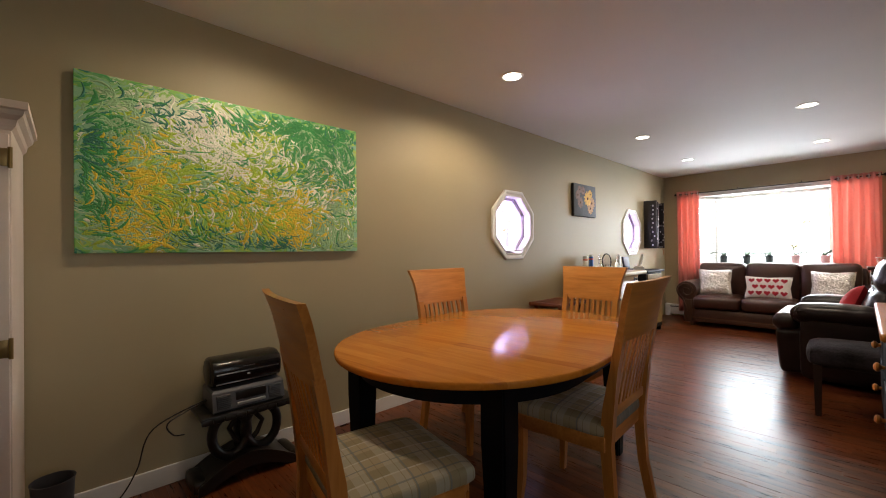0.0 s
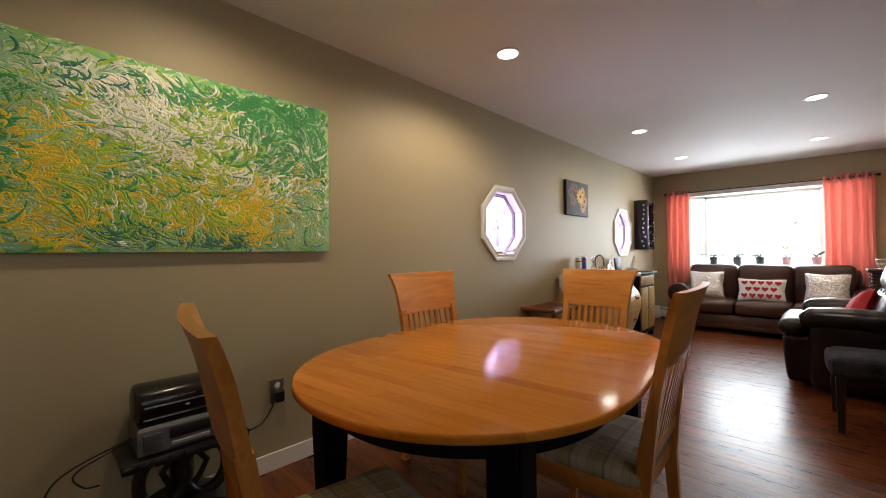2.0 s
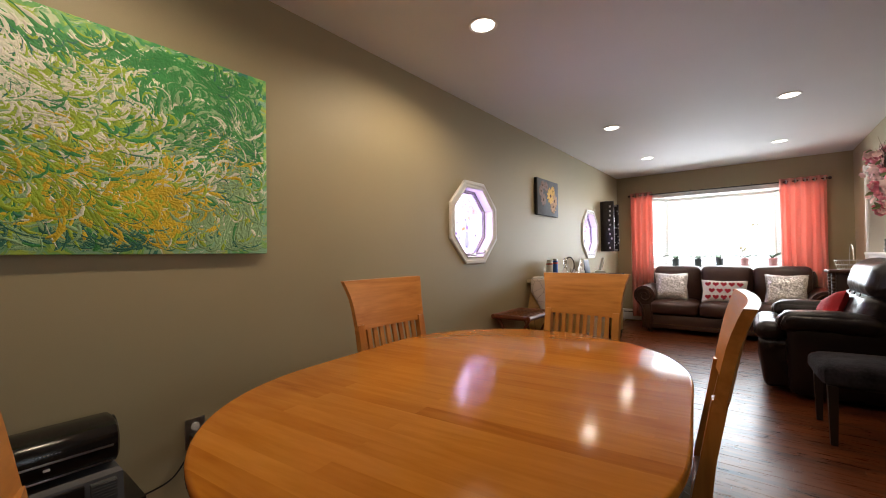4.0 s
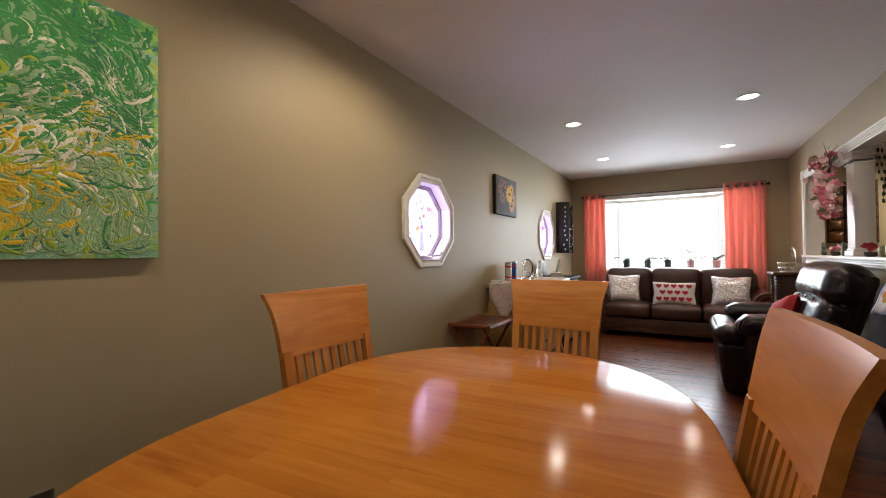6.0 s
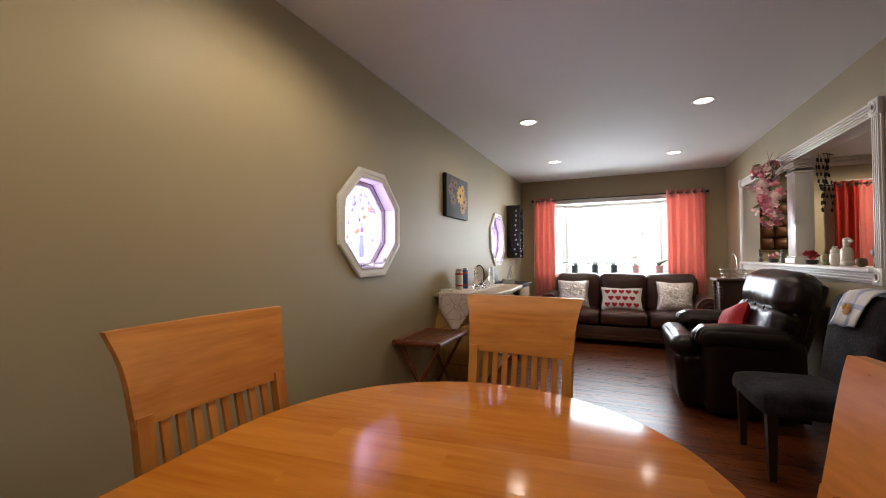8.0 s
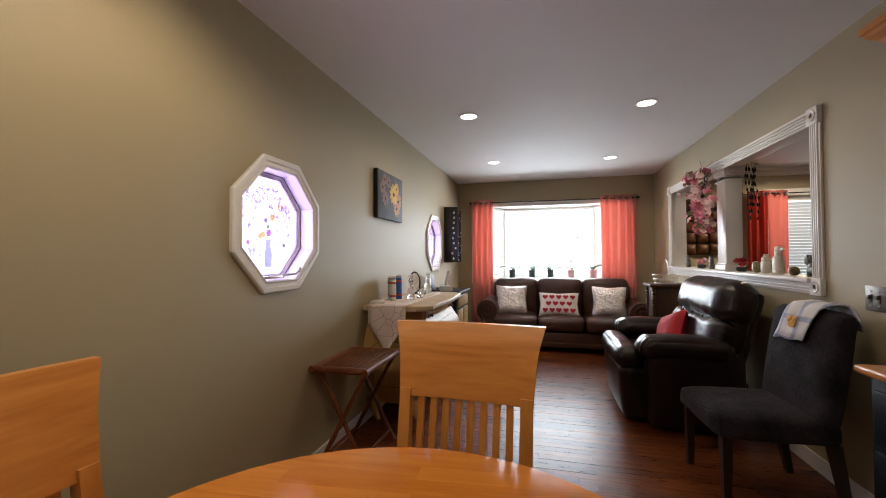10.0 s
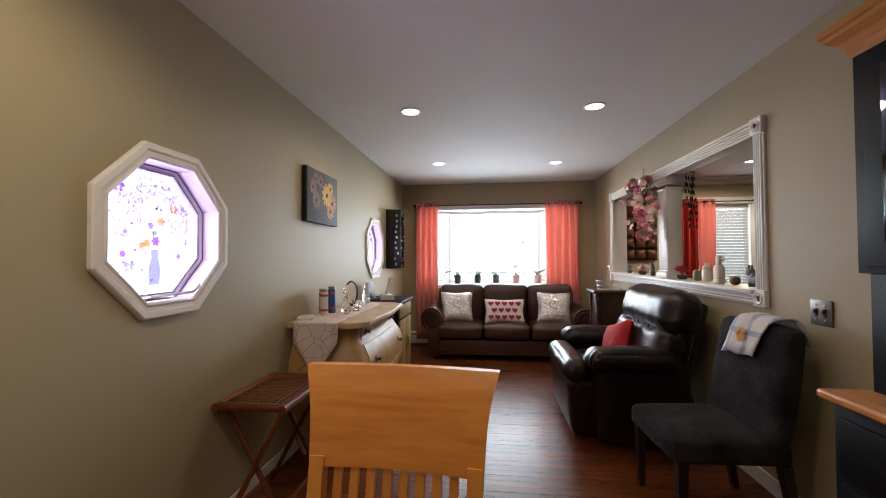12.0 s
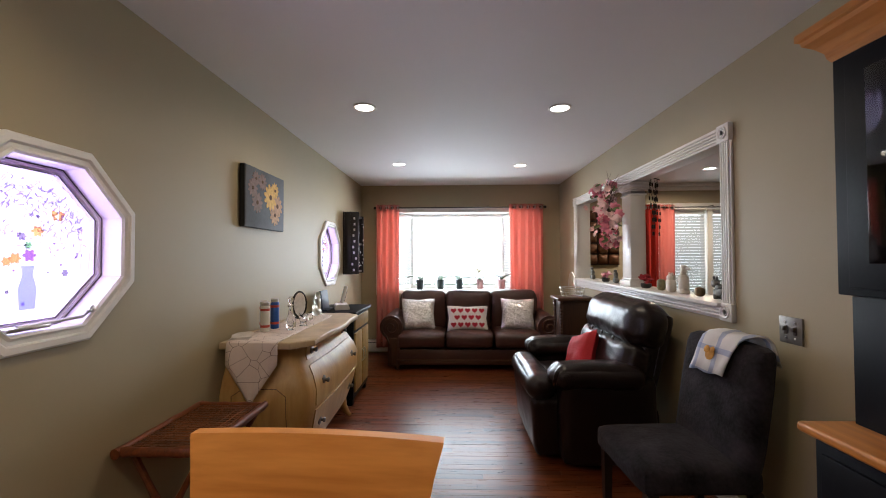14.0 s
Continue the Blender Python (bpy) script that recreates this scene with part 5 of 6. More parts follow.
# pedestal stand with carved corners
st = thing("pedestal_stand", pose(5.86, -0.075, 0), "dark carved wooden pedestal cabinet behind the recliner", "stand")
DW = MATS["dark_walnut"]
part("body", box(B(), -0.13, 0.13, -0.15, 0.15, 0.06, 0.91, 0.006), DW, st)
part("top", box(B(), -0.18, 0.18, -0.20, 0.20, 0.91, 0.945, 0.012, 3), DW, st)
part("plinth", box(B(), -0.16, 0.16, -0.18, 0.18, 0.0, 0.06, 0.008), DW, st)
for sx in (-1, 1):
    for sy in (-1, 1):
        bm = B()
        prof = [(0.004, 0.46)]
        for k in range(12):
            z, r = 0.50 + k * 0.034, 0.012 + 0.0009 * k
            prof += [(r * 0.6, z - 0.014), (r, z - 0.006), (r * 1.05, z + 0.004), (r * 0.7, z + 0.014)]
        lathe(bm, prof + [(0.018, 0.91)], 12, pose(sx * 0.135, sy * 0.155, 0))
        part("carved_corner", bm, DW, st)
wb = thing("wire_basket", pose(5.86, -0.075, 0.945), "silver wire basket with a tall handle on the pedestal", "basket")
bm = B()
for z, r in ((0.006, 0.11), (0.05, 0.125), (0.10, 0.135)):
    tube(bm, [(r * math.cos(k * math.pi / 12), r * math.sin(k * math.pi / 12), z) for k in range(25)], 0.003, 5)
for k in range(16):
    a = k * math.pi / 8
    tube(bm, [(0.11 * math.cos(a), 0.11 * math.sin(a), 0.004), (0.135 * math.cos(a), 0.135 * math.sin(a), 0.10)], 0.002, 5)
part("basket", bm, CHROME, wb)
bm = B()
tube(bm, [(0.13 * math.cos(k * math.pi / 14), 0, 0.10 + 0.17 * math.sin(k * math.pi / 14)) for k in range(15)], 0.004, 6)
part("handle", bm, CHROME, wb)

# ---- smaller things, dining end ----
# assumed window, out of view, where the recess fill light enters
kw = thing("window_5", pose(0, 0, 0), "plain white assumed window in the unseen side recess", "window", kind="structure")
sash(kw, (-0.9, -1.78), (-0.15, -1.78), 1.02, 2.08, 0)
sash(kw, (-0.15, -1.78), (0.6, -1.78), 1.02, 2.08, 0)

CREAMW = material("pinkish_white_paint", (0.62, 0.52, 0.45), 0.45, vary=0.06, scale=5, bump=0.04)
arm = thing("armoire", pose(-1.07, 2.11, 0), "off-white painted cabinet with a moulded cornice beside the wall", "cabinet")
part("body", box(B(), -0.32, 0.32, 0.018, 0.475, 0.0, 1.62, 0.005), CREAMW, arm)
bm = B()
loft(bm, [[(-0.325, 0.018 - d, z), (0.32 + d, 0.018 - d, z), (0.32 + d, 0.475, z), (-0.325, 0.475, z)] for d, z in ((0.0, 1.595), (0.010, 1.61), (0.014, 1.63), (0.028, 1.645), (0.032, 1.66), (0.042, 1.665), (0.042, 1.69))])
part("cornice", bm, CREAMW, arm, smooth=False)
for s in (-1, 1):
    d = part("door", box(B(), s * 0.16 - 0.155, s * 0.16 + 0.155, 0.0, 0.017, 0.08, 1.58, 0.004), CREAMW, arm)
    for z in (0.86, 1.50):
        bm = B()
        tube(bm, [(s * 0.318, -0.003, z - 0.035), (s * 0.318, -0.003, z + 0.035)], 0.006)
        box(bm, s * 0.30 - 0.012, s * 0.30 + 0.012, -0.003, 0.001, z - 0.03, z + 0.03, 0.001)
        part("hinge", bm, material("old_brass", (0.30, 0.20, 0.08), 0.4, 0.9), d)

bn = thing("wastebasket", pose(-0.66, 2.36, 0) @ Matrix.Diagonal((0.8, 0.8, 1.1, 1)), "dark grey round wastebasket on the floor", "bin")
bm = B()
lathe(bm, [(0.055, 0.0), (0.065, 0.004), (0.082, 0.25), (0.086, 0.258), (0.080, 0.258), (0.062, 0.012), (0.001, 0.010)], 28)
part("bucket", bm, material("charcoal_plastic", (0.035, 0.033, 0.036), 0.5, vary=0.1), bn)

# carved black stand with two radios
BLK = material("black_lacquer", (0.012, 0.009, 0.008), 0.3, vary=0.3)
cs = thing("carved_stand", pose(0.075, 2.455, 0) @ Matrix.Diagonal((0.92, 1, 1, 1)), "black carved wooden stand with two ring wheels", "stand")
bm = B()
sec = []
for k in range(25):
    u = -1 + k / 12
    z = 0.10 * (1 - abs(u) ** 1.6) + 0.02
    h = 0.055 * (1 - 0.3 * abs(u))
    sec.append([(u * 0.26, -0.11, max(0, z - h)), (u * 0.26, 0.11, max(0, z - h)), (u * 0.26, 0.11, z + 0.02), (u * 0.26, -0.11, z + 0.02)])
loft(bm, sec)
for s in (-1, 1):
    rbox(bm, (s * 0.245, 0, 0.035), (0.08, 0.20, 0.07), 0.025, 4)
part("base", bm, BLK, cs)
for s in (-1, 1):
    bm = B()
    tube(bm, [(s * 0.085 + 0.092 * math.cos(a), -0.03, 0.235 + 0.11 * math.sin(a)) for a in [k * math.pi / 14 for k in range(29)]], 0.026, 10)
    part("ring", bm, BLK, cs)
bm = B()
rbox(bm, (0, 0.03, 0.23), (0.10, 0.06, 0.24), 0.025, 5)
for s in (-1, 1):
    tube(bm, [(0, -0.02, 0.14), (s * 0.06, -0.03, 0.2), (s * 0.09, -0.03, 0.26), (s * 0.04, -0.02, 0.32)], 0.014)
part("carving", bm, BLK, cs)
bm = B()
box(bm, -0.25, 0.25, -0.13, 0.13, 0.355, 0.375, 0.006)
for k in range(9):
    rbox(bm, (-0.22 + k * 0.055, -0.125, 0.352), (0.056, 0.02, 0.03), 0.009, 2)
part("shelf", bm, BLK, cs, "shelf with a scalloped edge")

GREY = material("grey_plastic", (0.085, 0.083, 0.092), 0.45, vary=0.06)
r1 = thing("table_radio", pose(0.075, 2.455, 0.375) @ Matrix.Diagonal((0.92, 1, 1, 1)), "flat grey plastic table radio on the carved stand", "radio")
bm = B()
loft(bm, [[(-w, -0.11 + d, z), (w, -0.11 + d, z), (w, 0.10, z), (-w, 0.10, z)] for w, d, z in ((0.185, 0.012, 0.0), (0.19, 0.0, 0.012), (0.19, 0.018, 0.095), (0.182, 0.03, 0.108))])
part("housing", bm, GREY, r1, smooth=False)
part("display", box(B(), -0.075, 0.085, -0.113, -0.09, 0.048, 0.088, 0.002, M=pose(0, 0.006, 0)), BLK, r1, "black display window")
part("slot", box(B(), -0.07, 0.08, -0.116, -0.09, 0.022, 0.036, 0.002), material("silver_plastic", (0.4, 0.4, 0.42), 0.3, 0.4), r1)
for s in (-1, 1):
    bm = B()
    box(bm, s * 0.135 - 0.035, s * 0.135 + 0.035, -0.112, -0.09, 0.02, 0.085, 0.002)
    for k in range(7):
        box(bm, s * 0.135 - 0.033, s * 0.135 + 0.033, -0.1145, -0.11, 0.024 + k * 0.009, 0.028 + k * 0.009, 0.001)
    part("speaker_grille", bm, material("grille_grey", (0.08, 0.08, 0.085), 0.7), r1)

r2 = thing("cd_player", pose(0.075, 2.465, 0.483) @ Matrix.Diagonal((0.92, 1, 1, 1)), "black rounded stereo with two chrome strips on a grey radio", "stereo")
bm = B()
sec = []
for x, k in ((-0.185, 0.86), (-0.178, 0.97), (-0.165, 1.0), (0.165, 1.0), (0.178, 0.97), (0.185, 0.86)):
    ring = []
    for i in range(20):
        a = 2 * math.pi * i / 20
        c, sn = math.cos(a), math.sin(a)
        ring.append((x, 0.10 * k * math.copysign(abs(c) ** 0.75, c), 0.076 + 0.074 * k * math.copysign(abs(sn) ** 0.75, sn)))
    sec.append(ring)
loft(bm, sec)
part("housing", bm, material("piano_black", (0.010, 0.008, 0.008), 0.18, vary=0.2), r2)
for z, y in ((0.112, -0.088), (0.078, -0.101), (0.026, -0.088)):
    part("chrome_strip", box(B(), -0.165, 0.165, y - 0.002, y + 0.012, z - 0.003, z + 0.003, 0.001), CHROME, r2)
bm = B()
for k in range(7):
    box(bm, -0.03 + k * 0.009, -0.024 + k * 0.009, -0.0975, -0.09, 0.099, 0.103, 0.0005)
part("lettering", bm, CHROME, r2, "small pale maker's mark")
part("indicator", box(B(), -0.012, 0.004, -0.104, -0.09, 0.057, 0.063, 0.0005), material("pale_print", (0.6, 0.6, 0.6), 0.5), r2)
for s in (-1, 1):
    bm = B()
    lathe(bm, [(0.066, 0), (0.066, 0.006), (0.055, 0.01), (0.001, 0.011)], 24, pose(s * 0.183, 0, 0.076, 0, 90 * s))
    part("end_cap", bm, BLK, r2)


def cable(pts, label):
    th = thing("cable", pose(0, 0, 0), label, "cable")
    bm = B()
    v = [Vector(p) for p in pts]
    out = []
    for i in range(len(v) - 1):
        p0, p1, p2, p3 = v[max(i - 1, 0)], v[i], v[i + 1], v[min(i + 2, len(v) - 1)]
        for k in range(8):
            t = k / 8
            out.append(0.5 * ((2 * p1) + (p2 - p0) * t + (2 * p0 - 5 * p1 + 4 * p2 - p3) * t * t + (3 * p1 - p0 - 3 * p2 + p3) * t ** 3))
    out.append(v[-1])
    tube(bm, out, 0.0035, 6)
    part("cord", bm, BLK, th)


cable([(-0.09, 2.47, 0.42), (-0.27, 2.40, 0.38), (-0.25, 2.44, 0.30), (-0.20, 2.46, 0.28)], "thin black cable looping behind the radios")
cable([(-0.10, 2.48, 0.42), (-0.32, 2.5, 0.33), (-0.38, 2.54, 0.14), (-0.46, 2.52, 0.03), (-0.62, 2.42, 0.005), (-0.85, 2.3, 0.005), (-1.0, 2.1, 0.005)], "thin black cable running along the floor")
cable([(0.52, 2.565, 0.40), (0.50, 2.565, 0.34), (0.44, 2.56, 0.28), (0.32, 2.54, 0.27), (0.2, 2.45, 0.3)], "black power cord hanging from the outlet")

ol = thing("wall_outlet", pose(0.545, YL, 0.425), "metal wall outlet plate with a black plug", "outlet")
part("plate", box(B(), -0.038, 0.038, -0.008, -0.001, -0.06, 0.06, 0.003), CHROME, ol)
bm = B()
lathe(bm, [(0.017, 0), (0.017, 0.003), (0.001, 0.004)], 20, pose(0, -0.008, 0.027, 90))
part("socket", bm, TRIM, ol, "white socket")
part("plug", box(B(), -0.024, 0.024, -0.05, -0.008, -0.055, 0.0, 0.006), BLK, ol, "black plug adapter")

# ---- smaller things, living end ----
sw = thing("light_switch", pose(3.23, YR, 1.05), "brushed metal double switch plate on the wall", "switch")
part("plate", box(B(), -0.062, 0.062, 0.001, 0.009, -0.06, 0.06, 0.003), material("dull_steel", (0.20, 0.185, 0.165), 0.45, 0.8, vary=0.15), sw)
for x in (-0.025, 0.025):
    bm = B()
    box(bm, x - 0.006, x + 0.006, 0.008, 0.022, -0.004, 0.016, 0.002)
    box(bm, x - 0.009, x + 0.009, 0.008, 0.011, -0.02, 0.02, 0.001)
    part("toggle", bm, material("dark_bronze", (0.08, 0.06, 0.05), 0.4, 0.6), sw)
    for z in (-0.035, 0.035):
        bm = B()
        lathe(bm, [(0.005, 0), (0.004, 0.003), (0.001, 0.0035)], 10, pose(x, 0.009, z, -90))
        part("screw", bm, CHROME, sw)

# small flower canvas
fp = thing("flower_picture", pose(4.155, YL, 1.79), "slate grey canvas with yellow and tan daisies on the wall", "picture")
part("canvas", box(B(), -0.283, 0.283, -0.04, -0.002, -0.20, 0.20, 0.003), material("slate_canvas", (0.085, 0.092, 0.105), 0.7, vary=0.25, scale=7), fp)
part("canvas_edge", box(B(), -0.286, 0.286, -0.034, -0.003, -0.203, 0.203, 0.002), material("black_edge", (0.012, 0.012, 0.012), 0.6), fp)
YEL = material("daisy_yellow", (0.62, 0.38, 0.09), 0.7, vary=0.25, scale=40)
TAN = material("daisy_tan", (0.42, 0.25, 0.13), 0.7, vary=0.3, scale=40)
DUN = material("daisy_faint", (0.20, 0.13, 0.115), 0.7, vary=0.3, scale=40)
for x, z, r, mt in ((0.06, 0.03, 0.098, YEL), (0.17, -0.02, 0.085, TAN), (0.13, -0.09, 0.08, TAN), (0.13, 0.09, 0.06, YEL), (-0.13, -0.03, 0.075, DUN), (-0.19, 0.06, 0.065, DUN), (-0.06, 0.12, 0.06, DUN), (-0.15, 0.13, 0.05, DUN)):
    bm = B()
    for k in range(11):
        a = 2 * math.pi * k / 11 + r
        pet = [(0.2 * r, -0.07 * r), (0.6 * r, -0.2 * r), (0.9 * r, -0.12 * r), (r, 0), (0.9 * r, 0.12 * r), (0.6 * r, 0.2 * r), (0.2 * r, 0.07 * r)]
        prism(bm, pet, 0, 0.0012 + 0.0001 * k, 0, M=pose(x, -0.040, z, 90) @ pose(0, 0, 0, 0, 0, math.degrees(a)))
    f = part("flower", bm, mt, fp)
    bm = B()
    lathe(bm, [(0.2 * r, 0), (0.18 * r, 0.003), (0.02 * r, 0.004)], 14, pose(x, -0.0405, z, 90))
    part("flower_centre", bm, material("daisy_brown", (0.10, 0.05, 0.02), 0.8), f)

# dark wall cabinet with charms
wc = thing("wall_shelf", pose(6.50, YL, 1.565), "narrow black wall rack hung with small silver charms", "rack")
DK = material("ebony_wood", (0.014, 0.011, 0.012), 0.35, vary=0.4, scale=20)
part("back_panel", box(B(), -0.30, 0.30, -0.02, -0.002, -0.385, 0.385, 0.003), DK, wc)
for x in (-0.30, -0.0, 0.27):
    part("upright", box(B(), x, x + 0.03, -0.12, -0.02, -0.385, 0.385, 0.004), DK, wc)
for z in (-0.36, 0.0, 0.36):
    part("crossbar", box(B(), -0.27, 0.27, -0.10, -0.02, z - 0.012, z + 0.012, 0.003), DK, wc)
part("door", box(B(), -0.305, -0.29, -0.20, -0.10, -0.38, 0.38, 0.003), DK, wc)
rng = random.Random(8)
for k in range(26):
    x, z, r = rng.uniform(-0.28, 0.27), rng.uniform(-0.34, 0.34), rng.uniform(0.006, 0.015)
    bm = B()
    rbox(bm, (x, -0.125 + 0.0 * z, z), (r * 1.6, 0.012, r * 2.2), 0.005, 2)
    part("charm", bm, material("charm_silver", (0.55, 0.53, 0.56), 0.35, 0.6, vary=0.3), wc)
for k in range(10):
    z = -0.33 + k * 0.07
    bm = B()
    rbox(bm, (-0.307, -0.12 - 0.06 * rng.random(), z), (0.008, 0.022, 0.03), 0.003, 2)
    part("charm", bm, MATS["charm_silver"], wc)
bm = B()
tube(bm, [(0.2, -0.11, -0.385), (0.2, -0.13, -0.42), (0.2, -0.13, -0.5)], 0.004)
part("tassel", bm, TAN, wc)

# on the chest: runner, cans, glass, mirror
def runner_mat():
    m = bpy.data.materials.new("lace_runner")
    m.use_nodes = True
    N, L = m.node_tree.nodes, m.node_tree.links
    b = N["Principled BSDF"]
    b.inputs["Roughness"].default_value = 0.85
    tc, vo, rp = N.new("ShaderNodeTexCoord"), N.new("ShaderNodeTexVoronoi"), N.new("ShaderNodeValToRGB")
    vo.feature = "DISTANCE_TO_EDGE"
    vo.inputs["Scale"].default_value = 11
    L.new(tc.outputs["Object"], vo.inputs["Vector"])
    L.new(vo.outputs["Distance"], rp.inputs[0])
    rp.color_ramp.elements[0].position, rp.color_ramp.elements[1].position = 0.006, 0.016
    rp.color_ramp.elements[0].color, rp.color_ramp.elements[1].color = (0.18, 0.12, 0.11, 1), (0.70, 0.60, 0.55, 1)
    L.new(rp.outputs[0], b.inputs["Base Color"])
    return m


rn = thing("table_runner", pose(-0.06, 0, -0.03), "cream table runner with a pointed end hanging over the chest", "runner")
bm = B()
path = [(4.86, 0.929)] + [(4.86 - 0.1 * k, 0.9285) for k in range(1, 12)] + [(3.725, 0.9285), (3.712, 0.922), (3.706, 0.905), (3.704, 0.87), (3.700, 0.80), (3.695, 0.72), (3.69, 0.64), (3.685, 0.575)]
rows = []
for (x, z) in path:
    hw = 0.15
    if z < 0.80:
        hw = max(0.004, 0.15 * (z - 0.575) / (0.80 - 0.575))
    if x > 4.75:
        hw = 0.15 * max(0.03, (4.86 - x) / 0.11)
    rows.append([bm.verts.new((x + 0.004 * math.sin(5 * k + z * 9) * (z < 0.9), 2.395 + hw * (-1 + k / 4), z + 0.0006 * math.sin(k * 3 + x * 20))) for k in range(9)])
for r0, r1_ in zip(rows, rows[1:]):
    for k in range(8):
        bm.faces.new((r0[k], r0[k + 1], r1_[k + 1], r1_[k]))
ob = part("cloth", bm, runner_mat(), rn)
md = ob.modifiers.new("thick", "SOLIDIFY")
md.thickness, md.offset = 0.002, 1

TOPZ = 0.9015


def can(x, y, col, label, h=0.19):
    th = thing("spray_can", pose(x, y, TOPZ), label, "can")
    bm = B()
    lathe(bm, [(0.024, 0), (0.028, 0.004), (0.028, h - 0.03), (0.024, h - 0.022), (0.020, h - 0.018)], 24)
    part("body", bm, col, th)
    bm = B()
    lathe(bm, [(0.022, h - 0.02), (0.026, h - 0.018), (0.026, h - 0.002), (0.022, h), (0.001, h)], 24)
    part("lid", bm, CHROME, th)
    for z in (0.03, h * 0.72):
        bm = B()
        lathe(bm, [(0.0283, z), (0.0287, z + 0.002), (0.0287, z + 0.014), (0.0283, z + 0.016)], 24)
        part("label_band", bm, material("label_red", (0.45, 0.06, 0.04), 0.5), th)


can(3.96, 2.47, material("can_white", (0.6, 0.58, 0.52), 0.35), "white and red aerosol can on the chest")
can(4.07, 2.53, material("can_silver", (0.35, 0.40, 0.45), 0.3, 0.5), "silver aerosol can on the chest", 0.185)
can(4.09, 2.465, material("can_blue", (0.03, 0.10, 0.36), 0.3, 0.2), "blue aerosol can on the chest", 0.20)
GLASS = glass("clear_crystal", (0.96, 0.97, 0.98), 0.02)
bt = thing("glass_decanter", pose(4.13, 2.37, TOPZ), "clear cut-glass bottle with a round stopper", "bottle")
bm = B()
lathe(bm, [(0.03, 0), (0.034, 0.006), (0.034, 0.05), (0.018, 0.09), (0.014, 0.14), (0.022, 0.148), (0.022, 0.155), (0.012, 0.16)], 20)
part("bottle", bm, GLASS, bt)
bm = B()
lathe(bm, [(0.008, 0.158), (0.008, 0.168), (0.017, 0.18), (0.019, 0.195), (0.012, 0.208), (0.001, 0.212)], 16)
part("stopper", bm, GLASS, bt)
for x, y, s, nm in ((4.20, 2.31, 1.0, "glass_votive"), (4.03, 2.33, 0.7, "glass_dish")):
    th = thing(nm, pose(x, y, TOPZ), "small clear glass holder on the chest", "glass")
    bm = B()
    lathe(bm, [(0.028 * s, 0), (0.022 * s, 0.006), (0.024 * s, 0.03), (0.032 * s, 0.085 * s), (0.029 * s, 0.085 * s), (0.020 * s, 0.03), (0.001, 0.02)], 18)
    part("glass", bm, GLASS, th)
om = thing("oval_frame", pose(4.54, 2.47, TOPZ, 0, 0, -35), "small oval standing mirror, its bright reflection painted pale", "picture frame")
bm = B()
tube(bm, [(0.06 * math.cos(a), 0.03 * (0.10 + 0.1 * math.sin(a)), 0.11 + 0.10 * math.sin(a)) for a in [k * math.pi / 16 for k in range(33)]], 0.008, 8)
part("frame", bm, IRON, om)
# mirror face: the bright reflection is put into an even pale colour
bm = B()
prism(bm, [(0.056 * math.cos(k * math.pi / 16), 0.096 * math.sin(k * math.pi / 16)) for k in range(32)], -0.002, 0.002, 0, M=pose(0, 0.003, 0.11, 90))
part("picture", bm, material("painted_mirror_reflection", (0.72, 0.70, 0.66), 0.4, vary=0.15, scale=30), om)
bm = B()
box(bm, -0.035, 0.035, -0.03, 0.04, 0.0, 0.012, 0.004)
part("foot", bm, IRON, om)
sculpt = thing("crystal_figure", pose(4.70, 2.39, TOPZ), "frosted pale glass figurine on the chest", "figurine")
bm = B()
rbox(bm, (0, 0, 0.03), (0.10, 0.06, 0.06), 0.02, 4, wob=0.006)
rbox(bm, (0.01, 0, 0.10), (0.065, 0.05, 0.10), 0.02, 4, wob=0.008)
rbox(bm, (0.02, 0, 0.165), (0.045, 0.04, 0.06), 0.015, 4, wob=0.008)
rbox(bm, (-0.05, 0, 0.06), (0.05, 0.04, 0.08), 0.015, 4, wob=0.008)
part("figure", bm, glass("frosted_glass", (0.92, 0.89, 0.82), 0.4, 0.0), sculpt)
ball = thing("crystal_ball", pose(4.42, 2.35, TOPZ), "small clear crystal cluster on the chest", "ornament")
bm = B()
for x, y, r in ((0, 0, 0.026), (0.045, 0.01, 0.02), (0.02, 0.04, 0.018)):
    rbox(bm, (x, y, r), (2 * r, 2 * r, 2 * r), r * 0.7, 3)
part("crystal", bm, GLASS, ball)
pp = thing("paper_stack", pose(3.80, 2.53, 0.896, 0, 0, 12), "few loose papers and a booklet on the chest", "papers")
for k in range(4):
    part("sheet", box(B(), -0.10, 0.10, -0.055, 0.055, 0.0005 + k * 0.004, 0.0038 + k * 0.004, 0.0005, M=pose(0.004 * k, 0.003 * k, 0, 0, 0, 5 * k)), material("paper_white", (0.62, 0.58, 0.55), 0.8, vary=0.15, scale=30), pp)

# phone and cradle on the black cabinet
ph = thing("cordless_phone", pose(5.33, 2.36, 0.875, 0, 0, 20), "white cordless phone standing in its cradle on the black cabinet", "phone")
bm = B()
loft(bm, [[(-0.10, -w, z), (0.10, -w, z), (0.10, w, z), (-0.10, w, z)] for w, z in ((0.07, 0), (0.072, 0.01), (0.06, 0.045), (0.05, 0.05))])
part("cradle", bm, material("white_plastic", (0.66, 0.64, 0.62), 0.4, vary=0.03), ph)
part("handset", box(B(), -0.028, 0.028, -0.018, 0.018, 0.02, 0.20, 0.012, 3, M=pose(0.06, 0.0, 0.03, 14)), MATS["white_plastic"], ph)
part("keypad", box(B(), -0.02, 0.02, -0.021, -0.015, 0.05, 0.15, 0.002, M=pose(0.06, 0.0, 0.03, 14)), material("keypad_grey", (0.12, 0.12, 0.13), 0.5), ph)
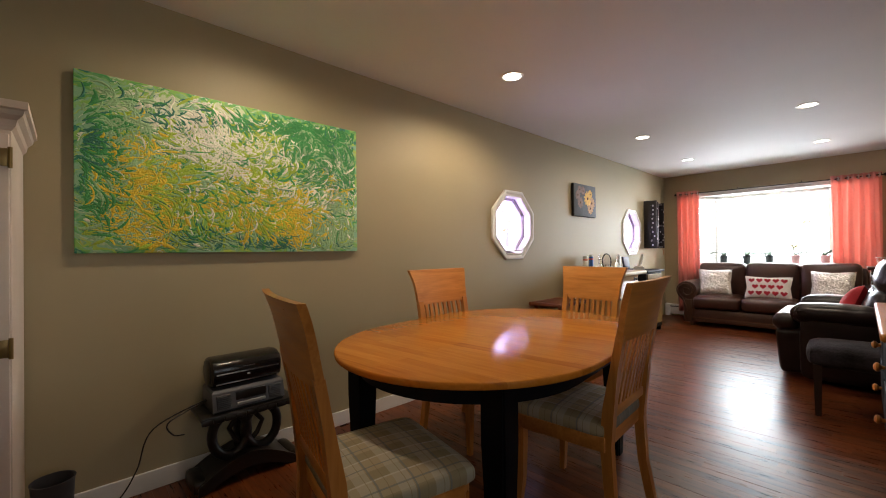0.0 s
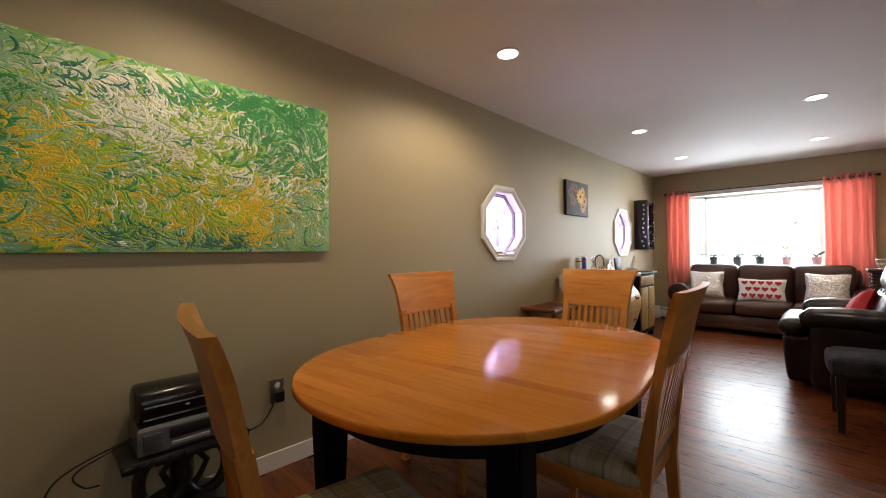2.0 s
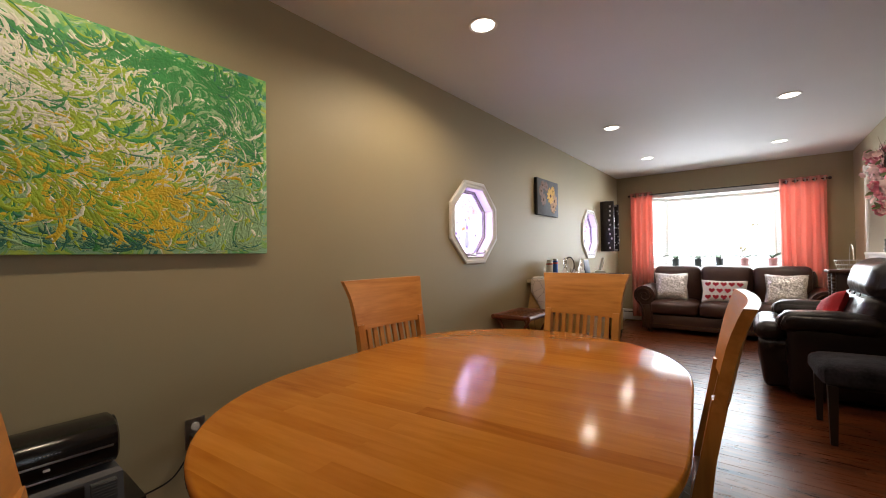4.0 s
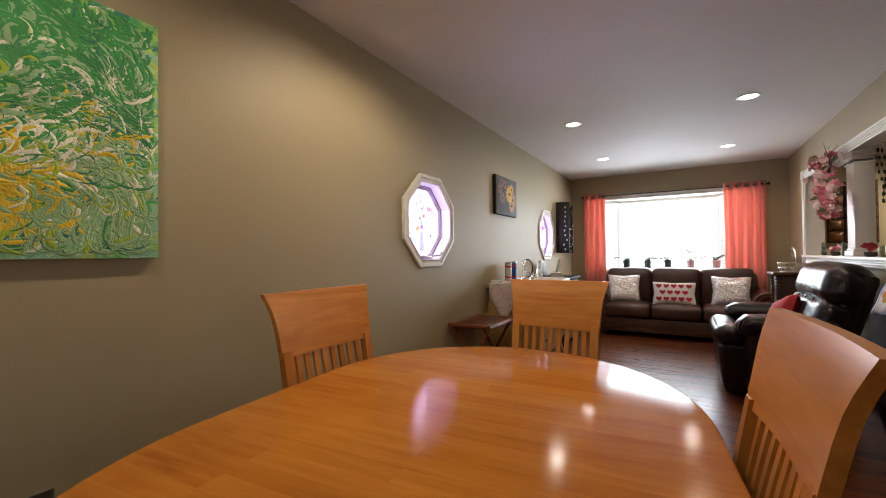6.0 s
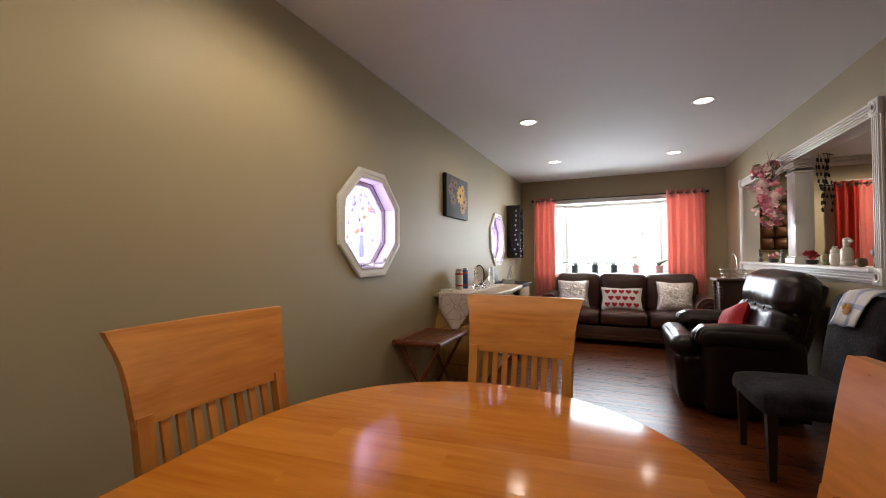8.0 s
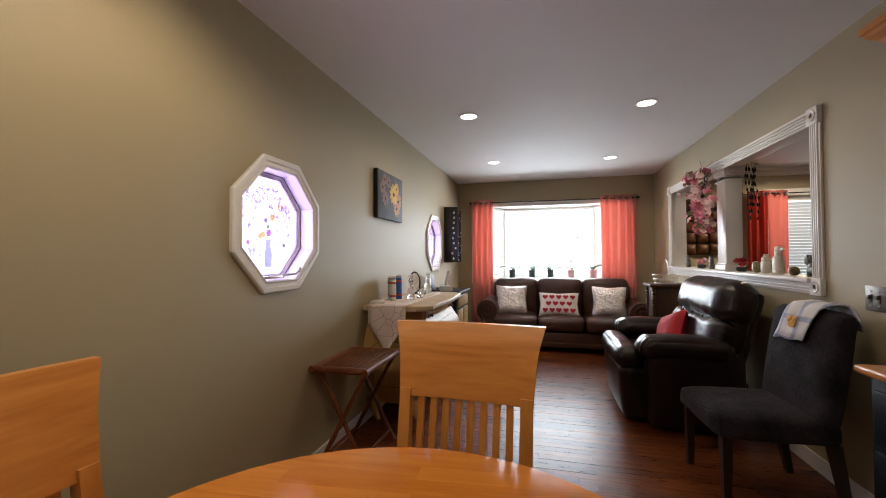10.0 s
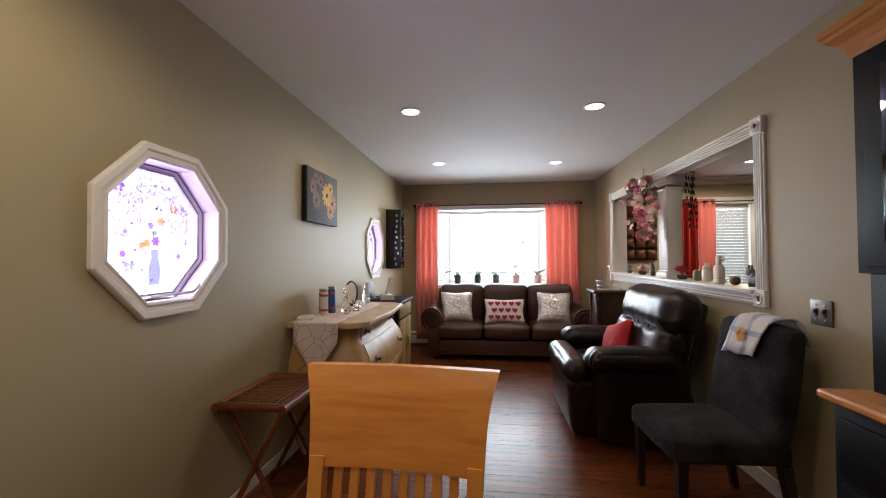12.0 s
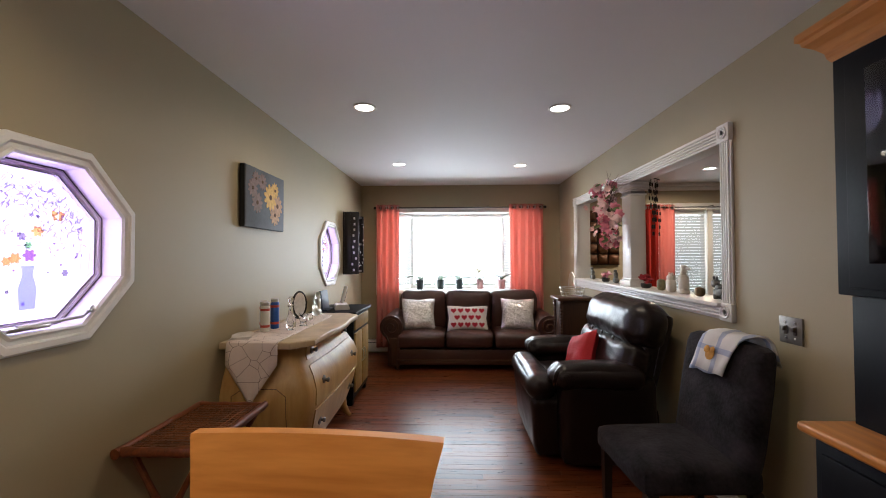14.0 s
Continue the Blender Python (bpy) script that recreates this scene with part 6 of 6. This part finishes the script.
nb = thing("letter_holder", pose(5.26, 2.50, 0.875), "dark upright folder stand behind the phone", "holder")
part("panel", box(B(), -0.10, 0.10, -0.012, 0.012, 0, 0.19, 0.004, M=pose(0, 0, 0, -8)), material("navy_board", (0.025, 0.03, 0.06), 0.5), nb)
part("foot", box(B(), -0.10, 0.10, -0.05, 0.05, 0, 0.012, 0.003), MATS["navy_board"], nb)

# orchids on the sill
LEAF = material("orchid_leaf", (0.035, 0.075, 0.022), 0.4, vary=0.3, scale=20)
TERRA = {"dark": material("dark_pot", (0.02, 0.03, 0.03), 0.4), "pink": material("pale_pink_pot", (0.55, 0.33, 0.33), 0.5)}


def orchid(y, pot, seed, spike=None):
    th = thing("potted_orchid", pose(7.36, y, 0.90), "potted orchid with strap leaves in a " + ("dark green" if pot == "dark" else "pale pink") + " pot", "plant", "orchids on the sill")
    bm = B()
    lathe(bm, [(0.040, 0), (0.044, 0.004), (0.055, 0.13), (0.060, 0.135), (0.060, 0.15), (0.052, 0.15), (0.05, 0.135), (0.001, 0.13)], 22)
    part("pot", bm, TERRA[pot], th)
    r = random.Random(seed)
    for k in range(5):
        a = (90 if k % 2 else -90) * math.pi / 180 + r.uniform(-0.5, 0.5) + (1.57 if k == 4 else 0)
        ln, up = r.uniform(0.17, 0.25), r.uniform(0.03, 0.085)
        bm = B()
        rows = []
        for i in range(9):
            t = i / 8
            rad = ln * t
            z = 0.145 + up * math.sin(t * 2.2) * 1.1 - 0.03 * t * t
            w = 0.034 * math.sin(math.pi * min(0.97, t * 0.85 + 0.12)) + 0.002
            c, s = math.cos(a), math.sin(a)
            rows.append([bm.verts.new((rad * c - s * q * w, rad * s + c * q * w, z + abs(q) * 0.008)) for q in (-1, 0, 1)])
        for p, q in zip(rows, rows[1:]):
            for j in range(2):
                bm.faces.new((p[j], p[j + 1], q[j + 1], q[j]))
        ob = part("leaf", bm, LEAF, th)
        ob.modifiers.new("thick", "SOLIDIFY").thickness = 0.003
    if spike:
        bm = B()
        tube(bm, spike, [0.006] * len(spike), 6)
        part("flower_stem", bm, LEAF, th)
        bm = B()
        e = Vector(spike[-1])
        for k in range(5):
            rbox(bm, (e.x + r.uniform(-0.02, 0.02), e.y + r.uniform(-0.05, 0.03), e.z + r.uniform(-0.04, 0.01)), (0.03, 0.035, 0.03), 0.01, 2, wob=0.006)
        part("buds", bm, material("orchid_bud", (0.45, 0.42, 0.20), 0.6), th)
    return th


for y, pot, sd, sp in ((1.757, "dark", 1, None), (1.446, "dark", 2, None), (1.162, "dark", 3, [(0, 0, 0.14), (0, -0.03, 0.30), (0, -0.12, 0.46), (0, -0.26, 0.58), (0, -0.42, 0.65)]), (0.854, "pink", 4, [(0, 0, 0.14), (0, 0.02, 0.22), (0, 0.03, 0.30)]), (0.531, "pink", 5, None)):
    orchid(y, pot, sd, sp)

# heater along the front wall
ht = thing("baseboard_heater", pose(0, 0, 0), "white metal baseboard heater under the bay window", "heater")
part("housing", box(B(), XF - 0.07, XF - 0.002, 0.0, 2.58, 0.03, 0.20, 0.008), TRIM, ht)
part("slot", box(B(), XF - 0.074, XF - 0.066, 0.05, 2.55, 0.155, 0.17, 0.001), GREY, ht)
for y in (0.0, 2.5):
    part("end_cap", box(B(), XF - 0.078, XF - 0.002, y, y + 0.08, 0.0, 0.205, 0.006), TRIM, ht)

# towel over the grey chair
tw = thing("kitchen_towel", pose(3.40, 0.15, 0, 0, 0, 3) @ Matrix.Diagonal((1, 1, 0.955, 1)), "white folded towel with blue checks and a fruit print", "towel")


def towel_mat():
    m = bpy.data.materials.new("checked_towel")
    m.use_nodes = True
    N, L = m.node_tree.nodes, m.node_tree.links
    b = N["Principled BSDF"]
    b.inputs["Roughness"].default_value = 0.9
    tc, sp = N.new("ShaderNodeTexCoord"), N.new("ShaderNodeSeparateXYZ")
    L.new(tc.outputs["Object"], sp.inputs[0])
    cur = None
    for ax in (0, 2):
        mu, fr, lt, mx = N.new("ShaderNodeMath"), N.new("ShaderNodeMath"), N.new("ShaderNodeMath"), N.new("ShaderNodeMix")
        mu.operation, fr.operation, lt.operation = "MULTIPLY_ADD", "FRACT", "LESS_THAN"
        mu.inputs[1].default_value, mu.inputs[2].default_value, lt.inputs[1].default_value = 8.0, 0.35, 0.22
        mx.data_type = "RGBA"
        L.new(sp.outputs[ax], mu.inputs[0])
        L.new(mu.outputs[0], fr.inputs[0])
        L.new(fr.outputs[0], lt.inputs[0])
        ml = N.new("ShaderNodeMath")
        ml.operation = "MULTIPLY"
        ml.inputs[1].default_value = 0.6
        L.new(lt.outputs[0], ml.inputs[0])
        L.new(ml.outputs[0], mx.inputs[0])
        if cur:
            L.new(cur, mx.inputs[6])
        else:
            mx.inputs[6].default_value = (0.66, 0.64, 0.62, 1)
        mx.inputs[7].default_value = (0.20, 0.27, 0.48, 1)
        cur = mx.outputs[2]
    L.new(cur, b.inputs["Base Color"])
    return m


TOPB = 1.048
bm = B()
rows = []
prof = [(-0.165, 0.86), (-0.185, 0.92), (-0.205, 0.98), (-0.223, 1.03), (-0.245, 1.055), (-0.285, 1.064), (-0.325, 1.06), (-0.352, 1.03), (-0.358, 0.98), (-0.36, 0.93)]
for i, (y, z) in enumerate(prof):
    rows.append([bm.verts.new((-0.11 + 0.24 * k / 12 - 0.012 * i + 0.006 * math.sin(i + k), y + 0.003 * math.sin(k * 1.3 + i), z + 0.004 * math.sin(k * 0.9) - 0.02 * (k / 12) * (i < 2))) for k in range(13)])
for p, q in zip(rows, rows[1:]):
    for k in range(12):
        bm.faces.new((p[k], p[k + 1], q[k + 1], q[k]))
ob = part("cloth", bm, towel_mat(), tw)
md = ob.modifiers.new("thick", "SOLIDIFY")
md.thickness, md.offset = 0.006, 0
bm = B()
for dx, dz, r in ((0, 0, 0.032), (0.02, 0.02, 0.02), (-0.02, 0.025, 0.016)):
    lathe(bm, [(r, 0), (r * 0.7, 0.003), (0.001, 0.004)], 14, pose(0.0 + dx, -0.186, 0.945 + dz, -72))
part("fruit_print", bm, material("fruit_orange", (0.55, 0.28, 0.05), 0.8, vary=0.3, scale=40), tw)

# column in the pass-through and what stands on the ledge
co = thing("ledge_column", pose(4.99, -0.38, 1.124), "white square column with moulded base and capital on the ledge", "column", kind="structure")
part("shaft", box(B(), -0.08, 0.10, -0.065, 0.065, 0.07, 0.84, 0.004), TRIM, co)
part("base", box(box(B(), -0.10, 0.12, -0.08, 0.085, 0.0, 0.05, 0.006), -0.09, 0.11, -0.075, 0.075, 0.05, 0.07, 0.008), TRIM, co)
bm = B()
for d, z0, z1 in ((0.01, 0.80, 0.815), (0.0, 0.815, 0.85), (0.015, 0.85, 0.87), (0.03, 0.87, 0.90), (0.04, 0.90, 0.921)):
    box(bm, -0.08 - d, 0.10 + d, -0.065 - min(d, 0.02), 0.065 + min(d, 0.02), z0, z1, 0.004)
part("capital", bm, TRIM, co)

PINK = [material("blossom_" + n, c, 0.7, vary=0.2, scale=30) for n, c in (("pink", (0.80, 0.36, 0.42)), ("rose", (0.66, 0.22, 0.28)), ("pale", (0.84, 0.60, 0.58)))]
TWIG = material("dry_twig", (0.10, 0.06, 0.04), 0.8, vary=0.3)
wr = thing("flower_swag", pose(5.12, -0.20, 1.80), "hanging swag of pink artificial blossoms, leaves and dry twigs", "wreath")
rng = random.Random(11)


def blossom_mesh(mt, n=6, r=0.035):
    bm = B()
    for k in range(n):
        a = 2 * math.pi * k / n
        t = B()
        rows = []
        for i in range(4):
            u = i / 3
            w = r * 0.5 * math.sin(math.pi * (0.12 + 0.8 * u))
            rows.append([t.verts.new((r * u, q * w, r * (0.5 * u * u + 0.12 * abs(q)))) for q in (-1, 0, 1)])
        for p, q in zip(rows, rows[1:]):
            for j in range(2):
                t.faces.new((p[j], p[j + 1], q[j + 1], q[j]))
        merge(bm, t, pose(0, 0, 0, 0, 0, math.degrees(a)))
    rbox(bm, (0, 0, 0.005), (0.010, 0.010, 0.010), 0.004, 1)
    me = bpy.data.meshes.new("blossom")
    bm.to_mesh(me)
    bm.free()
    me.materials.append(mt)
    return me


bl = [blossom_mesh(p) for p in PINK]
lf = B()
lrows = [[lf.verts.new((0.06 * i / 4, q * 0.014 * math.sin(math.pi * (0.1 + 0.85 * i / 4)), 0.006 * abs(q) - 0.01 * (i / 4) ** 2)) for q in (-1, 0, 1)] for i in range(5)]
for p, q in zip(lrows, lrows[1:]):
    for j in range(2):
        lf.faces.new((p[j], p[j + 1], q[j + 1], q[j]))
lme = bpy.data.meshes.new("leaf")
lf.to_mesh(lme)
lf.free()
lme.materials.append(material("silk_leaf", (0.16, 0.20, 0.08), 0.6, vary=0.3, scale=20))
for k in range(150):
    v = rng.random()
    z = 0.26 - 0.58 * v
    wdt = 0.30 * (1 - abs(v - 0.35) * 1.1)
    x = rng.gauss(0, 0.55) * wdt + 0.22 * (0.45 - v) * 0.8
    y = rng.uniform(-0.03, 0.10) * (1 - 0.5 * v)
    ob = new("blossom" if k % 3 else "leaf", bl[(k * 7) % 3] if k % 3 else lme)
    ob.parent = wr
    ob.matrix_local = pose(x, y, z, rng.uniform(-130, -40), rng.uniform(-50, 50), rng.uniform(0, 360)) @ Matrix.Scale(rng.uniform(0.8, 1.35), 4)
for k in range(34):
    a = math.radians(rng.uniform(95, 225))
    ln = rng.uniform(0.16, 0.32)
    bm = B()
    x0, z0 = rng.uniform(-0.08, 0.03), rng.uniform(-0.1, 0.15)
    tube(bm, [(x0, 0.0, z0), (x0 + ln * 0.5 * math.cos(a), 0.02, z0 + ln * 0.45 * math.sin(a)), (x0 + ln * math.cos(a), rng.uniform(-0.03, 0.07), z0 + ln * 0.75 * math.sin(a) + 0.03)], [0.003, 0.002, 0.001], 5)
    part("twig", bm, TWIG, wr)
bm = B()
tube(bm, [(0.0, 0.02, -0.2), (-0.02, 0.0, 0.1), (-0.05, -0.03, 0.27)], 0.008, 6)
part("stem", bm, TWIG, wr)

fe = thing("hanging_mobile", pose(4.85, -0.50, 2.06), "hanging mobile of dark metal leaf drops on wires", "mobile")
for k in range(8):
    bm = B()
    x0 = -0.06 + 0.017 * k
    pts = [(x0, 0.06 - 0.016 * k + 0.02 * math.sin(i * 0.7 + k), -0.06 * i) for i in range(9 - k % 3)]
    tube(bm, pts, 0.0012, 4)
    part("wire", bm, IRON, fe)
    for p in pts[1:]:
        bm = B()
        rbox(bm, p, (0.012, 0.014, 0.032), 0.005, 2)
        part("drop", bm, IRON, fe)
bm = B()
tube(bm, [(-0.08, 0.08, 0), (0.08, -0.08, 0)], 0.004)
part("bar", bm, IRON, fe)

LZ = 1.124
STONE = material("grey_pewter_figure", (0.13, 0.13, 0.12), 0.45, 0.4, vary=0.4, scale=30)
IVORY = material("ivory_ceramic", (0.62, 0.56, 0.46), 0.4, vary=0.12, scale=20)


def figurine(name, x, mat, label, blobs, y=-0.36):
    th = thing(name, pose(x, y, LZ), label, "figurine")
    bm = B()
    for c, sz in blobs:
        rbox(bm, c, sz, min(sz) * 0.42, 4, wob=0.003)
    part("figure", bm, mat, th)


figurine("pewter_figurine", 6.02, STONE, "small grey pewter figurine on the white ledge", (((0, 0, 0.03), (0.07, 0.05, 0.06)), ((0, 0, 0.08), (0.05, 0.04, 0.06)), ((0.02, 0, 0.12), (0.04, 0.03, 0.05))))
figurine("pewter_figurine", 5.36, STONE, "small grey pewter figurine on the white ledge", (((0, 0, 0.03), (0.06, 0.05, 0.06)), ((0, 0, 0.08), (0.045, 0.04, 0.06)), ((0.015, 0, 0.115), (0.03, 0.03, 0.04))))
figurine("egg_ornament", 4.50, material("olive_stone", (0.22, 0.20, 0.10), 0.4, vary=0.4, scale=30), "olive green stone egg on the white ledge", (((0, 0, 0.045), (0.06, 0.06, 0.09)),))
figurine("owl_figurine", 4.36, IVORY, "ivory ceramic owl figurine on the white ledge", (((0, 0, 0.05), (0.075, 0.06, 0.10)), ((0, 0, 0.105), (0.06, 0.05, 0.05)), ((0.02, 0, 0.13), (0.016, 0.016, 0.03)), ((-0.02, 0, 0.13), (0.016, 0.016, 0.03))))
figurine("bird_figurine", 4.20, IVORY, "tall ivory ceramic bird figurine on the white ledge", (((0, 0, 0.02), (0.08, 0.06, 0.04)), ((0, 0, 0.075), (0.075, 0.06, 0.12)), ((0.0, 0, 0.14), (0.04, 0.035, 0.08)), ((-0.01, 0, 0.18), (0.055, 0.04, 0.045)), ((-0.055, 0, 0.178), (0.05, 0.016, 0.018))))
figurine("ball_ornament", 4.02, material("bronze_ball", (0.16, 0.11, 0.05), 0.35, 0.5, vary=0.4, scale=30), "small bronze ball ornament on the white ledge", (((0, 0, 0.032), (0.06, 0.06, 0.062)),))
figurine("cat_figurine", 3.83, STONE, "dark silver cat figurine on the white ledge", (((0, 0, 0.045), (0.10, 0.045, 0.05)), ((-0.035, 0, 0.02), (0.025, 0.04, 0.045)), ((0.035, 0, 0.02), (0.025, 0.04, 0.045)), ((0.045, 0, 0.095), (0.05, 0.045, 0.05)), ((0.06, 0, 0.125), (0.014, 0.012, 0.03)), ((0.032, 0, 0.125), (0.014, 0.012, 0.03)), ((-0.055, 0, 0.08), (0.016, 0.016, 0.07)), ((0.01, 0, 0.07), (0.05, 0.04, 0.04))), -0.37)


def flower_pot(x, mt, label):
    th = thing("small_flower_pot", pose(x, -0.36, LZ), label, "flowers")
    bm = B()
    lathe(bm, [(0.028, 0), (0.04, 0.012), (0.042, 0.035), (0.034, 0.04), (0.001, 0.04)], 18)
    part("bowl", bm, material("dark_bowl", (0.03, 0.025, 0.02), 0.4), th)
    r = random.Random(int(x * 10))
    for k in range(9):
        ob = new("blossom", bl[(k + int(x)) % 3] if mt is None else mt)
        ob.parent = th
        ob.matrix_local = pose(r.uniform(-0.045, 0.045), r.uniform(-0.03, 0.03), 0.05 + r.uniform(0, 0.035), r.uniform(-60, 60), r.uniform(-60, 60), r.uniform(0, 360)) @ Matrix.Scale(0.9, 4)


REDBL = blossom_mesh(material("blossom_red", (0.40, 0.03, 0.04), 0.7, vary=0.2), 5)
flower_pot(5.62, None, "small bowl of pink artificial flowers on the ledge")
flower_pot(4.74, REDBL, "small bowl of red artificial flowers on the ledge")

# woven panel art in the adjoining room
wa = thing("wall_art", pose(XF, -0.89, 1.66, 0, 0, 0), "brown woven metal panel art in a dark grid on the wall", "wall art")
part("frame", box(B(), -0.03, -0.002, -0.235, 0.235, -0.39, 0.39, 0.003), material("art_dark", (0.02, 0.014, 0.01), 0.5), wa)
for i in range(3):
    for j in range(5):
        bm = B()
        rbox(bm, (-0.04, -0.155 + 0.155 * i, -0.31 + 0.155 * j), (0.05, 0.14, 0.14), 0.02, 4, (0.02, 0, 0))
        part("panel", bm, material("copper_brown", (0.13, 0.055, 0.025), 0.45, 0.3, vary=0.35, scale=12), wa)

# ---- floor boards, last ----
def floor_boards():
    """Strip boards along y; the stretch round the walk as parts, the rest in one mesh."""
    W, rng = 0.057, random.Random(3)
    far = B()
    count = 0
    meshes = {}
    n = int((XF - XB) / W)
    for i in range(n + 1):
        x = XB + i * W
        y = -4.2 - rng.uniform(0, 0.9)
        while y < YL:
            ln = rng.choice((0.6, 0.8, 1.0, 1.2))
            a, b = max(y, -4.2), min(y + ln, YL)
            y += ln
            if b - a < 0.05:
                continue
            z = rng.choice((0.0, -0.0006, 0.0006))
            if 2.0 < x < 6.3 and a > -0.2 and abs(b - a - ln) < 1e-6 and count < 300:
                count += 1
                if ln not in meshes:
                    bm = B()
                    box(bm, 0.0004, W - 0.0004, 0.0004, ln - 0.0004, -0.012, 0.0, 0.0006, 1)
                    ob = part("floor_board", bm, FLOORW, floor, smooth=False)
                    meshes[ln] = ob.data
                else:
                    ob = new("floor_board", meshes[ln])
                    ob.parent = floor
                ob.location = (x, a, z)
            else:
                box(far, x + 0.0004, x + W - 0.0004, a + 0.0004, b - 0.0004, -0.012, z, 0)
    tagged(part("floor_boards", far, FLOORI, floor, smooth=False), kind="stuff")


floor_boards()
